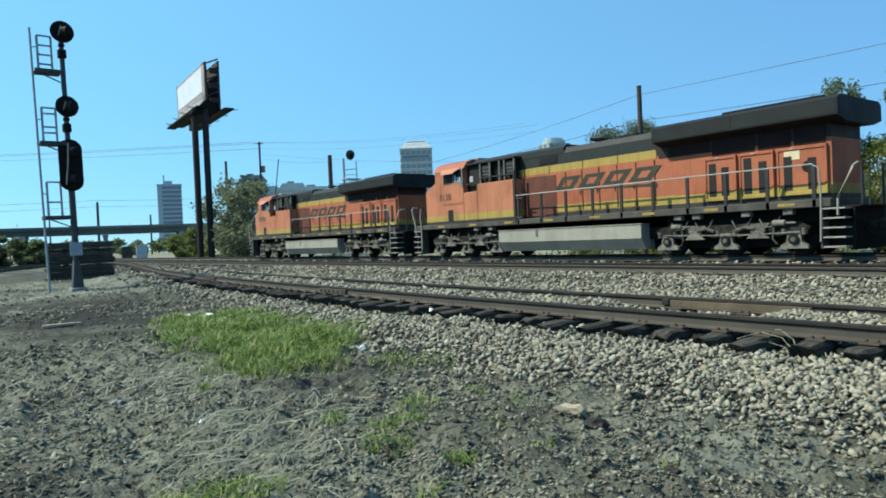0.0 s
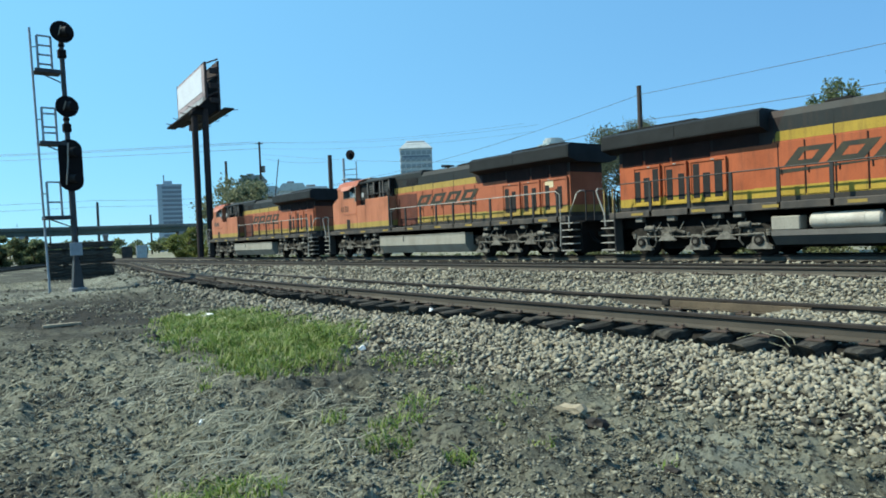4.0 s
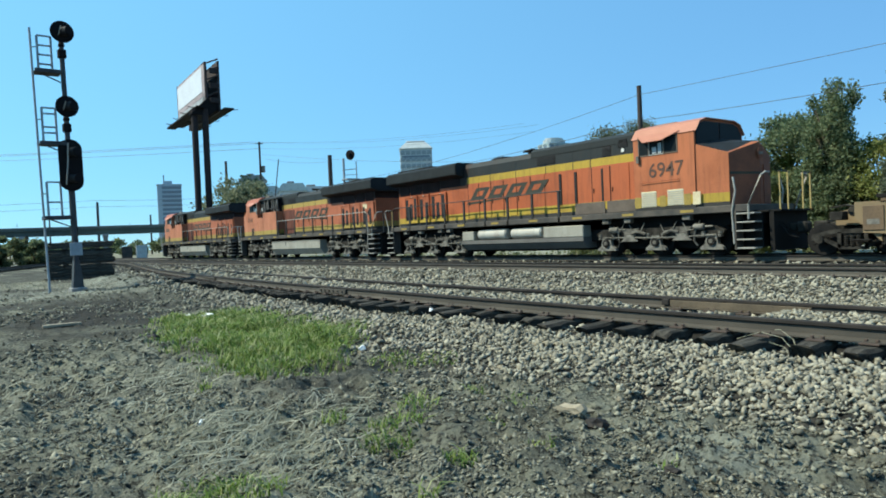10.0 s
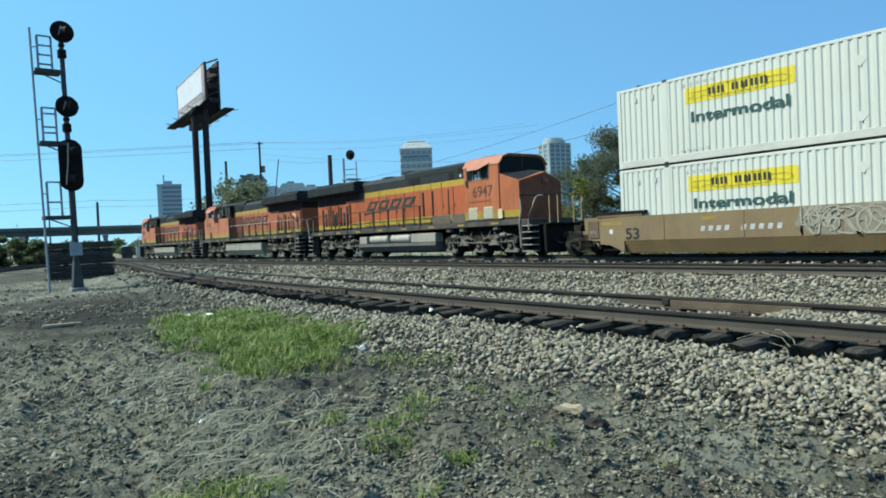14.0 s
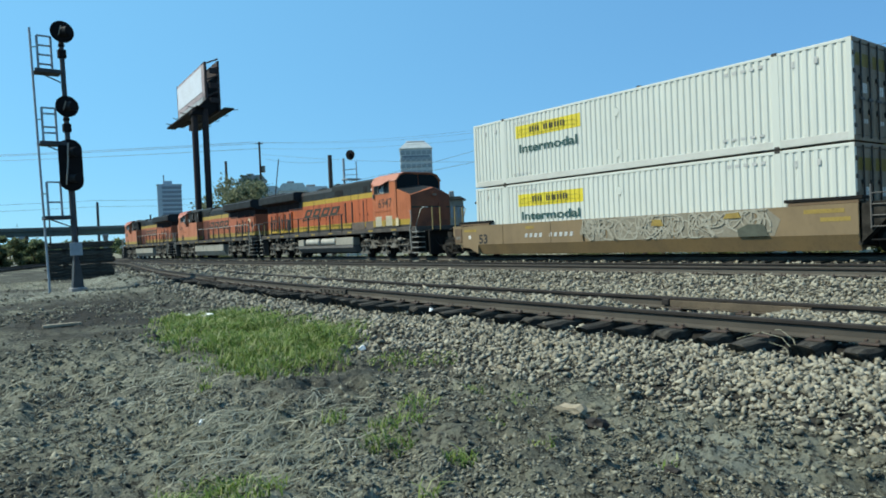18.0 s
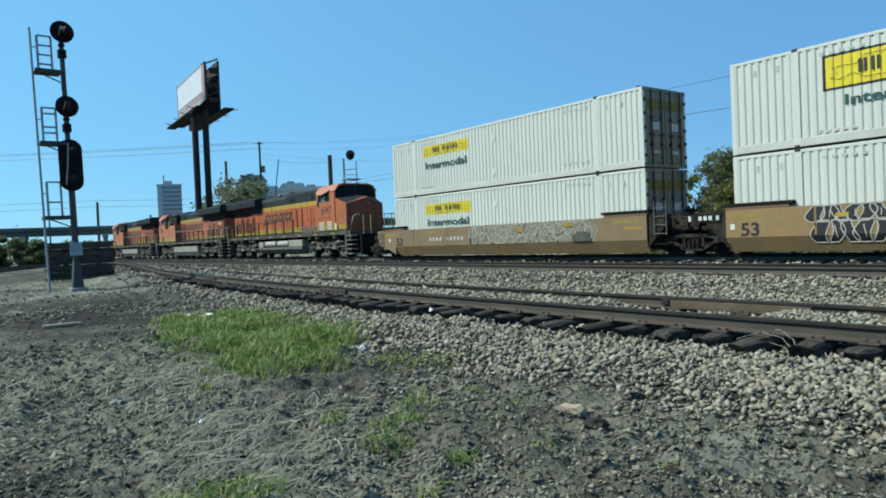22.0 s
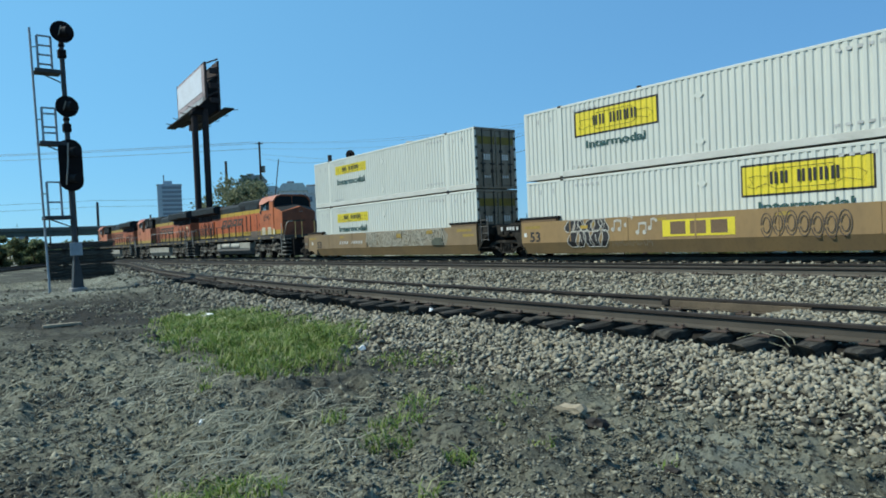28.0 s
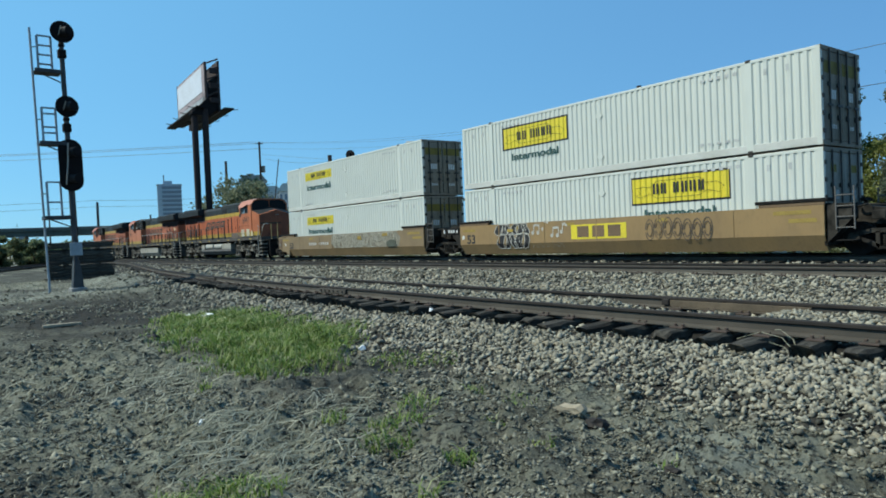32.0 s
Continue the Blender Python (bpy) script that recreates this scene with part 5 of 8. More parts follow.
        for k in (-0.75, -0.55, 0.5, 0.7):
            P("hose", Mesh().tube([(k, E(0.7), 1.2), (k, E(0.45), 0.9), (k * 0.9, E(0.3), 0.62), (k * 0.8, E(0.12), 0.55)], 0.025, 6), M["black"], L, "", True)
        for s in (-1, 1):
            st = P("step_side", Mesh().prism([(S(1.22), 1.45), (S(1.24), 0.22), (S(1.29), 0.22), (S(1.27), 1.45)], "x", s * 1.09, s * 1.52), M["sill"], L, "grey boarding step side")
            P("step_back", Mesh().box(s * 0.98, s * 1.08, S(0.60), S(1.26), 0.26, 1.35, 0.01), M["black"], st, "black step well back")
            for k in range(5):
                P("step_tread", Mesh().box(s * 1.10, s * 1.53, S(0.62), S(1.22), 0.24 + k * 0.27, 0.285 + k * 0.27, 0.006), light, st, "pale step tread")
            h1 = [(s * 1.51, S(0.82), 1.15), (s * 1.53, S(0.80), 1.62), (s * 1.47, S(0.42), 2.48), (s * 1.32, S(0.36), 2.58), (s * 1.05, S(0.38), 2.58)]
            h2 = [(s * 1.52, S(1.30), 0.40), (s * 1.54, S(1.34), 1.45), (s * 1.52, S(1.22), 2.06), (s * 1.50, S(1.30), 2.50)]
            P("handrail", Mesh().tube(h1, 0.032, 7), light, L, "pale bent grab rail at the steps", True)
            if end == 0:
                P("handrail", Mesh().tube(h2, 0.032, 7), light, L, "pale bent grab rail at the steps", True)
            each("end_post", Mesh().box(s * 0.96, s * 1.01, E(0.36), E(0.41), 1.40, 2.60, 0.01).box(s * 0.46, s * 0.51, E(0.36), E(0.41), 1.40, 2.60, 0.01), M["postyellow"] if not wide_left else M["handrail"], L, "end platform rail post")
        P("end_rail", Mesh().tube([(-1.1, E(0.385), 2.58), (-0.45, E(0.385), 2.58)], 0.020, 6), M["handrail"], L, "", True)
        P("end_rail", Mesh().tube([(1.1, E(0.385), 2.58), (0.45, E(0.385), 2.58)], 0.020, 6), M["handrail"], L, "", True)
        P("end_platform", Mesh().box(-1.09, 1.09, E(0.34), E(1.2), 1.36, 1.42, 0.01), M["black"], L)
    # walkway posts and rail
    rail_from, rail_to = (8.7, 20.8) if wide_left else (9.0, 20.85)
    for s in (-1, 1):
        v = rail_from
        while v < rail_to + 0.1:
            P("stanchion", Mesh().box(s * 1.44, s * 1.50, Y(v) - 0.055, Y(v) + 0.055, 1.42, 2.64, 0.004), M["handrail"], L)
            v += 1.50 if not wide_left else 1.35
        P("walkway_rail", Mesh().tube([(s * 1.487, Y(rail_from - 0.2), 2.64), (s * 1.487, Y(rail_to), 2.64)] + ([(s * 1.49, Y(21.0), 2.5), (s * 1.51, Y(21.04), 1.6), (s * 1.54, Y(21.02), 0.42)]), 0.024, 6), light if wide_left else M["handrail"], L, "walkway hand rail", True)
    return L, centre_u


def corrugated(y0, y1, z0, z1, x, side, pitch=0.236, depth=0.030, grow=0.0):
    """An upright corrugated sheet at x, whose ribs stand towards side."""
    mb = Mesh()
    first = math.floor(y0 / pitch) - 1
    pts = []
    k = first
    prof = ((0.0, 0.0), (0.16, 1.0), (0.60, 1.0), (0.76, 0.0))
    while k * pitch < y1 + pitch:
        for a, d in prof:
            pts.append((k * pitch + a * pitch, d))
        k += 1

    def depth_at(y):
        for (ya, da), (yb, db) in zip(pts, pts[1:]):
            if ya <= y <= yb:
                return da + (db - da) * (y - ya) / max(yb - ya, 1e-9)
        return 0.0
    run = [(y0, depth_at(y0))] + [p for p in pts if y0 < p[0] < y1] + [(y1, depth_at(y1))]
    vs = []
    for y, d in run:
        xx = x + side * (depth * (d - 1) + grow)
        vs += [(xx, y, z0), (xx, y, z1), (xx - side * 0.012, y, z0), (xx - side * 0.012, y, z1)]
    fs = []
    for i in range(len(run) - 1):
        a, b = i * 4, i * 4 + 4
        fs += [(a, b, b + 1, a + 1), (a + 2, a + 3, b + 3, b + 2), (a + 1, b + 1, b + 3, a + 3), (a, a + 2, b + 2, b)]
    mb.add(vs, fs + [(0, 1, 3, 2), (len(vs) - 4, len(vs) - 2, len(vs) - 1, len(vs) - 3)])
    return mb


def container(label, u0, z0, signs, stained):
    """A 53-foot box, u0 its rear end along the train; x across, z up from its floor at z0."""
    C = thing("shipping_container", label, "container", "stacked containers")
    Lg, W, Hh = 16.15, 1.295, 2.86
    P = lambda name, mb, m, parent=C, lab="", smooth=False: part(name, mb, m, parent, lab, smooth)
    z1 = z0 + Hh
    for s in (-1, 1):
        P("side_wall", corrugated(u0 + 0.12, u0 + Lg - 0.12, z0 + 0.26, z1 - 0.1, s * (W - 0.006), s), M["white"], C, "white corrugated side wall")
        P("top_rail", Mesh().box(s * (W - 0.1), s * W, u0 + 0.1, u0 + Lg - 0.1, z1 - 0.11, z1 - 0.02, 0.01), M["white"])
        P("bottom_rail", Mesh().box(s * (W - 0.08), s * (W + 0.002), u0 + 0.1, u0 + Lg - 0.1, z0 + 0.02, z0 + 0.26, 0.012), M["railwhite"], C, "dirty white bottom side rail")
        for v in (0.0, 2.02, 14.03, Lg - 0.16):
            wide = 0.16 if v in (0.0, Lg - 0.16) else 0.24
            P("corner_post", Mesh().box(s * (W - 0.12), s * (W + 0.004), u0 + v, u0 + v + wide, z0 + 0.01, z1 - 0.01, 0.012), M["white"])
            if 1 < v < 15:
                for zz in (z0 - 0.015, z1 - 0.085):
                    P("corner_casting", Mesh().box(s * (W - 0.16), s * (W + 0.012), u0 + v + 0.03, u0 + v + 0.21, zz, zz + 0.10, 0.015), M["doorbar"], C, "grey lifting casting")
        spots = Mesh()
        for v in (0.9, 1.55, 14.6, 15.3):
            spots.box(s * W, s * (W + 0.004), u0 + v, u0 + v + 0.10, z1 - 0.55, z1 - 0.36)
        for k in range(5):
            spots.box(s * W, s * (W + 0.004), u0 + 2.5 + k * 0.28, u0 + 2.64 + k * 0.28, z1 - 0.36, z1 - 0.26)
            spots.box(s * W, s * (W + 0.004), u0 + 12.3 + k * 0.26, u0 + 12.42 + k * 0.26, z1 - 0.36, z1 - 0.27)
            spots.box(s * W, s * (W + 0.004), u0 + 2.5 + k * 0.3, u0 + 2.66 + k * 0.3, z0 + 0.44, z0 + 0.52)
            spots.box(s * W, s * (W + 0.004), u0 + 12.55 + k * 0.22, u0 + 12.68 + k * 0.22, z0 + 0.34, z0 + 0.41)
        each("data_mark", spots, M["faint"], C)
        for zz in (z1 - 0.72, z0 + 0.62):
            P("placard_holder", Mesh().prism([(u0 + 8.0, zz - 0.17), (u0 + 8.17, zz), (u0 + 8.0, zz + 0.17), (u0 + 7.83, zz)], "x", s * (W - 0.02), s * (W + 0.004)), M["white"], C, "white diamond placard holder")
    P("roof", Mesh().box(-W + 0.05, W - 0.05, u0 + 0.05, u0 + Lg - 0.05, z1 - 0.05, z1 - 0.005, 0.01), M["white"])
    P("floor", Mesh().box(-W + 0.06, W - 0.06, u0 + 0.05, u0 + Lg - 0.05, z0 + 0.02, z0 + 0.16), M["doorgrey"])
    P("front_wall", Mesh().box(-W + 0.1, W - 0.1, u0 + Lg - 0.06, u0 + Lg - 0.02, z0 + 0.05, z1 - 0.03), M["white"])
    # doors at the rear end
    each("door_header", Mesh().box(-W, W, u0 - 0.01, u0 + 0.1, z1 - 0.14, z1 - 0.005, 0.01).box(-W, W, u0 - 0.01, u0 + 0.1, z0, z0 + 0.15, 0.01), M["doorgrey"], C, "grimy door frame darkened for shade")
    for s in (-1, 1):
        d = P("door", Mesh().box(s * 0.02, s * (W - 0.1), u0 + 0.0, u0 + 0.06, z0 + 0.16, z1 - 0.15, 0.012), M["doorgrey"] if stained else M["doorpale"], C, "grimy grey container door darkened for shade")
        for k in (0.28, 0.86):
            P("lock_rod", Mesh().tube([(s * k, u0 - 0.05, z0 + 0.08), (s * k, u0 - 0.05, z1 - 0.08)], 0.026, 7), M["doorbar"], d, "", True)
            each("rod_bracket", Mesh().box(s * k - 0.07, s * k + 0.07, u0 - 0.06, u0, z0 + 0.75, z0 + 0.9, 0.01).box(s * k - 0.07, s * k + 0.07, u0 - 0.06, u0, z0 + 1.7, z0 + 1.82, 0.01).box(s * k - 0.16, s * k + 0.16, u0 - 0.075, u0 - 0.045, z0 + 1.12, z0 + 1.2, 0.01), M["doorbar"], d)
        hinge = Mesh()
        for k in range(5):
            hinge.box(s * (W - 0.16), s * (W - 0.02), u0 - 0.03, u0 + 0.02, z0 + 0.35 + k * 0.5, z0 + 0.47 + k * 0.5, 0.01)
        each("hinge", hinge, M["doorbar"], d)
        tags = Mesh()
        for k in range(3):
            tags.box(s * (0.38 + 0.14 * k), s * (0.48 + 0.14 * k), u0 - 0.006, u0, z0 + 1.35, z0 + 1.62)
            tags.box(s * (0.38 + 0.14 * k), s * (0.46 + 0.14 * k), u0 - 0.006, u0, z0 + 0.5, z0 + 0.62)
        each("data_plate", tags, M["faint"] if not stained else M["box"], d)
        P("door_band", Mesh().box(s * 0.06, s * (W - 0.18), u0 - 0.005, u0, z1 - 0.78, z1 - 0.42) if stained else Mesh().box(s * 0.5, s * 0.85, u0 - 0.005, u0, z1 - 0.72, z1 - 0.5), M["dullyellow"], d, "grimy yellow placard on the door")
    for (ya, yb, za, zb, framed, ty, tz, th, tw) in signs:
        if framed:
            P("sign_border", corrugated(ya - 0.07, yb + 0.07, za - 0.07, zb + 0.07, -(W - 0.006), -1, grow=0.004), M["ink"], C, "black border of the placard")
        S = P("sign", corrugated(ya, yb, za, zb, -(W - 0.006), -1, grow=0.008), M["jyellow"], C, "yellow placard on the side")
        n = 6
        w = (yb - ya)
        blocks = Mesh()
        for k in range(n):
            a = yb - w * (0.235 + 0.085 * k + (0.05 if k > 1 else 0))
            hh = (zb - za) * 0.24
            zc = (za + zb) / 2 + (zb - za) * 0.02
            x = -(W + 0.008)
            blocks.box(x - 0.003, x, a - w * 0.024, a, zc - hh * 0.8, zc + hh)
            blocks.box(x - 0.003, x, a - w * 0.060, a - w * 0.038, zc - hh * 0.8, zc + hh)
        each("mark_block", blocks, M["ink"], S, "plain black bar")
        scroll = Mesh()
        x = -(W + 0.010)
        pts = [(0.04, 0.30), (0.09, 0.42), (0.05, 0.62), (0.12, 0.66), (0.22, 0.62), (0.28, 0.86), (0.72, 0.86), (0.78, 0.62), (0.90, 0.62), (0.96, 0.45), (0.92, 0.22), (0.80, 0.34), (0.72, 0.16), (0.28, 0.16), (0.20, 0.36), (0.10, 0.22), (0.04, 0.30)]
        scroll.tube([(x, yb - w * a, za + (zb - za) * b) for a, b in pts], 0.007 if framed else 0.006, 4)
        P("scroll_outline", scroll, M["ink"], S, "thin black scroll outline")
        me = lettering("Intermodal", th, M["teal"], "lettering")
        base = max(v.co.x for v in me.vertices) - min(v.co.x for v in me.vertices)
        part("lettering", me, None, C, "dark green lettering", at=on_side(-(W + 0.009), ty, tz, tw / base))
    return C


def freight_truck(parent, y):
    """A two-axle freight truck."""
    mb = Mesh()
    for s in (-1, 1):
        fx = (s * 0.98, s * 1.10)
        mb.prism([(y - 1.15, 0.44), (y - 1.08, 0.62), (y - 0.5, 0.75), (y + 0.5, 0.75), (y + 1.08, 0.62), (y + 1.15, 0.44), (y + 0.96, 0.44), (y + 0.92, 0.54), (y + 0.45, 0.63), (y - 0.45, 0.63), (y - 0.92, 0.54), (y - 0.96, 0.44)], "x", *fx)
        for q in (-1, 1):
            mb.prism([(y + q * 0.98, 0.52), (y + q * 0.86, 0.56), (y + q * 0.30, 0.30), (y + q * 0.34, 0.19)], "x", *fx)
            mb.prism([(y + q * 0.30, 0.24), (y + q * 0.40, 0.24), (y + q * 0.40, 0.66), (y + q * 0.30, 0.66)], "x", *fx)
        mb.box(*fx, y - 0.38, y + 0.38, 0.17, 0.26, 0.01)
        for k in (-0.89, 0.89):
            mb.disc((s * 1.10, y + k, 0.46), (1, 0, 0), 0.13, 0.05, 14, 0.02)
        for k in (-0.16, 0.0, 0.16):
            for h in range(5):
                mb.disc((s * 1.07, y + k, 0.30 + 0.06 * h), (0, 0, 1), 0.07, 0.017, 10)
    mb.box(-1.05, 1.05, y - 0.22, y + 0.22, 0.42, 0.70, 0.03)
    part("truck_side_frame", mb, M["truck"], parent, "dusty open cast truck frame")
    for k in (-0.89, 0.89):
        wheelset(parent, y + k, 0.46)


def scribble(mb, x, y0, y1, z0, z1, n, r, seed):
    """Looping sprayed lines that spell nothing."""
    rng = random.Random(seed)
    for k in range(n):
        cy, cz = rng.uniform(y0, y1), rng.uniform(z0 + 0.12, z1 - 0.12)
        ry, rz, ph, f = rng.uniform(0.18, 0.5), rng.uniform(0.12, 0.42), rng.uniform(0, 6.3), rng.choice((1, 1.5, 2))
        pts = []
        for i in range(15):
            a = ph + i * 0.42
            pts.append((x - 0.0007 * k, min(max(cy + ry * math.cos(a) + 0.10 * i * ry * 0.3, y0), y1), min(max(cz + rz * math.sin(f * a), z0), z1)))
        flat_line(mb, pts, r)


def flat_line(mb, pts, r):
    """A flat painted line, 3 mm thick, on a side that faces -x."""
    n = len(pts)
    vs = []
    for i, p in enumerate(pts):
        a, b = pts[max(i - 1, 0)], pts[min(i + 1, n - 1)]
        d = Vector((0, b[1] - a[1], b[2] - a[2]))
        if d.length < 1e-6:
            d = Vector((0, 1, 0))
        d.normalize()
        q = Vector((0, -d.z, d.y)) * r
        vs += [(p[0] - 0.003, p[1] + q.y, p[2] + q.z), (p[0] - 0.003, p[1] - q.y, p[2] - q.z), (p[0], p[1] + q.y, p[2] + q.z), (p[0], p[1] - q.y, p[2] - q.z)]
    fs = []
    for i in range(n - 1):
        a, b = i * 4, i * 4 + 4
        fs += [(a, b, b + 1, a + 1), (a, a + 2, b + 2, b), (a + 1, b + 1, b + 3, a + 3)]
    mb.add(vs, fs)


def side_x(z):
    """Half width of a well side at height z: upright, then sloping in."""
    return 1.505 if z >= 0.60 else 1.505 - (0.60 - z) * 0.487


def well_car(label, u0, u1, first, last, paint):
    """One unit of an articulated well car, its well from u0 to u1 (u1 leads)."""
    Wc = thing("well_car", label, "well car", "well car units")
    P = lambda name, mb, m, parent=Wc, lab="", smooth=False: part(name, mb, m, parent, lab, smooth)
    side = [(1.36, 1.46), (1.50, 1.46), (1.50, 0.60), (1.28, 0.15), (1.10, 0.15), (1.10, 0.21), (1.24, 0.23), (1.42, 0.64), (1.42, 1.40), (1.36, 1.40)]
    for s in (-1, 1):
        S = P("side_sill", Mesh().prism([(s * x, z) for x, z in side], "y", u0, u1 - (1.2 if first else 0)), M[paint], Wc, "weathered ochre steel well side")
        if first:
            P("front_gusset", Mesh().prism([(u1 - 1.2, 0.18), (u1 - 1.2, 1.46), (u1 + 0.47, 1.42), (u1 + 0.47, 0.64), (u1 - 0.08, 0.60), (u1 - 0.10, 0.48), (u1 - 0.55, 0.44)], "x", s * 1.36, s * 1.5), M[paint], S, "cut-away front end of the side")
            P("end_box", Mesh().box(s * 1.5, s * 1.53, u1 - 0.06, u1 + 0.46, 0.70, 1.36, 0.012), M["welldark"], S, "sooty brown end box")
            P("end_patch", Mesh().box(s * 1.53, s * 1.534, u1 + 0.05, u1 + 0.36, 0.86, 1.0), M["journal"], S, "pale worn patch")
        P("lower_band", Mesh().prism([(s * 1.504, 0.60), (s * 1.500, 0.60), (s * 1.281, 0.15), (s * 1.285, 0.145)], "y", u0 + 0.02, u1 - (1.22 if first else 0.02)), M["welllow"], S, "dirty brown sloping lower side")
        for a, b in ((u0 - 0.12, u0 + 2.0), (u1 - 2.1, u1 + 0.12)):
            P("end_walkway", Mesh().box(s * 1.05, s * 1.52, a, b, 1.56, 1.66, 0.01), M["black"], Wc, "black grated end walkway")
            P("walkway_bracket", Mesh().box(s * 1.40, s * 1.497, a + 0.1, b - 0.1, 1.46, 1.56, 0.01), M["welldark"], Wc)
        yl = Mesh()
        for a, w, z in ((u0 + 0.35, 1.1, 1.22), (u0 + 0.2, 0.8, 0.98), (u1 - 1.1, 0.9, 1.18), (u0 + 5.1, 0.45, 1.22), (u0 + 9.3, 0.45, 1.24), (u0 + 12.4, 0.5, 1.2)):
            yl.box(s * 1.5, s * 1.505, a, a + w, z, z + 0.12)
        each("yellow_marking", yl, M["panelyellow"], S, "faded yellow stencilled panel")
        P("tag_plate", Mesh().box(s * 1.5, s * 1.506, u1 - (0.70 if first else 0.30), u1 - (0.55 if first else 0.15), 0.85, 1.02), M["box"], S, "small white tag")
        for k in range(1, 6):
            v = u0 + (u1 - u0) * k / 6
            P("side_post", Mesh().prism([(s * 1.5, 0.62), (s * 1.515, 0.62), (s * 1.515, 1.44), (s * 1.5, 1.44)], "y", v - 0.03, v + 0.03), M[paint], S)
    P("well_floor", Mesh().box(-1.2, 1.2, u0, u1, 0.22, 0.285, 0.01), M["welldark"])
    for y in (u0, u1):
        sg = -1 if y == u0 else 1
        P("bulkhead", Mesh().box(-1.42, 1.42, y - 0.05, y + 0.05, 0.3, 1.5, 0.01), M["truck"])
        if sg > 0 and not first:
            plate = P("capacity_panel", Mesh().box(-1.45, -1.42, y + 0.18, y + 1.18, 1.10, 1.40, 0.01), M["black"], Wc, "black panel with plain white bars")
            each("panel_bar", Mesh().box(-1.456, -1.45, y + 0.86, y + 0.98, 1.18, 1.32).box(-1.456, -1.45, y + 0.68, y + 0.80, 1.18, 1.32).box(-1.456, -1.45, y + 0.50, y + 0.62, 1.18, 1.32).box(-1.456, -1.45, y + 0.26, y + 0.36, 1.18, 1.32), M["box"], plate, "plain white bar")
            P("end_tag", Mesh().box(-1.45, -1.42, y + 1.26, y + 1.36, 1.16, 1.34, 0.01), M["box"], Wc, "small white tag")
        body = Mesh().prism([(y, 0.62), (y + sg * 0.75, 0.86), (y + sg * 1.55, 0.86), (y + sg * 1.55, 1.24), (y, 1.50)], "x", -0.55, 0.55)
        for s in (-1, 1):
            body.prism([(y, 0.34), (y + sg * 0.7, 1.05), (y + sg * 0.7, 1.48), (y, 1.48)], "x", s * 1.0, s * 1.42)
        P("end_frame", body, M["wellbrown"] if first and sg > 0 else M["truck"], Wc, "dirty sloping end frame")
        for s in (-1, 1):
            lad = Mesh()
            for q in (0.30, 0.78):
                lad.tube([(s * 1.46, y + sg * q, 0.75), (s * 1.46, y + sg * q, 1.95)], 0.022, 6)
            for k in range(4):
                lad.tube([(s * 1.46, y + sg * 0.30, 0.8 + k * 0.3), (s * 1.46, y + sg * 0.78, 0.8 + k * 0.3)], 0.018, 6)
            if sg < 0:
                P("ladder", lad, M["tankdark"], Wc, "dull grey steel end ladder", True)
            P("end_step", Mesh().box(s * 1.15, s * 1.48, y + sg * 0.3, y + sg * 0.8, 0.42, 0.46, 0.01), M["black"], Wc)
        P("brake_gear", Mesh().disc((-0.9, y + sg * 0.9, 1.25), (1, 0, 0), 0.16, 0.05, 16, 0.02).tube([(-1.1, y + sg * 0.5, 1.3), (-1.15, y + sg * 1.0, 1.42), (-1.0, y + sg * 1.5, 1.36)], 0.03, 6).box(-1.2, -0.8, y + sg * 1.1, y + sg * 1.45, 1.0, 1.25, 0.02), M["truck"], Wc, "", True)
    freight_truck(Wc, u0 - 1.55)
    if first:
        freight_truck(Wc, u1 + 0.9)
        P("coupler", Mesh().box(-0.12, 0.12, u1 + 0.3, u1 + 2.2, 0.72, 0.96, 0.03).box(-0.22, 0.22, u1 + 1.9, u1 + 2.35, 0.66, 1.02, 0.05), M["truck"], Wc, "rusty coupler")
    # stencilled length, as large dark figures
    part("lettering", lettering("53", 0.40, M["ink"], "lettering"), None, Wc, "dark stencilled number", at=on_side(-1.505, u1 - 1.58 if first else u1 - 0.80, 0.815, 1.15))
    return Wc


TRAIN = []


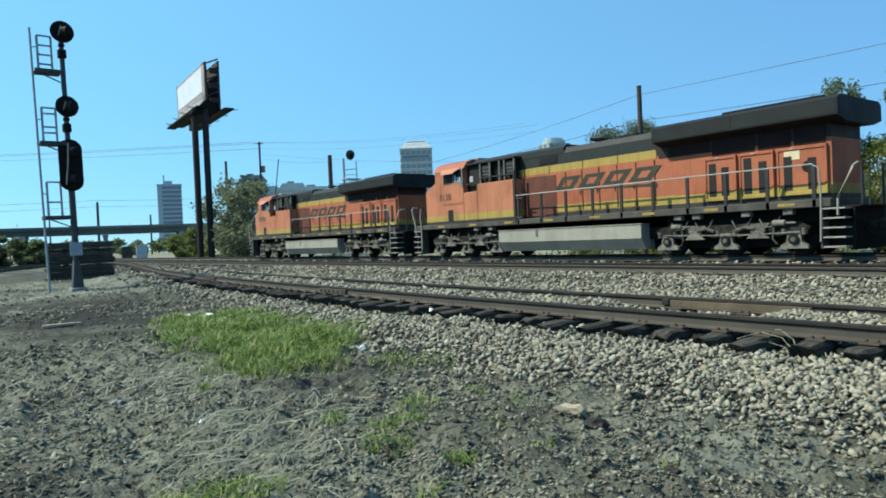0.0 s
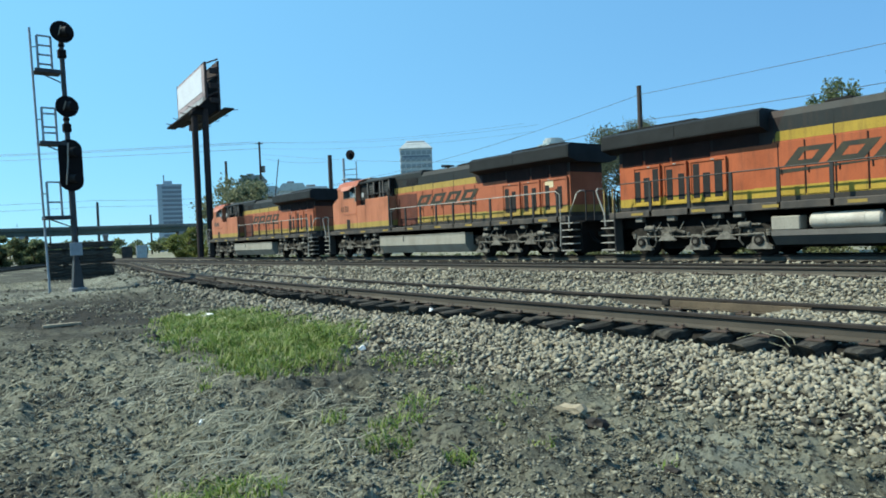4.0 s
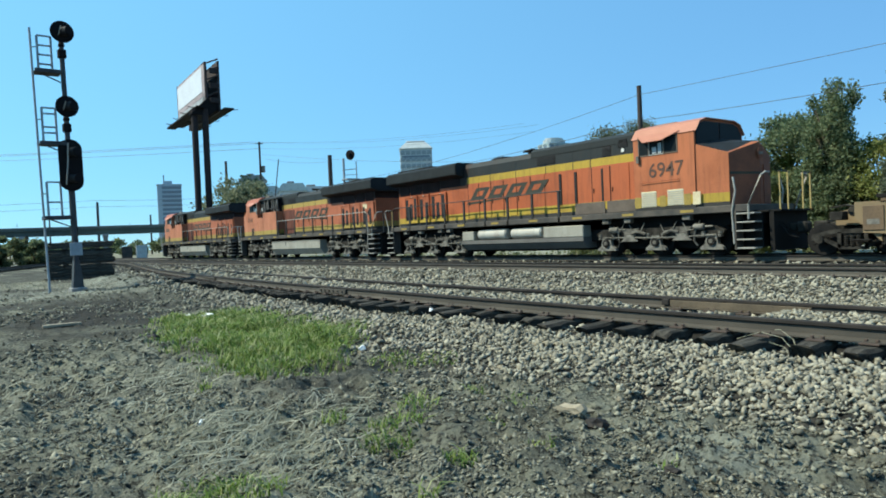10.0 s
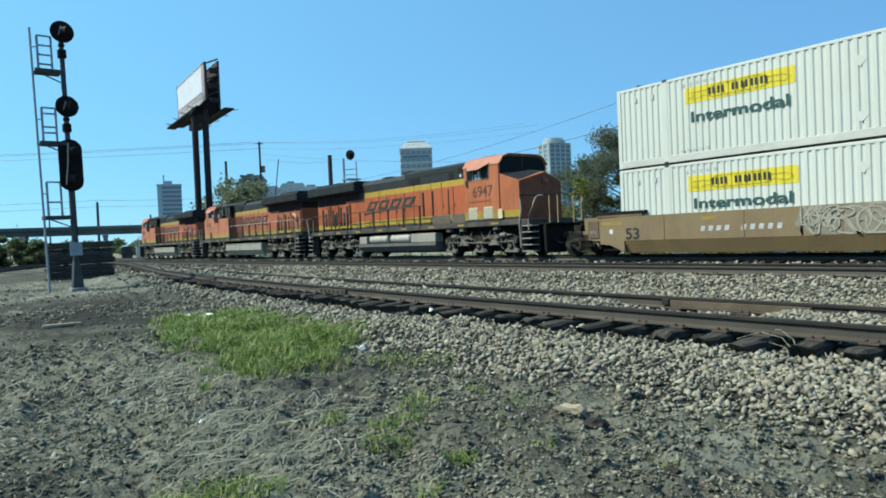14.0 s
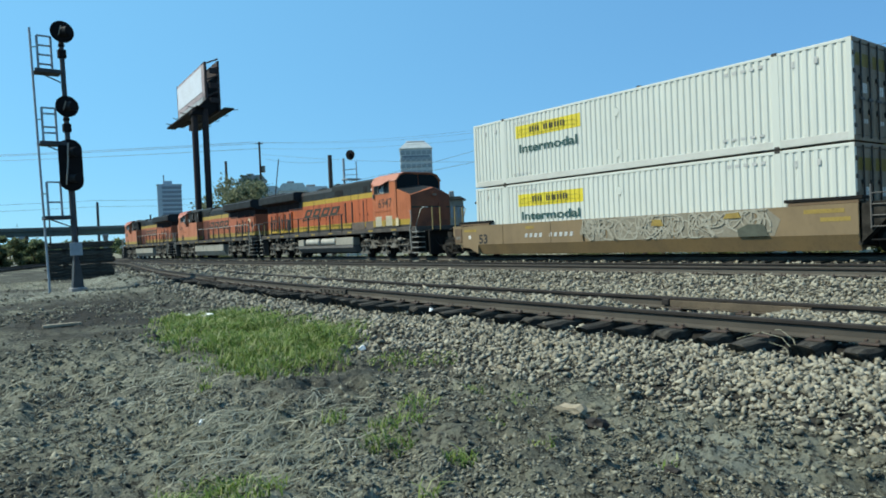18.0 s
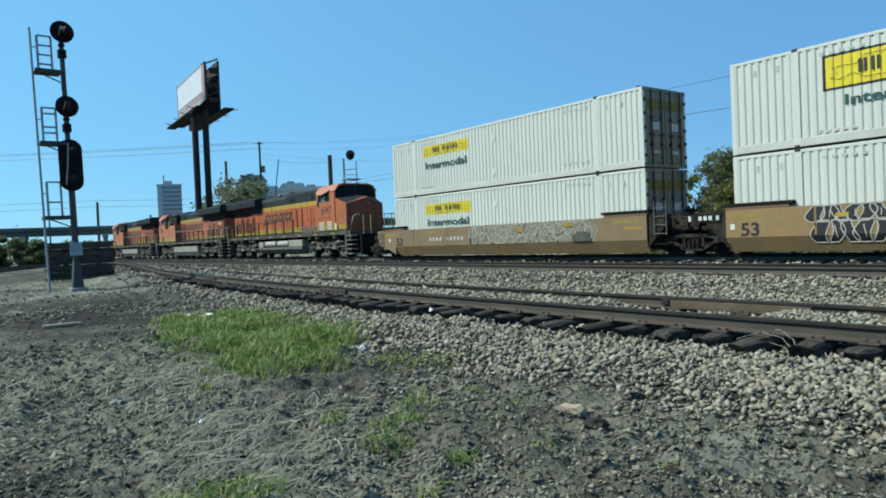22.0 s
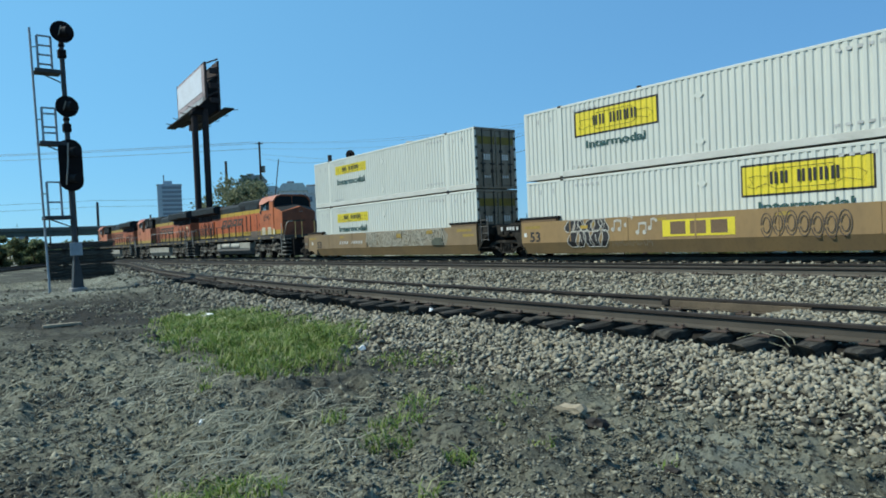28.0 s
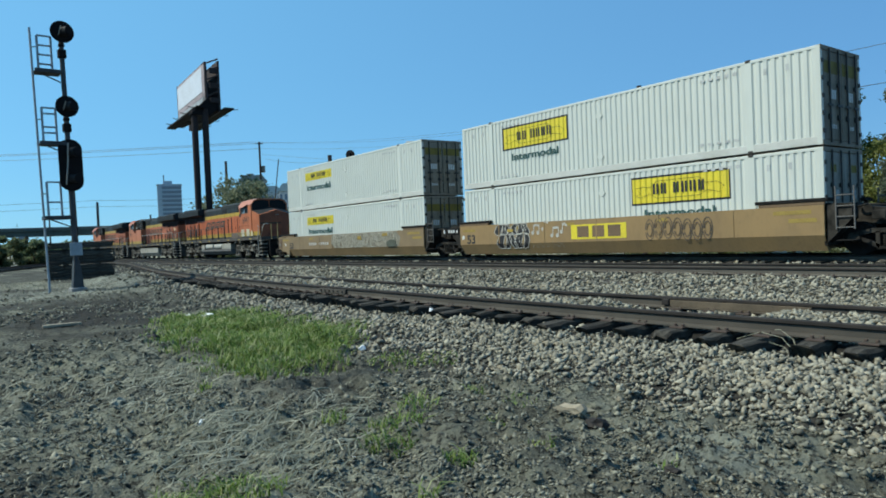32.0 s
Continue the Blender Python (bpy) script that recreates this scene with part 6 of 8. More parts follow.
def build_train():
    for label, front, sgn, num, paint, left, grey in (
            ("orange and dark green diesel locomotive leading the train", 86.8, 1, "-", LIVERY_A, True, False),
            ("orange and dark green diesel locomotive with pale fuel tank", 64.4, 1, "8138", LIVERY_A, True, False),
            ("weathered orange diesel locomotive running cab backwards before the containers", 19.65, -1, "6947", LIVERY_B, False, True)):
        TRAIN.append(locomotive(label, front, sgn, num, paint, left, grey))
    W1 = well_car("ochre articulated well car unit covered in grey graffiti", -0.12, 17.1, True, False, "wellbrown")
    W2 = well_car("ochre articulated well car unit with yellow panel and graffiti", -19.5, -3.1, False, True, "well")
    TRAIN.extend([(W1, 0.0), (W2, 0.0)])
    # graffiti and panels on the wells
    g = Mesh()
    g.prism([(0.0 + 2.2, 0.62), (9.3, 0.62), (9.8, 0.9), (9.6, 1.44), (2.4, 1.44), (2.0, 1.1)], "x", -1.507, -1.5)
    part("graffiti_fill", g, M["graf"], W1, "dull grey sprayed field")
    g = Mesh()
    scribble(g, -1.508, 2.3, 9.6, 0.64, 1.42, 44, 0.026, 3)
    each("spray_line", g, M["grafline"], W1, "looping pale sprayed lines")
    bars = Mesh()
    for k in range(10):
        if k != 4:
            bars.prism([(12.84 - k * 0.28 - 0.15, 0.84), (12.84 - k * 0.28, 0.84), (12.80 - k * 0.28, 1.01), (12.80 - k * 0.28 - 0.15, 1.01)], "x", -1.507, -1.5)
    each("reporting_bar", bars, M["faint"], W1, "plain white bar")
    part("graffiti_blob", Mesh().prism([(2.35, 0.62), (3.3, 0.62), (3.35, 0.85), (3.0, 1.0), (2.5, 0.98)], "x", -1.546, -1.508), M["grafteal"], W1, "dull teal sprayed patch")
    each("graffiti_patch", Mesh().prism([(6.0, 1.05), (6.5, 1.08), (6.45, 1.3), (6.1, 1.28)], "x", -1.546, -1.508).prism([(3.2, 1.2), (3.8, 1.2), (3.7, 1.36), (3.3, 1.38)], "x", -1.546, -1.508), M["panelyellow"], W1, "dull yellow sprayed patch")
    p = part("panel", Mesh().box(-1.508, -1.5, -12.68, -10.04, 0.70, 1.26), M["jyellow"], W2, "yellow panel with plain dark shapes")
    bl = Mesh()
    for a in (-10.35, -11.1, -11.85):
        bl.box(-1.512, -1.508, a - 0.58, a, 0.77, 1.20)
    each("panel_block", bl, M["welldark"], p, "plain dark brown block")
    lobes, rims, inner = Mesh(), Mesh(), Mesh()
    rngg = random.Random(8)
    for row, (zlo, zhi, ys, wd) in enumerate(((0.98, 1.44, (-5.85, -6.2, -6.48, -6.86, -7.18, -7.5), 0.36), (0.40, 1.02, (-5.98, -6.38, -6.74, -7.12, -7.5), 0.37))):
        for k, yc in enumerate(ys):
            lift, slim = rngg.uniform(-0.07, 0.07), rngg.uniform(0.75, 1.25)
            edge = []
            for i in range(9):
                t = i / 8
                half = wd * 0.5 * slim * (0.35 + 0.65 * math.sin(math.pi * (0.12 + 0.76 * t)) ** 0.6)
                z = zlo + (zhi - zlo) * t + lift * math.sin(math.pi * t)
                edge.append((yc + 0.09 * math.sin(4.2 * t + 2.1 * k), half, z))
            out = 0.004 + 0.002 * row + 0.0007 * k
            vs = [(-side_x(z) - o, y + q * h, z) for o in (out, 0.0) for y, h, z in edge for q in (-1, 1)]
            n = len(edge)
            fs = [(2 * i, 2 * i + 1, 2 * i + 3, 2 * i + 2) for i in range(n - 1)] + [(2 * n + 2 * i, 2 * n + 2 * i + 2, 2 * n + 2 * i + 3, 2 * n + 2 * i + 1) for i in range(n - 1)]
            fs += [(2 * i + q, 2 * i + 2 + q, 2 * n + 2 * i + 2 + q, 2 * n + 2 * i + q) for i in range(n - 1) for q in (0, 1)] + [(0, 1, 2 * n + 1, 2 * n), (2 * n - 2, 2 * n - 1, 4 * n - 1, 4 * n - 2)]
            lobes.add(vs, fs)
            ring = [(y - h, z) for y, h, z in edge] + [(y + h, z) for y, h, z in reversed(edge)]
            flat_line(rims, [(-side_x(z) - out - 0.001, y, z) for y, z in ring + ring[:1]], 0.017)
            if k % 2:
                flat_line(inner, [(-side_x(z) - out - 0.002, yc + 0.03 * math.sin(z * 9), z) for z in np.linspace(zlo + 0.12, zhi - 0.14, 5)], 0.014)
    each("graffiti_block", lobes, M["ink"], W2, "black sprayed block")
    each("graffiti_outline", rims, M["grafwhite"], W2, "white sprayed outline")
    each("graffiti_outline", inner, M["grafwhite"], W2, "white sprayed outline")
    part("yellow_tag", Mesh().box(-1.517, -1.512, -6.72, -6.38, 1.10, 1.22), M["yellow"], W2, "small yellow tag over the graffiti")
    # white sprayed notes: round heads on stems
    g = Mesh()
    for y, z, pair in ((-7.92, 1.02, True), (-8.50, 1.16, False), (-9.0, 0.88, True), (-9.52, 1.02, False)):
        for q in ((0.0, 0.30) if pair else (0.0,)):
            g.disc((-1.503, y - q, z), (1, 0, 0), 0.082, 0.003, 14)
            flat_line(g, [(-1.503, y - q - 0.06, z), (-1.503, y - q - 0.07, z + 0.16), (-1.503, y - q - 0.07, z + 0.30)], 0.022)
        flat_line(g, [(-1.507, y - 0.06, z + 0.29), (-1.507, y - 0.2, z + 0.32), (-1.507, y - (0.39 if pair else 0.30), z + (0.30 if pair else 0.22))], 0.045)
    each("spray_line", g, M["grafwhite"], W2, "white sprayed note shapes")
    g = Mesh()
    for k in range(6):
        y = -7.85 - k * 0.30
        flat_line(g, [(-side_x(z) - 0.002, y - dy, z) for dy, z in ((0.0, 0.40), (0.02, 0.62), (0.12, 0.46 + 0.05 * (k % 2)), (0.20, 0.62), (0.22, 0.40))], 0.010)
    each("spray_line", g, M["grafline"], W2, "thin pale sprayed strokes")
    g = Mesh()
    for k in range(7):
        y = -13.5 - k * 0.37
        for r in (0.14, 0.09):
            flat_line(g, [(-1.507 - 0.0009 * k - 0.008 * (r < 0.1), y - 0.18 + 1.25 * r * math.cos(a * 0.5), 0.95 + 2.6 * r * math.sin(a * 0.5) + 0.05 * math.sin(k)) for a in range(13)], 0.014)
    each("spray_line", g, M["grafdark"], W2, "dark sprayed balloon loops")
    boxes = [
        ("white corrugated intermodal container stacked on top", 0.0, 3.19, [(9.73, 13.35, 5.08, 5.60, False, 11.54, 4.60, 0.35, 3.24)], True),
        ("white corrugated intermodal container in the well", 0.0, 0.29, [(9.73, 13.35, 2.16, 2.68, False, 11.54, 1.74, 0.34, 3.24)], True),
        ("white corrugated intermodal container with framed yellow placard", -19.45, 3.17, [(-9.82, -6.13, 4.72, 5.58, True, -7.99, 4.31, 0.29, 2.72)], True),
        ("white corrugated intermodal container low in the well", -19.45, 0.27, [(-16.55, -12.86, 1.90, 2.76, True, -14.7, 1.50, 0.29, 2.72)], False)]
    for lab, u0, z0, signs, stained in boxes:
        TRAIN.append((container(lab, u0, z0, signs, stained), 0.0))


build_train()


# ---- signal mast beside the siding ----
def signal_mast():
    S = thing("railway_signal", "black three-head searchlight signal on a galvanised mast with ladder", "signal", at=Matrix.Translation((4.71, 29.53, -0.45)))
    turn = Matrix.Rotation(radians(4), 4, "Z")
    P = lambda name, mb, m, parent=S, lab="", smooth=False: part(name, mb, m, parent, lab, smooth)
    P("foundation", Mesh().box(-0.28, 0.28, -0.28, 0.28, -0.3, 0.12, 0.04), M["concrete"])
    P("base", Mesh().prism([(-0.20, 0.1), (0.20, 0.1), (0.09, 1.15), (-0.09, 1.15)], "y", -0.16, 0.16), M["galv"], S, "flared cast base")
    mast = Mesh().tube([(0, 0, 1.1), (0, 0, 9.55)], 0.105, 14, 0.085)
    P("mast", mast, M["galv"], S, "galvanised tubular mast", True)
    P("number_plate", Mesh().box(-0.22, 0.22, -0.15, -0.12, 1.35, 1.85, 0.01), M["rod"], S, "blank grey plate")
    for z, r in ((9.85, 0.40), (7.03, 0.39)):
        H = P("target", Mesh().disc((0, -0.22, z), (0, 1, 0), r, 0.02, 32, 0.01), M["sigblack"], S, "round black signal target", True)
        hood = Mesh()
        hood.tube([(0, -0.24, z), (0.14, -0.66, z - 0.03)], 0.17, 18)
        P("lens", Mesh().disc((0.145, -0.672, z - 0.03), (0.14, -0.42, 0), 0.165, 0.008, 18), M["sigblack"], H, "dark lens opening", True)
        P("hood", hood, M["hoodpaint"], H, "black lamp hood", True)
        # added pale strip: the sun's streak on the hood as a solid bar
        P("hood_edge", Mesh().tube([(-0.15, -0.36, z - 0.15), (-0.10, -0.56, z + 0.15)], 0.022, 6), M["railgrey"], H, "pale strip standing for the sun glint on the hood", True)
        P("lamp_case", Mesh().disc((0, -0.05, z), (0, 1, 0), 0.24, 0.18, 20, 0.04), M["sigblack"], H, "", True)
        P("rim", Mesh().tube([(r * math.cos(a * math.tau / 24), -0.245, z + r * math.sin(a * math.tau / 24)) for a in range(25)], 0.018, 5), M["sigblack"], H, "", True)
        P("clamp", Mesh().box(-0.14, 0.14, -0.12, 0.12, z - 0.95, z - 0.62, 0.03).box(-0.10, 0.10, -0.10, 0.10, z - 0.52, z - 0.40, 0.02), M["sigblack"], S, "black mast clamp")
    # the lowest head: a long board with rounded ends
    zc, half, r = 4.80, 0.62, 0.41
    out = [(r * math.cos(a * math.pi / 10), zc + half + r * math.sin(a * math.pi / 10) * 0.9) for a in range(11)] + [(-r * math.cos(a * math.pi / 10), zc - half - r * math.sin(a * math.pi / 10) * 0.9) for a in range(11)]
    B = P("target", Mesh().prism(out, "y", -0.25, -0.20), M["sigblack"], S, "long black signal board with rounded ends")
    for z in (zc + 0.5, zc - 0.5):
        P("hood", Mesh().tube([(0, -0.25, z), (0.14, -0.66, z - 0.03)], 0.17, 18), M["hoodpaint"], B, "", True)
        P("lens", Mesh().disc((0.145, -0.672, z - 0.03), (0.14, -0.42, 0), 0.165, 0.008, 18), M["sigblack"], B, "dark lens opening", True)
    # long pale strip added for the sunlit streak down both hoods
    P("hood_edge", Mesh().tube([(-0.22, -0.34, zc - 0.75), (-0.17, -0.52, zc), (-0.12, -0.52, zc + 0.8)], 0.026, 6), M["railgrey"], B, "pale strip standing for the sun glint on the hood", True)
    P("lamp_case", Mesh().box(-0.26, 0.26, -0.2, 0.18, zc - 0.85, zc + 0.85, 0.06), M["sigblack"], B)
    # ladder with cages and platforms on the far-left side
    lx = -1.02
    P("ladder_pole", Mesh().tube([(lx + 0.08, 0.12, 0.0), (lx, 0.1, 9.95)], 0.042, 8), M["rod"], S, "tall galvanised ladder rail", True)
    for z in (8.25, 5.55, 2.75):
        plat = P("platform", Mesh().box(-1.0, -0.10, -0.28, 0.32, z, z + 0.05, 0.01).box(-1.0, -0.1, -0.28, -0.24, z + 0.05, z + 0.14, 0.005).box(-1.0, -0.1, 0.28, 0.32, z + 0.05, z + 0.14, 0.005), M["galv"], S, "grated service platform")
        P("brace", Mesh().tube([(-0.75, 0, z), (-0.1, 0, z - 0.28)], 0.025, 6), M["galv"], plat, "", True)
        cage = Mesh()
        for x in (-0.82, -0.36):
            cage.tube([(x, 0.0, z + 0.05), (x, 0.0, z + 1.42)], 0.042, 6)
        for h in {8.25: (0.36, 0.71, 1.06, 1.42), 5.55: (0.48, 0.70, 1.20, 1.42), 2.75: (0.66, 1.42)}[z]:
            cage.tube([(-0.82, 0, z + h), (-0.36, 0, z + h)], 0.036, 6)
        cage.tube([(lx + 0.02, 0.1, z + 0.98), (-0.82, 0, z + 0.98)], 0.024, 5)
        P("cage", cage, M["rod"], plat, "short guard ladder on the platform", True)
    P("conduit", Mesh().tube([(0.12, 0.05, 0.2), (0.12, 0.05, 4.2)], 0.025, 6), M["sigblack"], S, "", True)
    S.matrix_basis = S.matrix_basis @ Matrix.Rotation(radians(-0.88), 4, "Y") @ turn
    return S


signal_mast()


def far_signal():
    S = thing("railway_signal", "small distant signal on a bracket mast with a railing", "signal", at=Matrix.Translation((29.0, 50.6, -0.9)))
    P = lambda name, mb, m, lab="": part(name, mb, m, S, lab, True)
    P("mast", Mesh().tube([(-0.42, 0.30, 0), (-0.42, 0.30, 8.9)], 0.10, 8), M["rod"])
    P("ladder_pole", Mesh().tube([(0.42, -0.35, 0), (0.42, -0.35, 8.6)], 0.05, 6), M["rod"])
    P("platform", Mesh().box(-0.6, 0.7, -0.6, 0.45, 7.05, 7.15, 0.01), M["rod"])
    P("railing", Mesh().tube([(-0.5, 0.4, 7.9), (0.5, -0.4, 8.0)], 0.035, 6).tube([(-0.5, 0.4, 7.5), (0.5, -0.4, 7.5)], 0.03, 6), M["rod"])
    a = Vector((-0.86, -0.5, 0)).normalized()
    P("target", Mesh().disc((0.06, -0.05, 9.18), a, 0.42, 0.03, 20, 0.01), M["sigblack"], "round black target")
    P("hood", Mesh().disc((-0.16, -0.17, 9.18), a, 0.17, 0.2, 14), M["sigblack"])


far_signal()


# ---- billboard ----
def billboard():
    B = thing("billboard", "tall double-post billboard with a bleached poster", "billboard", at=Matrix.Translation((26.2, 79.8, -0.9)))
    P = lambda name, mb, m, parent=B, lab="", smooth=False: part(name, mb, m, parent, lab, smooth)
    for dx, dy in ((-0.55, 0.20), (0.56, -0.18)):
        P("post", Mesh().tube([(dx, dy, 0), (dx, dy, 17.9)], 0.36, 16), M["steelbrown"], B, "thick rusty brown steel post", True)
    # the near face runs from near right to far left; the rear face closes a narrow wedge
    n0, n1 = Vector((1.06, 0.0, 0)), Vector((2.14, 14.55, 0))
    r1 = Vector((2.34, -0.55, 0))
    zb, zt = 18.3, 23.5

    def slab(name, a, b, z0, z1, thick, m, parent, lab="", shift=0.0):
        d = (b - a).normalized()
        q = Vector((d.y, -d.x, 0))
        if q.x > 0:
            q = -q
        a, b = a + q * shift, b + q * shift
        vs = [(*(p + q * o).xy, z) for z in (z0, z1) for p in (a, b) for o in (0, thick)]
        return P(name, Mesh().add(vs, [(0, 1, 3, 2), (4, 6, 7, 5), (0, 4, 5, 1), (2, 3, 7, 6), (0, 2, 6, 4), (1, 5, 7, 3)]), m, parent, lab)
    F = slab("face_panel", n0, n1, zb, zt, 0.25, M["board"], B, "dark billboard panel")
    lerp = lambda t: n0.lerp(n1, t)
    slab("poster", lerp(0.10), lerp(0.97), zb + 1.95, zt - 0.30, 0.03, M["bface"], F, "bleached white poster", 0.25)
    slab("poster_band", lerp(0.03), lerp(0.97), zb + 1.35, zb + 1.85, 0.03, M["bred"], F, "faded pinkish band", 0.25)
    slab("poster_band", lerp(0.02), lerp(0.97), zb + 0.45, zb + 1.3, 0.03, M["bapron"], F, "pale apron strip", 0.25)
    slab("poster_band", lerp(0.02), lerp(0.095), zb + 0.3, zt - 0.2, 0.03, M["bred"], F, "faded red edge", 0.25)
    slab("poster_band", lerp(0.10), lerp(0.97), zt - 0.27, zt - 0.05, 0.03, M["bred"], F, "faded red band", 0.25)
    slab("rear_panel", r1, n1 + Vector((1.3, 0, 0)), zb - 0.6, zt + 0.1, 0.2, M["board"], B, "dark rear panel")
    for k in range(6):
        z = zb + 0.3 + k * 0.95
        P("brace", Mesh().tube([(n0.x, n0.y, z), (r1.x - 0.1, r1.y, z + 0.5)], 0.09, 6), M["board"], B, "steel cross brace")
    for k in range(3):
        P("brace", Mesh().box(n0.x + 0.1, r1.x - 0.1, -0.55, -0.4, zb + 0.4 + 1.7 * k, zb + 1.0 + 1.7 * k), M["steelbrown"], B)
    P("support_beam", Mesh().prism([(-1.15, 17.2), (1.1, 17.2), (2.3, 18.3), (2.3, 19.2), (0.9, 19.2)], "y", -0.35, 0.6).box(1.25, 2.2, -0.3, 13.6, 17.9, 18.35, 0.05), M["sigblack"], B, "dark support beams")
    # catwalks on both sides
    d = (n1 - n0).normalized()
    q = Vector((-abs(d.y), d.x, 0)).normalized()
    for side, o in ((q, 0.5), (-q, 1.6)):
        c = Mesh()
        a, b = n0 + side * o - d * 0.9, n1 + side * o + d * 0.8
        vs = [(*(p + side * w).xy, z) for z in (17.95, 18.15) for p in (a, b) for w in (0, 1.1)]
        c.add(vs, [(0, 1, 3, 2), (4, 6, 7, 5), (0, 4, 5, 1), (2, 3, 7, 6), (0, 2, 6, 4), (1, 5, 7, 3)])
        K = P("catwalk", c, M["sigblack"], B, "catwalk under the panels")
        for t in (0.05, 0.3, 0.55, 0.8):
            p = a.lerp(b, t) + side * 1.0
            P("lamp_arm", Mesh().tube([(p.x, p.y, 18.1), (p.x + side.x * 0.5, p.y + side.y * 0.5, 18.06), (p.x + side.x * 0.8, p.y + side.y * 0.8, 18.16)], 0.05, 5), M["board"], K, "", True)


billboard()


# ---- overpass ----
def overpass():
    O = thing("overpass", "long concrete highway overpass with girders and piers", "overpass", kind="structure")
    P = lambda name, mb, m, lab="": part(name, mb, m, O, lab)
    ux = Vector((0.981, -0.187, 0))
    mid = Vector((36, 226, 0))
    m = Matrix.Translation(mid) @ Matrix.Rotation(math.atan2(ux.y, ux.x), 4, "Z")
    P("deck", Mesh().box(-140, 120, -6, 6, 7.45, 7.85, 0.05, m), M["girder"], "grey concrete deck")
    P("parapet", Mesh().box(-140, 120, -6.1, -5.8, 7.85, 8.55, 0.05, m), M["deck"], "sooty concrete parapet")
    P("parapet", Mesh().box(-140, 120, 5.8, 6.1, 7.85, 8.55, 0.05, m), M["deck"], "sooty concrete parapet")
    for k in range(4):
        P("girder", Mesh().box(-140, 120, -5.4 + k * 3.4, -4.9 + k * 3.4, 6.2, 7.45, 0.05, m), M["girder"], "dark steel girder")
    for k in range(-6, 6):
        x = k * 21 + 8
        P("pier_cap", Mesh().box(x - 0.8, x + 0.8, -5.8, 5.8, 5.3, 6.2, 0.1, m), M["concrete"])
        for dy in (-4, 0, 4):
            P("pier", Mesh().box(x - 0.6, x + 0.6, dy - 0.6, dy + 0.6, -1.2, 5.3, 0.08, m), M["concrete"], "square concrete pier")
    for k in range(-9, 9):
        P("lamp_post", Mesh().tube([tuple(m @ Vector((k * 15, 5.6, 7.9))), tuple(m @ Vector((k * 15, 5.6, 8.9 + (k % 3) * 0.7)))], 0.07, 5), M["galv"])


overpass()


# ---- far buildings ----
def tower(name, label, centre, az, w, d, z1, floors, wall, glass, cols, extra=None, z0=-1.0, first=0.15, banded=False):
    """A tower block: floor slabs proud of rows of separate window panes."""
    T = thing(name, label, "building", "distant buildings", at=Matrix.Translation((*centre, 0)) @ Matrix.Rotation(radians(az), 4, "Z"))
    part("wall", Mesh().box(-w / 2, w / 2, -d / 2, d / 2, z0, z1, 0.2), M[wall], T)
    hgt = (z1 - z0) * (1 - first) / floors
    wide = 0.5 if banded else 0.42
    pane = Mesh().box(-w / cols * wide, w / cols * wide, -0.15, 0.05, -hgt * 0.3, hgt * 0.3).data("window", M[glass])
    pane2 = Mesh().box(-0.05, 0.15, -d / cols * 0.42, d / cols * 0.42, -hgt * 0.3, hgt * 0.3).data("window", M[glass])
    for f in range(floors):
        z = z0 + (z1 - z0) * first + (f + 0.45) * hgt
        for c in range(cols):
            if not (banded and c == 0):
                part("window", pane, None, T, at=Matrix.Translation((-w / 2 + (c + 0.5) * w / cols, -d / 2, z)))
            if not banded:
                part("window", pane2, None, T, at=Matrix.Translation((-w / 2 - 0.1, -d / 2 + (c + 0.5) * d / cols, z)))
    part("parapet", Mesh().box(-w / 2 - 0.3, w / 2 + 0.3, -d / 2 - 0.3, d / 2 + 0.3, z1, z1 + 0.8, 0.1), M[wall], T)
    if extra:
        extra(T)
    return T


def tower_top(T):
    part("plant_room", Mesh().box(-4, 2, -4, 4, 45, 49, 0.2), M["towerblue"], T)
    part("aerial", Mesh().tube([(-3.5, 0, 46), (-3.5, 0, 53.5)], 0.35, 6), M["galv"], T)


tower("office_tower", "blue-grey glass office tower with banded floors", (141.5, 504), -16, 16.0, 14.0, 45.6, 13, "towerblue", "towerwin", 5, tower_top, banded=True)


def crown_top(T):
    lo, hi, z0, z1 = (9.2, 8.0), (5.6, 4.6), 50.4, 54.0
    vs = [(sx * w, sy * d, z) for (w, d), z in ((lo, z0), (hi, z1)) for sx, sy in ((-1, -1), (1, -1), (1, 1), (-1, 1))]
    part("setback", Mesh().add(vs, [(3, 2, 1, 0), (4, 5, 6, 7), (0, 1, 5, 4), (1, 2, 6, 5), (2, 3, 7, 6), (3, 0, 4, 7)]), M["towerpale"], T, "sloping pale hat roof")
    part("plant_room", Mesh().box(-5.2, 5.2, -4.2, 4.2, 54.0, 55.0, 0.3), M["towerwhite"], T)
    part("window_band", Mesh().box(-7.6, 7.6, -7.62, -7.5, 44.5, 46.5, 0.05), M["towerwin"], T, "dark band of high windows")


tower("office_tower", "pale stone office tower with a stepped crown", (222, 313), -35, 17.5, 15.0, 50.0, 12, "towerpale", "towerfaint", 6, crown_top)


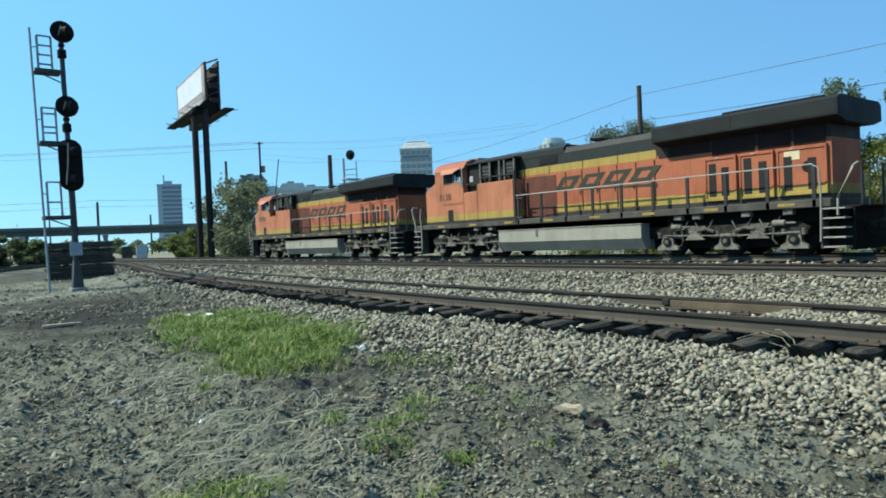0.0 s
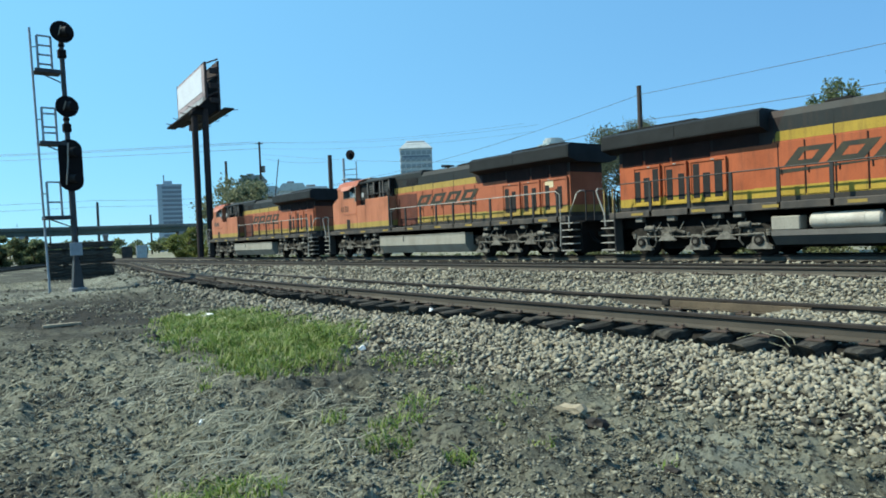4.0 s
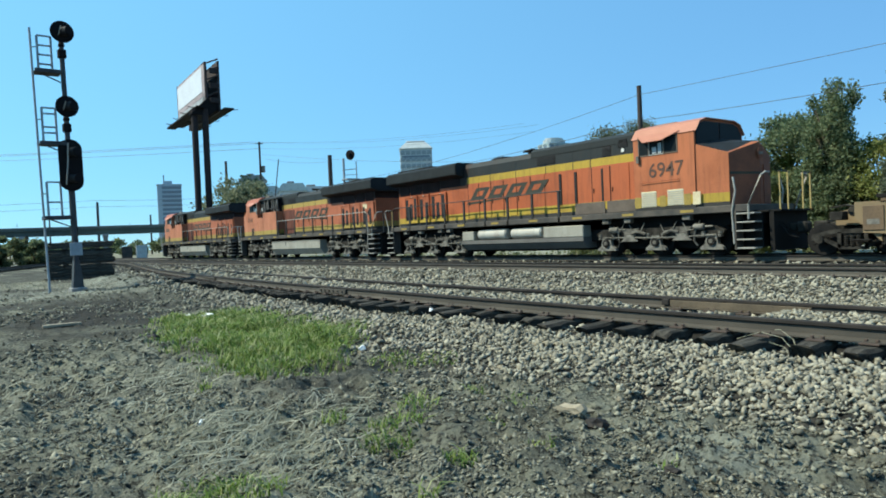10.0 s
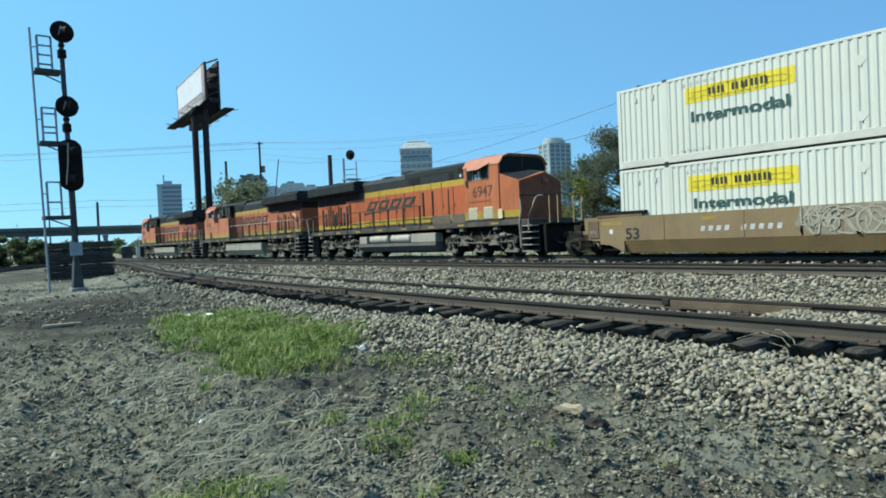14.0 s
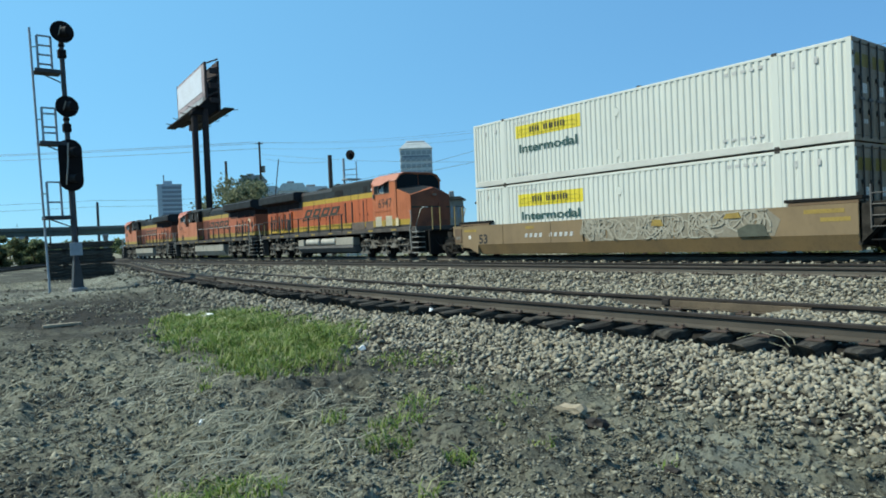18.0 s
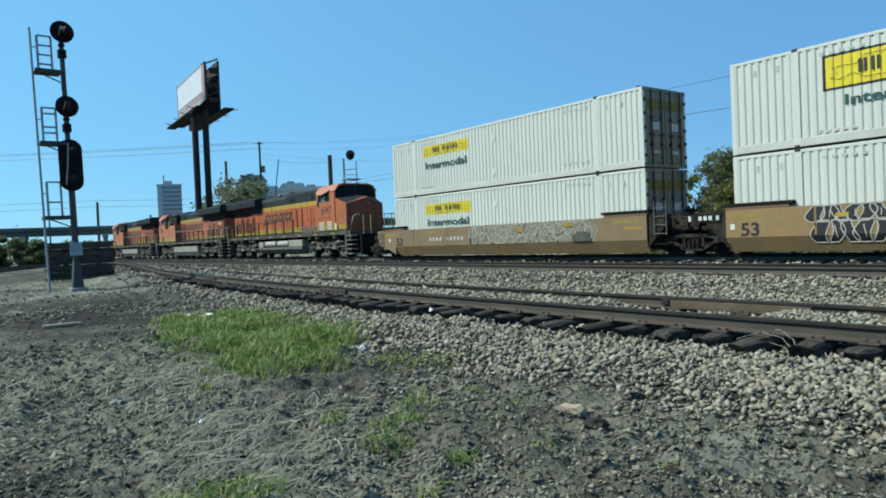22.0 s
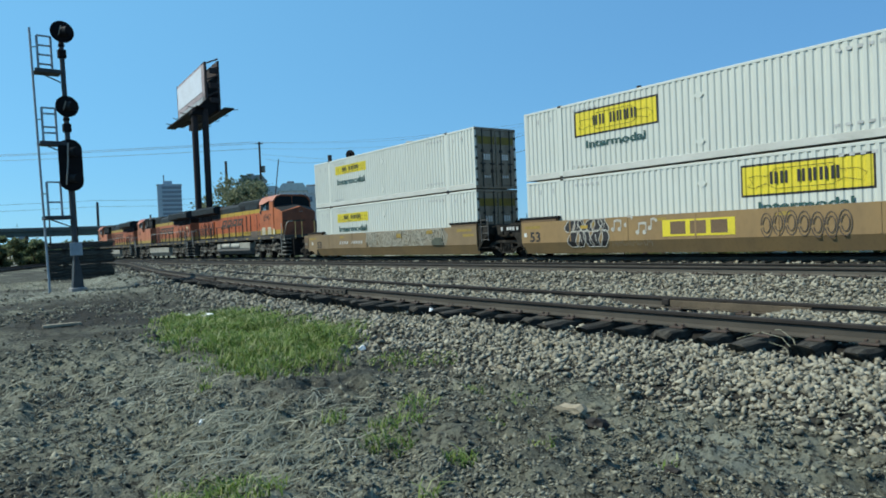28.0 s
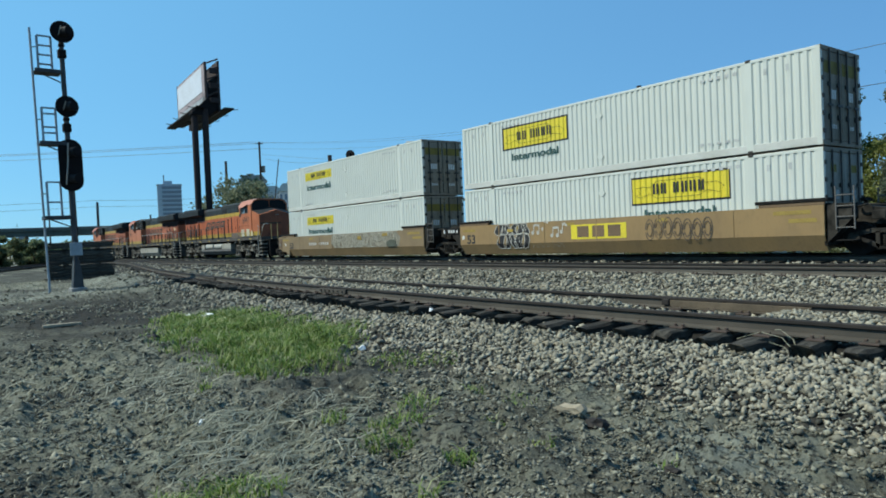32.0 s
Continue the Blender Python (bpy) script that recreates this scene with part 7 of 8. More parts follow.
def roof_block(label, x, y, az, w, d, z0, z1, tone="roofteal"):
    R = thing("warehouse", label, "building", "distant buildings", at=Matrix.Translation((x, y, 0)) @ Matrix.Rotation(radians(az), 4, "Z"))
    part("wall", Mesh().box(-w / 2, w / 2, -d / 2, d / 2, -1, z0, 0.1), M["towerwhite"] if tone != "sill" else M["shed"], R)
    part("roof", Mesh().prism([(-w / 2 - 0.4, z0), (w / 2 + 0.4, z0), (w * 0.36, z1), (-w * 0.36, z1)], "y", -d / 2 - 0.4, d / 2 + 0.4), M[tone], R, "pale sloping roof")
    for k in range(6):
        part("window", Mesh().box(-w / 2 + (k + 0.25) * w / 6, -w / 2 + (k + 0.75) * w / 6, -d / 2 - 0.12, -d / 2 + 0.05, z0 - 2.6, z0 - 0.9), M["towerwin"], R)
    part("roof_vent", Mesh().box(-w * 0.2, w * 0.05, -d * 0.2, d * 0.2, z1, z1 + 0.9, 0.1), M["concrete"], R)


def round_top(T):
    ring = [(9.4 * math.cos(a * math.tau / 16), 7.2 * math.sin(a * math.tau / 16)) for a in range(16)]
    part("round_crown", Mesh().prism(ring, "z", 70.4, 73.6), M["roofteal"], T, "rounded grey-green crown")
    part("round_cap", Mesh().prism([(x * 0.8, y * 0.8) for x, y in ring], "z", 73.6, 75.2), M["towerpale"], T)
    for k in range(5):
        part("column", Mesh().box(-10.3 + k * 4.9, -9.3 + k * 4.9, -8.0, -7.4, 0, 70.2, 0.05), M["roofteal"], T, "pale upright column")
    for k in range(3):
        part("column", Mesh().box(-10.6, -9.9, -7.2 + k * 6.6, -5.9 + k * 6.6, 0, 70.2, 0.05), M["roofteal"], T, "pale upright column")


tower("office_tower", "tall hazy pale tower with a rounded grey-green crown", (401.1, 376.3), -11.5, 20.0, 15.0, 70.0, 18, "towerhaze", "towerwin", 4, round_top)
roof_block("low dark flat-roofed shed beyond the main line", 62.0, 78.5, -39, 2.9, 4, 6.3, 6.75, "sill")
roof_block("small dark shed beyond the main line", 92.3, 105.2, -41, 4.8, 5, 7.6, 8.7, "sill")
roof_block("low pale roofed building beyond the tracks", 93.5, 199.5, -25, 8.6, 9, 17.2, 19.6)
roof_block("pale roofed building beyond the tracks", 108, 214, -27, 12, 9, 17.5, 20.0, "towerwhite")
roof_block("grey flat-roofed building behind the bushes", 113, 280, -22, 11, 9, 27.8, 30.4, "concrete")
roof_block("pale roofed building beyond the tracks", 100, 241, -22, 16, 9, 19.5, 22.3)

# signal equipment case and a dark cabinet by the line
case = thing("equipment_case", "white trackside equipment case", "cabinet", at=Matrix.Translation((24.6, 102.5, -0.3)) @ Matrix.Rotation(radians(-12), 4, "Z"))
part("body", Mesh().box(-0.72, 0.72, -0.5, 0.5, 0.1, 1.95, 0.04), M["box"], case)
part("roof", Mesh().box(-0.78, 0.78, -0.56, 0.56, 1.95, 2.02, 0.02), M["box"], case)
part("door", Mesh().box(-0.62, 0.62, -0.53, -0.50, 0.3, 1.8, 0.01), M["box"], case)
part("plinth", Mesh().box(-0.76, 0.76, -0.54, 0.54, -0.2, 0.1, 0.02), M["concrete"], case)
case2 = thing("equipment_case", "dark trackside relay case", "cabinet", at=Matrix.Translation((22.9, 103.5, -0.3)) @ Matrix.Rotation(radians(-12), 4, "Z"))
part("body", Mesh().box(-0.7, 0.7, -0.5, 0.5, -0.1, 1.8, 0.04), M["sill"], case2)
part("roof", Mesh().box(-0.76, 0.76, -0.56, 0.56, 1.8, 1.88, 0.02), M["sill"], case2)


# ---- stacks of old ties ----
def tie_stack(label, x, y, az, rows, seed, length=2.7):
    T = thing("tie_stack", label, "tie stack", "stacks of old ties", at=Matrix.Translation((x, y, float(ground_height(x, y)) - 0.02)) @ Matrix.Rotation(radians(az), 4, "Z"))
    rng = random.Random(seed)
    z = 0.0
    for r in range(rows):
        wide = 6 - (r // 3)
        for k in range(wide):
            m = Matrix.Translation((rng.uniform(-0.07, 0.07), (k - (wide - 1) / 2) * 0.27 + rng.uniform(-0.02, 0.02), z + 0.17)) @ Matrix.Rotation(rng.uniform(-0.008, 0.008), 4, "Z")
            part("tie", TIES[rng.randrange(5)], None, T, at=m @ Matrix.Diagonal((length / 2.6, 1, 1, 1)))
        z += 0.16
        if r in (4, 9):
            for s in (-0.8, 0.8):
                part("spacer", Mesh().box(s - 0.08, s + 0.08, -0.75, 0.75, z, z + 0.07, 0.01), M["tie"], T)
            z += 0.075


tie_stack("dark stack of long old railway ties beside the signal", 7.05, 42.5, -14, 12, 3, 3.3)


# ---- poles and wires ----
def pole(label, x, y, top, r, arms=(), can=False, lean=(0, 0), m="pole"):
    p = thing("utility_pole", label, "utility pole", "utility poles")
    base = float(ground_height(x, y)) - 0.2
    part("shaft", Mesh().tube([(x - lean[0], y - lean[1], base), (x, y, top)], r * 1.15, 12, r), M[m], p, "", True)
    for z, w in arms:
        part("crossarm", Mesh().box(x - w, x + w, y - 0.06, y + 0.06, z - 0.06, z + 0.06, 0.01), M["pole"], p)
        for k in (-0.9, -0.3, 0.3, 0.9):
            part("insulator", Mesh().tube([(x + w * k, y, z + 0.06), (x + w * k, y, z + 0.22)], 0.05, 6), M["railgrey"], p)
    if can:
        part("transformer", Mesh().disc((x + r + 0.3, y, top - 4.2), (0, 0, 1), 0.32, 0.5, 14, 0.05), M["journal"], p, "grey can transformer", True)
    return p


pole("dark creosoted wooden pole cut off at the top", 31.0, 22.75, 8.68, 0.125)
pole("short dark wooden pole beyond the main line", 31.0, 57.8, 9.2, 0.20)
pole("tall wooden pole with crossarm and transformer", 42.0, 100.8, 16.9, 0.15, ((16.6, 0.6),), True)
pole("distant wooden pole behind the bushes", 60.0, 165.1, 21.8, 0.30)
pole("dark wooden pole with crossarm beyond the main line", 45.0, 49.45, 8.3, 0.15, ((7.9, 0.6),))
pole("thin leaning distant mast", 60.0, 134.2, 18.8, 0.10, lean=(0.0, -6.5))
pole("pale distant pole behind the overpass", 51.0, 272.0, 18.9, 0.42, m="galv")
pole("pale distant pole behind the overpass", 68.0, 268.0, 14.0, 0.30, m="galv")
pole("pale distant pole behind the overpass", 36.0, 275.0, 14.0, 0.25, m="galv")


def wire(points, sag=0.3, r=0.02):
    w = thing("overhead_wire", "thin grey overhead wire", "wire", "overhead wires")
    mb = Mesh()
    for a, b in zip(points, points[1:]):
        a, b = Vector(a), Vector(b)
        mb.tube([tuple(a.lerp(b, t / 12) - Vector((0, 0, sag * 4 * (t / 12) * (1 - t / 12)))) for t in range(13)], r, 4)
    part("strand", mb, M["wire"], w)


wire([(31, -14, 7.9), (31, 22.75, 8.2)], 0.12, 0.012)
wire([(31, 22.75, 8.2), (31, 57.8, 6.4)], 0.55, 0.012)
wire([(31, -14, 6.9), (31, 22.75, 6.8), (31, 57.8, 6.3)], 0.45, 0.014)
for dx, z in ((-1.2, 16.8), (1.2, 16.8), (0.2, 15.9)):
    wire([(42 + dx, 100.8, z), (-40 + dx, 205, z + 6.0), (-160, 330, 25)], 0.8, 0.03)
    wire([(42 + dx, 100.8, z), (60 + dx, 60, z - 2.4)], 0.8, 0.012)
for dz in (0, 1.1):
    wire([(-60, 290, 15.4 + dz * 2), (51.0, 272, 17.4 + dz * 2), (121, 257, 19.6 + dz * 2)], 0.9, 0.05)
wire([(45, 49.45, 8.1), (42, 100.8, 15.0)], 0.4, 0.015)
wire([(31, 57.8, 8.6), (42, 100.8, 14.5)], 0.4, 0.015)


# ---- trees and bushes ----
def leaf_cloud(rng, clumps, n, size, flat=0.75):
    """Leaf quads gathered round clump centres (x, y, z, radius)."""
    c = np.asarray(clumps)
    wgt = c[:, 3] ** 2
    pick = rng.choice(len(c), n, p=wgt / wgt.sum())
    d = rng.normal(size=(n, 3))
    d /= np.linalg.norm(d, axis=1)[:, None]
    rad = rng.rand(n) ** 0.6 * (0.8 + 0.5 * rng.rand(n) ** 3)
    p = c[pick, :3] + d * (c[pick, 3] * rad)[:, None] * np.array([1, 1, flat])
    a = rng.normal(size=(n, 3))
    a /= np.linalg.norm(a, axis=1)[:, None]
    b = np.cross(a, rng.normal(size=(n, 3)))
    b /= np.linalg.norm(b, axis=1)[:, None]
    s = size * (0.6 + 0.8 * rng.rand(n))[:, None]
    a, b = a * s, b * s * 0.6
    v = np.stack([p - a, p + b, p + a, p - b], 1).reshape(-1, 3)
    f = np.arange(n * 4).reshape(n, 4)
    return v, f


def tree(label, x, y, height, spread_r, leaf, n, seed, base=0.25, size=0.13, shape="round", name="tree"):
    rng = np.random.RandomState(seed)
    g = float(ground_height(x, y)) - 0.05
    T = thing(name, label, "tree" if name == "tree" else "bush", "trees and bushes beyond the tracks")
    trunk = Mesh()
    lean = rng.uniform(-0.3, 0.3, 2)
    th = height * (0.75 if shape == "cone" else 0.55)
    trunk.tube([(x, y, g), (x + lean[0] * 0.4, y + lean[1] * 0.4, g + th * 0.5), (x + lean[0], y + lean[1], g + th)], 0.035 * height ** 0.9, 8, 0.012 * height)
    clumps = []
    nb = 84 if shape == "spire" else 46 if name == "tree" else 22
    for k in range(nb):
        t = base + (1 - base) * (k + rng.rand()) / nb
        a = rng.uniform(0, math.tau)
        tip = 1.0
        if shape == "spire":
            lead = (0.0, 1.7, 3.3, 4.8)[k % 4]
            a, tip = lead + rng.uniform(-0.9, 0.9), (1.0, 0.93, 0.88, 0.97)[k % 4]
            rr = spread_r * (0.5 * (k % 4 > 0) + rng.uniform(-0.35, 0.35) * (1.15 - t))
        elif shape == "cone":
            rr = spread_r * (1.05 - t) * rng.uniform(0.5, 1.1)
        else:
            rr = spread_r * math.sqrt(max(0.05, 1 - ((t - 0.55) / 0.52) ** 2)) * rng.uniform(0.35, 1.0)
        c = (x + lean[0] * t + rr * math.cos(a), y + lean[1] * t + rr * math.sin(a), g + height * t * tip * 0.95)
        clumps.append((*c, spread_r * rng.uniform(0.18, 0.42) * (0.75 if shape == "cone" else 1.3 * (1.1 - 0.55 * t) if shape == "spire" else 1)))
        s0 = min(t * 0.75, th / height * 0.98)
        trunk.tube([(x + lean[0] * s0 * 0.8, y + lean[1] * s0 * 0.8, g + height * s0), ((x + c[0]) / 2, (y + c[1]) / 2, g + height * (s0 * 0.4 + t * 0.55)), c], 0.006 * height, 5, 0.002 * height)
    part("trunk", trunk, M["bark"], T, "", True)
    v, f = leaf_cloud(rng, clumps, n, size, 1.5 if shape == "spire" else 0.75)
    part("crown", fast_mesh("crown", v, f, M[leaf]), None, T, "uneven leafy crown")
    return T


tree("open grey-green tree beyond the main line", 35.0, 27.0, 8.5, 3.0, "leafgrey", 46000, 11, 0.10, 0.06)
tree("low grey-green tree beyond the main line", 36.5, 31.5, 6.8, 2.6, "leafgrey", 18000, 12, 0.1, 0.06)
tree("tall dark green tree behind the trees", 34.0, 14.6, 8.6, 1.75, "leafdark", 36000, 13, 0.15, 0.07, "spire")
tree("dark pointed conifer beyond the main line", 32.0, 10.6, 8.1, 1.7, "leafgrey", 14000, 14, 0.2, 0.07, "cone")
tree("leafy green tree beyond the main line", 36.5, 17.6, 7.6, 2.7, "leafdark", 26000, 15, 0.12, 0.08)
tree("leafy green tree beyond the main line", 37.0, 21.2, 6.1, 2.5, "leafolive", 22000, 16, 0.10, 0.08)
tree("yellow-green tree beyond the main line", 35.0, 12.6, 5.6, 2.4, "leafyellow", 20000, 17, 0.1, 0.08)
tree("yellow-green bush beyond the main line", 34.2, 9.2, 5.4, 2.4, "leafyellow", 18000, 18, 0.05, 0.08)
tree("green bush beyond the main line", 33.5, 6.0, 5.8, 2.6, "leafdark", 16000, 19, 0.05, 0.085)
for k in range(9):
    tree("green bush beyond the main line", 35.5 + 1.3 * math.sin(k * 2.1), 15.0 + k * 1.8, 4.7 + 0.8 * math.sin(k * 1.7), 2.0, "leafyellow" if k % 3 else "leafolive", 8000, 30 + k, 0.03, 0.08, "round", "bush")
tree("airy olive tree behind the billboard posts", 31.5, 83.5, 10.4, 4.6, "leafhaze", 5200, 20, 0.1, 0.20)
tree("airy olive tree behind the billboard posts", 30.5, 76.5, 9.2, 4.0, "leafhaze", 5600, 23, 0.08, 0.18)
for k, (x, y, h, r) in enumerate(((30, 99, 4.4, 2.6), (33.5, 112, 4.4, 2.6), (33, 94, 4.6, 2.8))):
    tree("sunlit yellow-green bush beside the main line", x, y, h, r, "leafyellow", 3400, 50 + k, 0.05, 0.2, "round", "bush")
for k, (x, y, h, r) in enumerate(((4.5, 97, 4.2, 3.0), (8.2, 96, 3.7, 2.3), (11.2, 99, 3.1, 2.2), (-0.5, 99, 3.9, 3.2), (14.6, 118, 2.6, 2.4))):
    tree("olive roadside bush beside the yard track", x, y, h, r, "leafolive" if k < 2 else "leafdark", 8500, 60 + k, 0.03, 0.17, "round", "bush")
rngw = np.random.RandomState(77)
low = [(30.6 + rngw.uniform(-0.8, 1.2), y, -0.75 + rngw.uniform(0, 0.35), rngw.uniform(0.35, 0.8)) for y in np.arange(-4, 96, 0.55)]
v, f = leaf_cloud(rngw, low, 15000, 0.09)
tagged(new("undergrowth", fast_mesh("undergrowth", v, f, M["leafolive"])), "low olive weeds along the far side of the main line", "weeds", kind="stuff")
far = [(x, 260 + rngw.uniform(-12, 20), rngw.uniform(0, 3.6), rngw.uniform(2, 3.6)) for x in np.arange(-60, 190, 2.2)]
v, f = leaf_cloud(rngw, far, 42000, 0.55)
tagged(new("far_trees", fast_mesh("far_trees", v, f, M["leafdark"])), "distant line of dark green trees", "trees", kind="stuff")


# ---- small things on the ground ----
def lump(name, label, category, x, y, size, m, seed, flat=0.5, up=0.0):
    rng = random.Random(seed)
    bm = bmesh.new()
    bmesh.ops.create_icosphere(bm, subdivisions=2, radius=1.0)
    for v in bm.verts:
        k = 0.75 + 0.5 * noise.noise(v.co * 1.7 + Vector((seed, 0, 0)))
        v.co = Vector((v.co.x * size[0] * k, v.co.y * size[1] * k, max(v.co.z, -0.5) * size[2] * k))
    bmesh.ops.recalc_face_normals(bm, faces=bm.faces)
    me = bpy.data.meshes.new(name)
    bm.to_mesh(me)
    bm.free()
    me.materials.append(M[m])
    ob = new(name, me)
    ob.matrix_basis = Matrix.Translation((x, y, float(ground_height(x, y)) + size[2] * 0.35 + up)) @ Matrix.Rotation(rng.uniform(0, 3), 4, "Z")
    return tagged(ob, label, category)


lump("stone", "white rounded stone beside the grass", "stone", 4.53, 7.79, (0.066, 0.058, 0.054), "litter", 1, up=0.04)
lump("litter", "crumpled white litter in the grass", "litter", 4.69, 14.3, (0.19, 0.12, 0.07), "litter", 2)
lump("litter", "crumpled white litter in the grass", "litter", 4.45, 14.9, (0.10, 0.09, 0.05), "litter", 3)
lump("litter", "small crumpled white litter on a tie end", "litter", 6.62, 9.1, (0.05, 0.04, 0.04), "litter", 12, up=0.12)
lump("stone", "small pale stone on the dirt", "stone", 2.28, 4.1, (0.032, 0.03, 0.03), "litter", 4)
lump("stone", "pale broken slab of stone on the dirt", "stone", 4.01, 3.66, (0.18, 0.10, 0.065), "rock", 5, up=0.06)
# added lump: its dark colour stands in for the shade under the slab
lump("clod", "dark lump standing in for the broken stone's shade", "clod", 3.98, 3.42, (0.12, 0.10, 0.075), "railhead", 9)
lump("clod", "dark flat clod of earth on the dirt", "clod", 3.30, 2.29, (0.06, 0.035, 0.03), "railhead", 10)
lump("clod", "dark crumbling clod beside the grass", "clod", 2.85, 11.48, (0.22, 0.12, 0.09), "railhead", 11)
lump("stone", "small dark stone on the dirt", "stone", 3.38, 2.33, (0.04, 0.03, 0.03), "clod", 6)
lump("clod", "dark clod of earth", "clod", 1.39, 6.95, (0.16, 0.06, 0.06), "clod", 7)
plank = thing("plank", "weathered grey plank lying on the dirt", "plank", at=Matrix.Translation((2.14, 15.4, float(ground_height(2.14, 15.4)) + 0.05)) @ Matrix.Rotation(radians(-4), 4, "Z"))
part("board", Mesh().box(-0.34, 0.34, -0.08, 0.08, -0.03, 0.03, 0.01), M["rock"], plank)
for k, (x, y, az, ln, m) in enumerate(((1.75, 5.65, 60, 0.16, "litter"), (1.0, 9.0, 140, 0.35, "straw"), (3.0, 6.0, 10, 0.2, "straw"))):
    s = thing("stick", "pale dry stick lying on the dirt", "stick", at=Matrix.Translation((x, y, float(ground_height(x, y)) + 0.025)) @ Matrix.Rotation(radians(az), 4, "Z"))
    part("stem", Mesh().tube([(-ln / 2, 0, 0), (0, 0.03 * ln, 0.01), (ln / 2, 0, -0.005)], 0.02 if ln > 0.3 else 0.013, 6, 0.008), M[m], s, "", True)


weed = thing("dry_weed", "pale dry weed stalks arching beside the rail", "weed")
for pts in (((6.75, 3.18, -0.35), (6.82, 3.30, -0.16), (6.86, 3.44, -0.08), (6.9, 3.52, -0.09)), ((6.75, 3.18, -0.35), (6.80, 3.40, -0.15), (6.80, 3.62, -0.11), (6.78, 3.87, -0.20)), ((6.74, 3.20, -0.35), (6.70, 3.34, -0.22), (6.72, 3.5, -0.19))):
    part("stalk", Mesh().tube(pts, 0.0045, 5, 0.0025), M["straw"], weed, "", True)


# ---- loose stones, crumbs and grass ----
def scatter_stones(name, label, n, seed, material, keep, size, squash=0.62, rmax=75.0, flaky=0.0):
    rng = np.random.RandomState(seed)
    r = 2.6 * np.exp(rng.rand(n) * math.log(rmax / 2.6))
    az = np.radians(rng.uniform(-1, 78, n))
    x, y = r * np.sin(az), r * np.cos(az)
    ok = keep(x, y, rng)
    x, y, r = x[ok], y[ok], r[ok]
    k = len(x)
    s = size(r) * (0.5 + 1.1 * rng.rand(k) ** 1.6)
    axes = np.array([(1, 0, 0), (0, 1, 0), (-1, 0, 0), (0, -1, 0), (0, 0, 1), (0, 0, -1)], float)
    v = axes[None] * (0.75 + 0.7 * rng.rand(k, 6, 1)) + rng.uniform(-0.34, 0.34, (k, 6, 3))
    v = v * np.array([1 + flaky, 1, squash]) * (0.55 + 1.0 * rng.rand(k, 1, 3)) * s[:, None, None]
    a, b = rng.uniform(0, math.tau, k), rng.normal(0, 0.6, k)
    ca, sa, cb, sb = np.cos(a)[:, None], np.sin(a)[:, None], np.cos(b)[:, None], np.sin(b)[:, None]
    vx, vz = v[..., 0] * cb - v[..., 2] * sb, v[..., 0] * sb + v[..., 2] * cb
    vx, vy = vx * ca - v[..., 1] * sa, vx * sa + v[..., 1] * ca
    z = ground_height(x, y) + s * (0.2 + 0.8 * rng.rand(k))
    out = np.stack([vx + x[:, None], vy + y[:, None], vz + z[:, None]], -1).reshape(-1, 3)
    tri = np.array([(0, 1, 4), (1, 2, 4), (2, 3, 4), (3, 0, 4), (1, 0, 5), (2, 1, 5), (3, 2, 5), (0, 3, 5)])
    f = (np.arange(k)[:, None, None] * 6 + tri[None]).reshape(-1, 3)
    tagged(new(name, fast_mesh(name, out, f, M[material])), label, "gravel", kind="stuff")


def in_gravel(x, y, rng):
    c = np.abs(x - siding_x(y))
    off_rails = (np.abs(c - 0.753) > 0.11) & (np.abs(np.abs(x - SECOND) - 0.753) > 0.11) & (np.abs(np.abs(x - MAIN) - 0.753) > 0.11)
    return (gravel_amount(x + 0.2 - 1.5 * rng.rand(len(x)) ** 1.5, y) > 0.5) & off_rails & (x < 29.5) & ((x < 16.8) | (x > 24.5) | (rng.rand(len(x)) < 0.10)) & ((y < 34) | (x > 19) | (rng.rand(len(x)) < 0.35)) & ((siding_x(y) - x < 0.8) | (siding_x(y) - x > 1.36 - 0.5 * rng.rand(len(x)) ** 3) | (rng.rand(len(x)) < 0.12))


scatter_stones("ballast_stones", "loose grey and tan limestone ballast", 210000, 5, "ballast", in_gravel, lambda r: np.clip(0.0140 + 0.0013 * r, 0.018, 0.055))
scatter_stones("stray_stones", "stray stones on the dirt", 60000, 6, "clod", lambda x, y, rng: (gravel_amount(x + 0.1 - 1.5 * rng.rand(len(x)) ** 1.5, y) < 0.5) & (gravel_amount(x + 1.1 * rng.rand(len(x)), y) > 0.4) & (vnoise(x, y, 0.45, 33) > 0.5 * rng.rand(len(x))), lambda r: np.clip(0.010 + 0.0012 * r, 0.014, 0.04))
scatter_stones("cinder_crumbs", "dark cinders and crumbs of earth on the dirt", 80000, 7, "clod", lambda x, y, rng: (gravel_amount(x, y) < 0.5) & (vnoise(x, y, 0.5, 31) + 0.6 * vnoise(x, y, 1.6, 32) > 0.57 + 0.4 * rng.rand(len(x))), lambda r: np.clip(0.0058 + 0.0012 * r, 0.008, 0.026), 0.42, 45, 0.5)


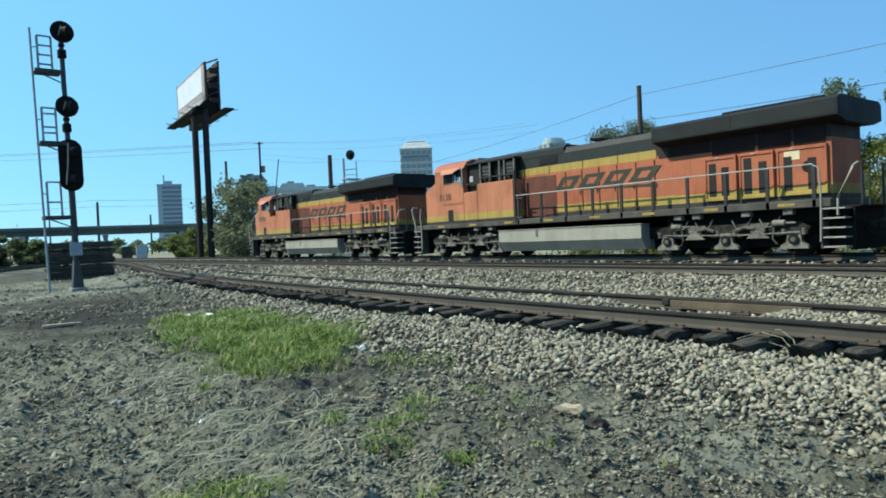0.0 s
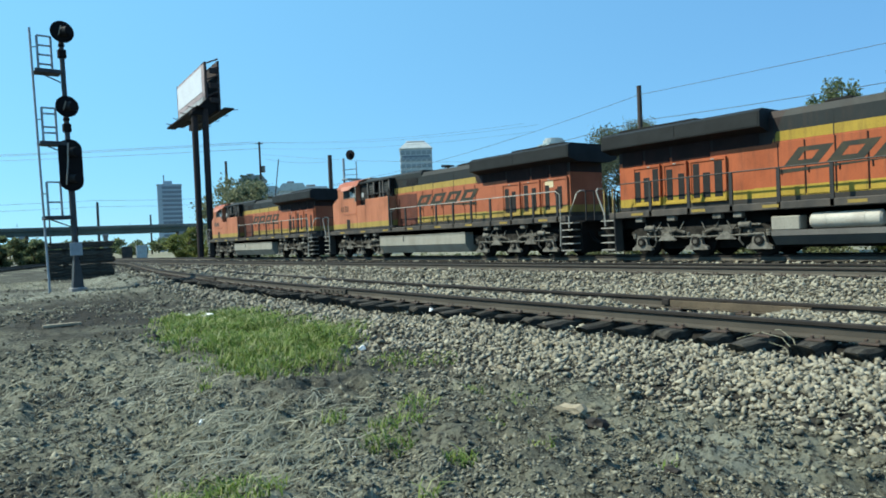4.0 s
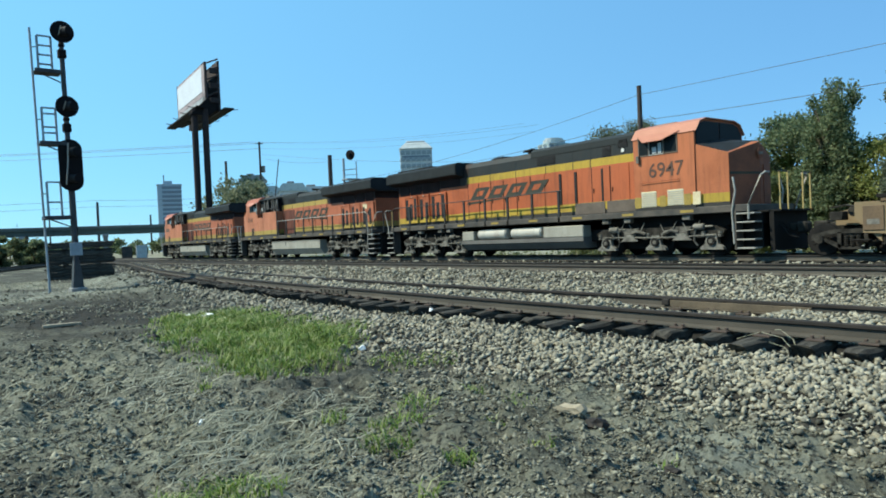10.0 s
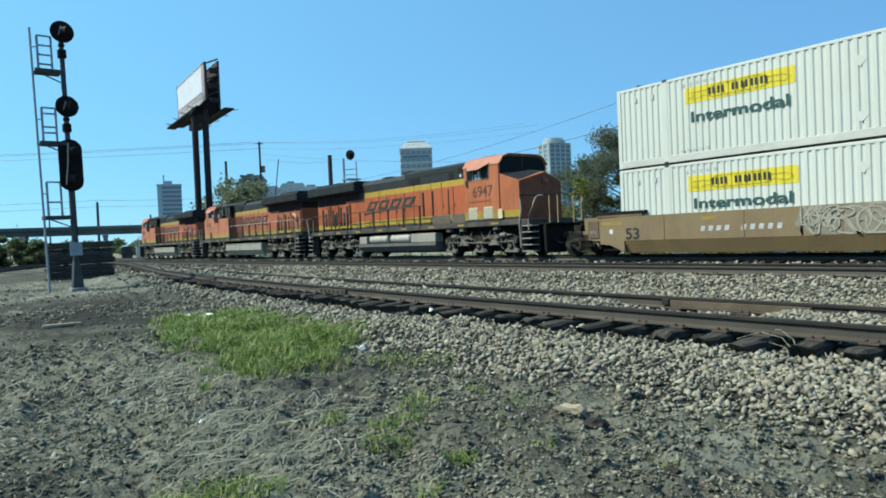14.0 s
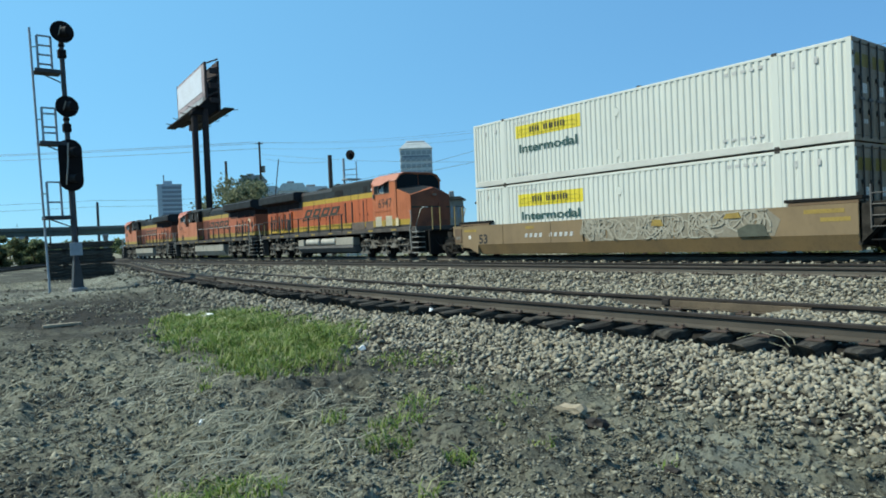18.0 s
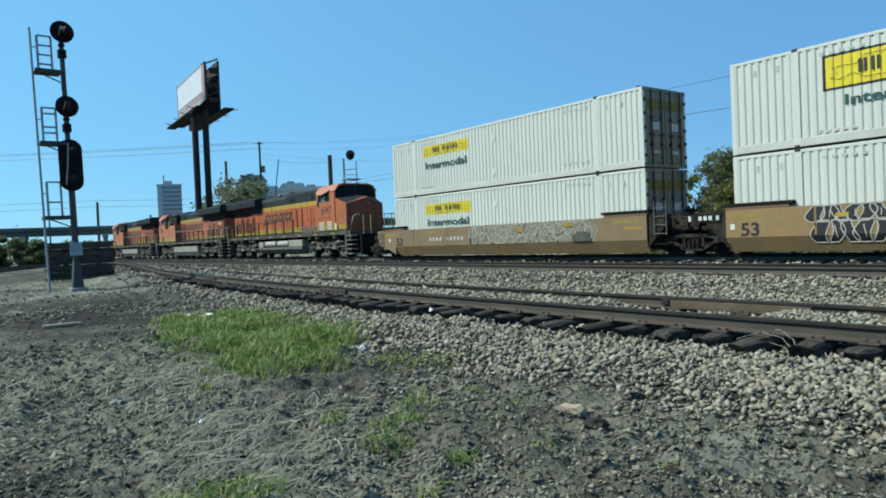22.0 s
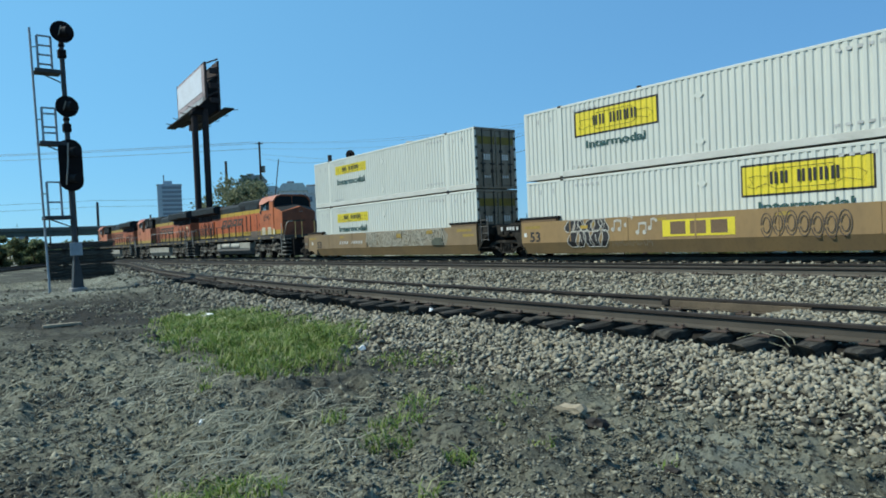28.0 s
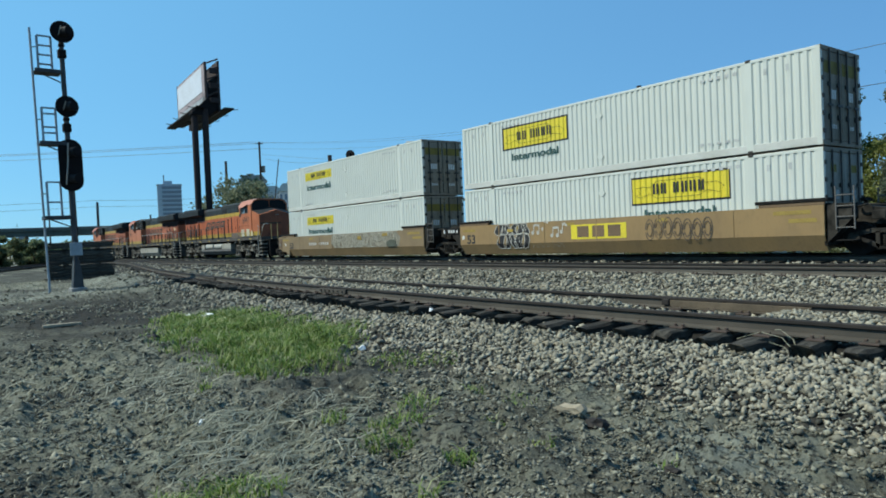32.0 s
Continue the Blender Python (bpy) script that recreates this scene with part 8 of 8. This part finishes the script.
def blades(name, label, centres, material, seed, category="grass"):
    """Bent blades in tufts: centres are (x, y, radius, blades, height)."""
    rng = np.random.RandomState(seed)
    V, F = [], []
    for cx, cy, rad, n, hgt in centres:
        a, q = rng.uniform(0, math.tau, n), np.sqrt(rng.rand(n)) * rad
        x, y = cx + q * np.cos(a), cy + q * np.sin(a)
        h = hgt * (0.5 + 0.7 * rng.rand(n))
        d = rng.uniform(0, math.tau, n)
        w = 0.002 + 0.004 * rng.rand(n) ** 2 + 0.0005 * np.hypot(x, y)
        lean = h * rng.uniform(0.2, 1.5, n)
        z = ground_height(x, y) - 0.01
        dx, dy = np.cos(d), np.sin(d)
        px, py = -dy * w, dx * w
        rows = []
        for t, k, wide in ((0, 0, 1.0), (0.6, 0.3, 0.8), (1.0, 1.0, 0.12)):
            bx, by, bz = x + dx * lean * k, y + dy * lean * k, z + h * t * (1 - 0.25 * k)
            rows += [np.stack([bx - px * wide, by - py * wide, bz], -1), np.stack([bx + px * wide, by + py * wide, bz], -1)]
        v = np.stack(rows, 1)
        base = len(V) and sum(len(q) for q in V)
        V.append(v.reshape(-1, 3))
        F.append((np.arange(n)[:, None, None] * 6 + np.array([(0, 1, 3, 2), (2, 3, 5, 4)])[None]).reshape(-1, 4) + base)
    tagged(new(name, fast_mesh(name, np.concatenate(V), np.concatenate(F), M[material])), label, category, kind="stuff")


rg = np.random.RandomState(9)
patch = []
for _ in range(560):
    u, w = rg.rand(), rg.rand()
    y = 6.4 + 8.6 * u
    lo, hi = 2.55 + 1.3 * max(0, u - 0.55) / 0.45, 3.1 + 2.3 * min(1, u / 0.35)
    hi = min(hi, 5.35)
    x = lo + (hi - lo) * w
    edge = min(u, 1 - u, w, 1 - w) * 4
    if vnoise(x, y, 0.8, 41) > 0.30 - 0.1 * edge and rg.rand() < 0.35 + edge:
        patch.append((x + 0.12, y, 0.26, int(18 + 40 * min(edge, 1)), (0.08 + 0.15 * rg.rand()) * (0.65 + 0.45 * min(edge, 1))))
blades("grass_patch", "patch of bright green grass on the dirt", patch, "grass", 10)
tufts = [(x, y, r * 1.4, n * 2, h) for x, y, r, n, h in ((2.95, 4.6, 0.16, 60, 0.12), (2.62, 4.2, 0.14, 60, 0.12), (3.3, 4.85, 0.14, 40, 0.10), (2.75, 3.52, 0.09, 40, 0.10), (2.63, 5.05, 0.08, 24, 0.12), (4.08, 4.97, 0.08, 18, 0.08), (3.3, 3.31, 0.08, 20, 0.07), (4.0, 4.26, 0.10, 22, 0.07), (4.41, 6.82, 0.25, 70, 0.10), (4.7, 6.4, 0.2, 40, 0.10), (1.24, 4.1, 0.20, 110, 0.10), (1.45, 3.95, 0.18, 110, 0.10), (1.0, 3.9, 0.12, 60, 0.1), (3.51, 4.01, 0.07, 14, 0.07), (2.25, 3.18, 0.05, 8, 0.12), (3.5, 2.47, 0.06, 10, 0.06), (3.58, 5.2, 0.1, 20, 0.08), (2.2, 6.9, 0.08, 16, 0.12))]
blades("grass_tufts", "sparse green tufts of grass on the dirt", tufts, "grass", 12)
dry = []
for _ in range(520):
    r, a = 3.0 * math.exp(rg.rand() * 1.9), radians(rg.uniform(2, 31))
    x, y = r * math.sin(a), r * math.cos(a)
    if gravel_amount(np.array([x]), np.array([y]))[0] < 0.4 and vnoise(x, y, 1.2, 51) > 0.45:
        dry.append((x, y, 0.14, 9, 0.045))
dry += [(2.5, 8.0, 0.3, 60, 0.12), (3.2, 7.0, 0.3, 60, 0.10)]
blades("dry_grass", "dry straw and dead grass on the dirt", dry, "straw", 13)


def straws(name, label, n, seed):
    """Pale dead stems lying flat on the dirt, in drifts."""
    rng = np.random.RandomState(seed)
    r = 2.8 * np.exp(rng.rand(n) * 1.7)
    a = np.radians(rng.uniform(0, 31, n))
    x, y = r * np.sin(a), r * np.cos(a)
    ok = (gravel_amount(x, y) < 0.35) & (vnoise(x, y, 0.9, 52) + 0.5 * vnoise(x, y, 0.25, 53) > 0.62 + 0.5 * rng.rand(n)) & (y < 11.5)
    x, y = x[ok], y[ok]
    k = len(x)
    d, ln, w = rng.normal(0.9, 0.7, k), 0.05 + 0.32 * rng.rand(k) ** 2, 0.0015 + 0.00048 * np.hypot(x, y)
    bend = rng.normal(0, 0.25, k)
    rows = []
    for t in (-0.5, 0.0, 0.5):
        q = d + bend * t
        bx, by = x + np.cos(q) * ln * t, y + np.sin(q) * ln * t
        z = ground_height(bx, by) + 0.012 + 0.02 * (0.25 - t * t) + 0.01 * rng.rand(k)
        px, py = -np.sin(q) * w, np.cos(q) * w
        rows += [np.stack([bx - px, by - py, z], -1), np.stack([bx + px, by + py, z + 0.004], -1)]
    v = np.stack(rows, 1).reshape(-1, 3)
    f = (np.arange(k)[:, None, None] * 6 + np.array([(0, 1, 3, 2), (2, 3, 5, 4)])[None]).reshape(-1, 4)
    tagged(new(name, fast_mesh(name, v, f, M["straw"])), label, "straw", kind="stuff")


straws("fallen_straw", "pale dead grass stems lying on the dirt", 11000, 14)


# ---- what moves: the train and its wheels ----
ROLL_BY = [(0.0, -34.47), (1.0, -31.98), (2.0, -29.47), (3.0, -27.0), (3.5, -25.78), (5.5, -20.88), (6.0, -19.64), (7.0, -17.12), (8.0, -14.70), (9.0, -12.24), (10.0, -9.74), (11.0, -7.22), (12.0, -4.79), (13.0, -2.39), (14.0, -0.15), (14.5, 0.93), (16.5, 5.10), (17.0, 6.09), (18.0, 8.05), (19.0, 9.90), (20.0, 11.65), (21.0, 13.31), (22.0, 14.89), (23.0, 16.41), (24.0, 18.03), (25.0, 19.72), (25.5, 20.52), (27.5, 23.49), (28.0, 24.16), (29.0, 25.39), (30.0, 26.47), (31.0, 27.43), (32.0, 28.32)]


def rolled(t):
    """Distance at t, smoothly through the rows."""
    ts, ds = [a for a, _ in ROLL_BY], [b for _, b in ROLL_BY]
    i = min(max(int(np.searchsorted(ts, t)) - 1, 0), len(ts) - 2)
    slope = lambda k: (ds[min(k + 1, len(ds) - 1)] - ds[max(k - 1, 0)]) / (ts[min(k + 1, len(ts) - 1)] - ts[max(k - 1, 0)])
    h = ts[i + 1] - ts[i]
    u = (t - ts[i]) / h
    return (2 * u ** 3 - 3 * u ** 2 + 1) * ds[i] + (u ** 3 - 2 * u ** 2 + u) * h * slope(i) + (3 * u ** 2 - 2 * u ** 3) * ds[i + 1] + (u ** 3 - u ** 2) * h * slope(i + 1)


def motions():
    times = [k * 0.5 for k in range(65)]
    for ob, u in TRAIN:
        walk(ob, [(t, Matrix.Translation((MAIN, u + rolled(t), 0.0))) for t in times])
    quarter = [k * 0.25 for k in range(129)]
    start = rolled(0.0)
    for ob, y, r in ROLLERS:
        walk(ob, [(t, Matrix.Translation((0, y, r)) @ Matrix.Rotation(-(rolled(t) - start) / r, 4, "X")) for t in quarter])


motions()
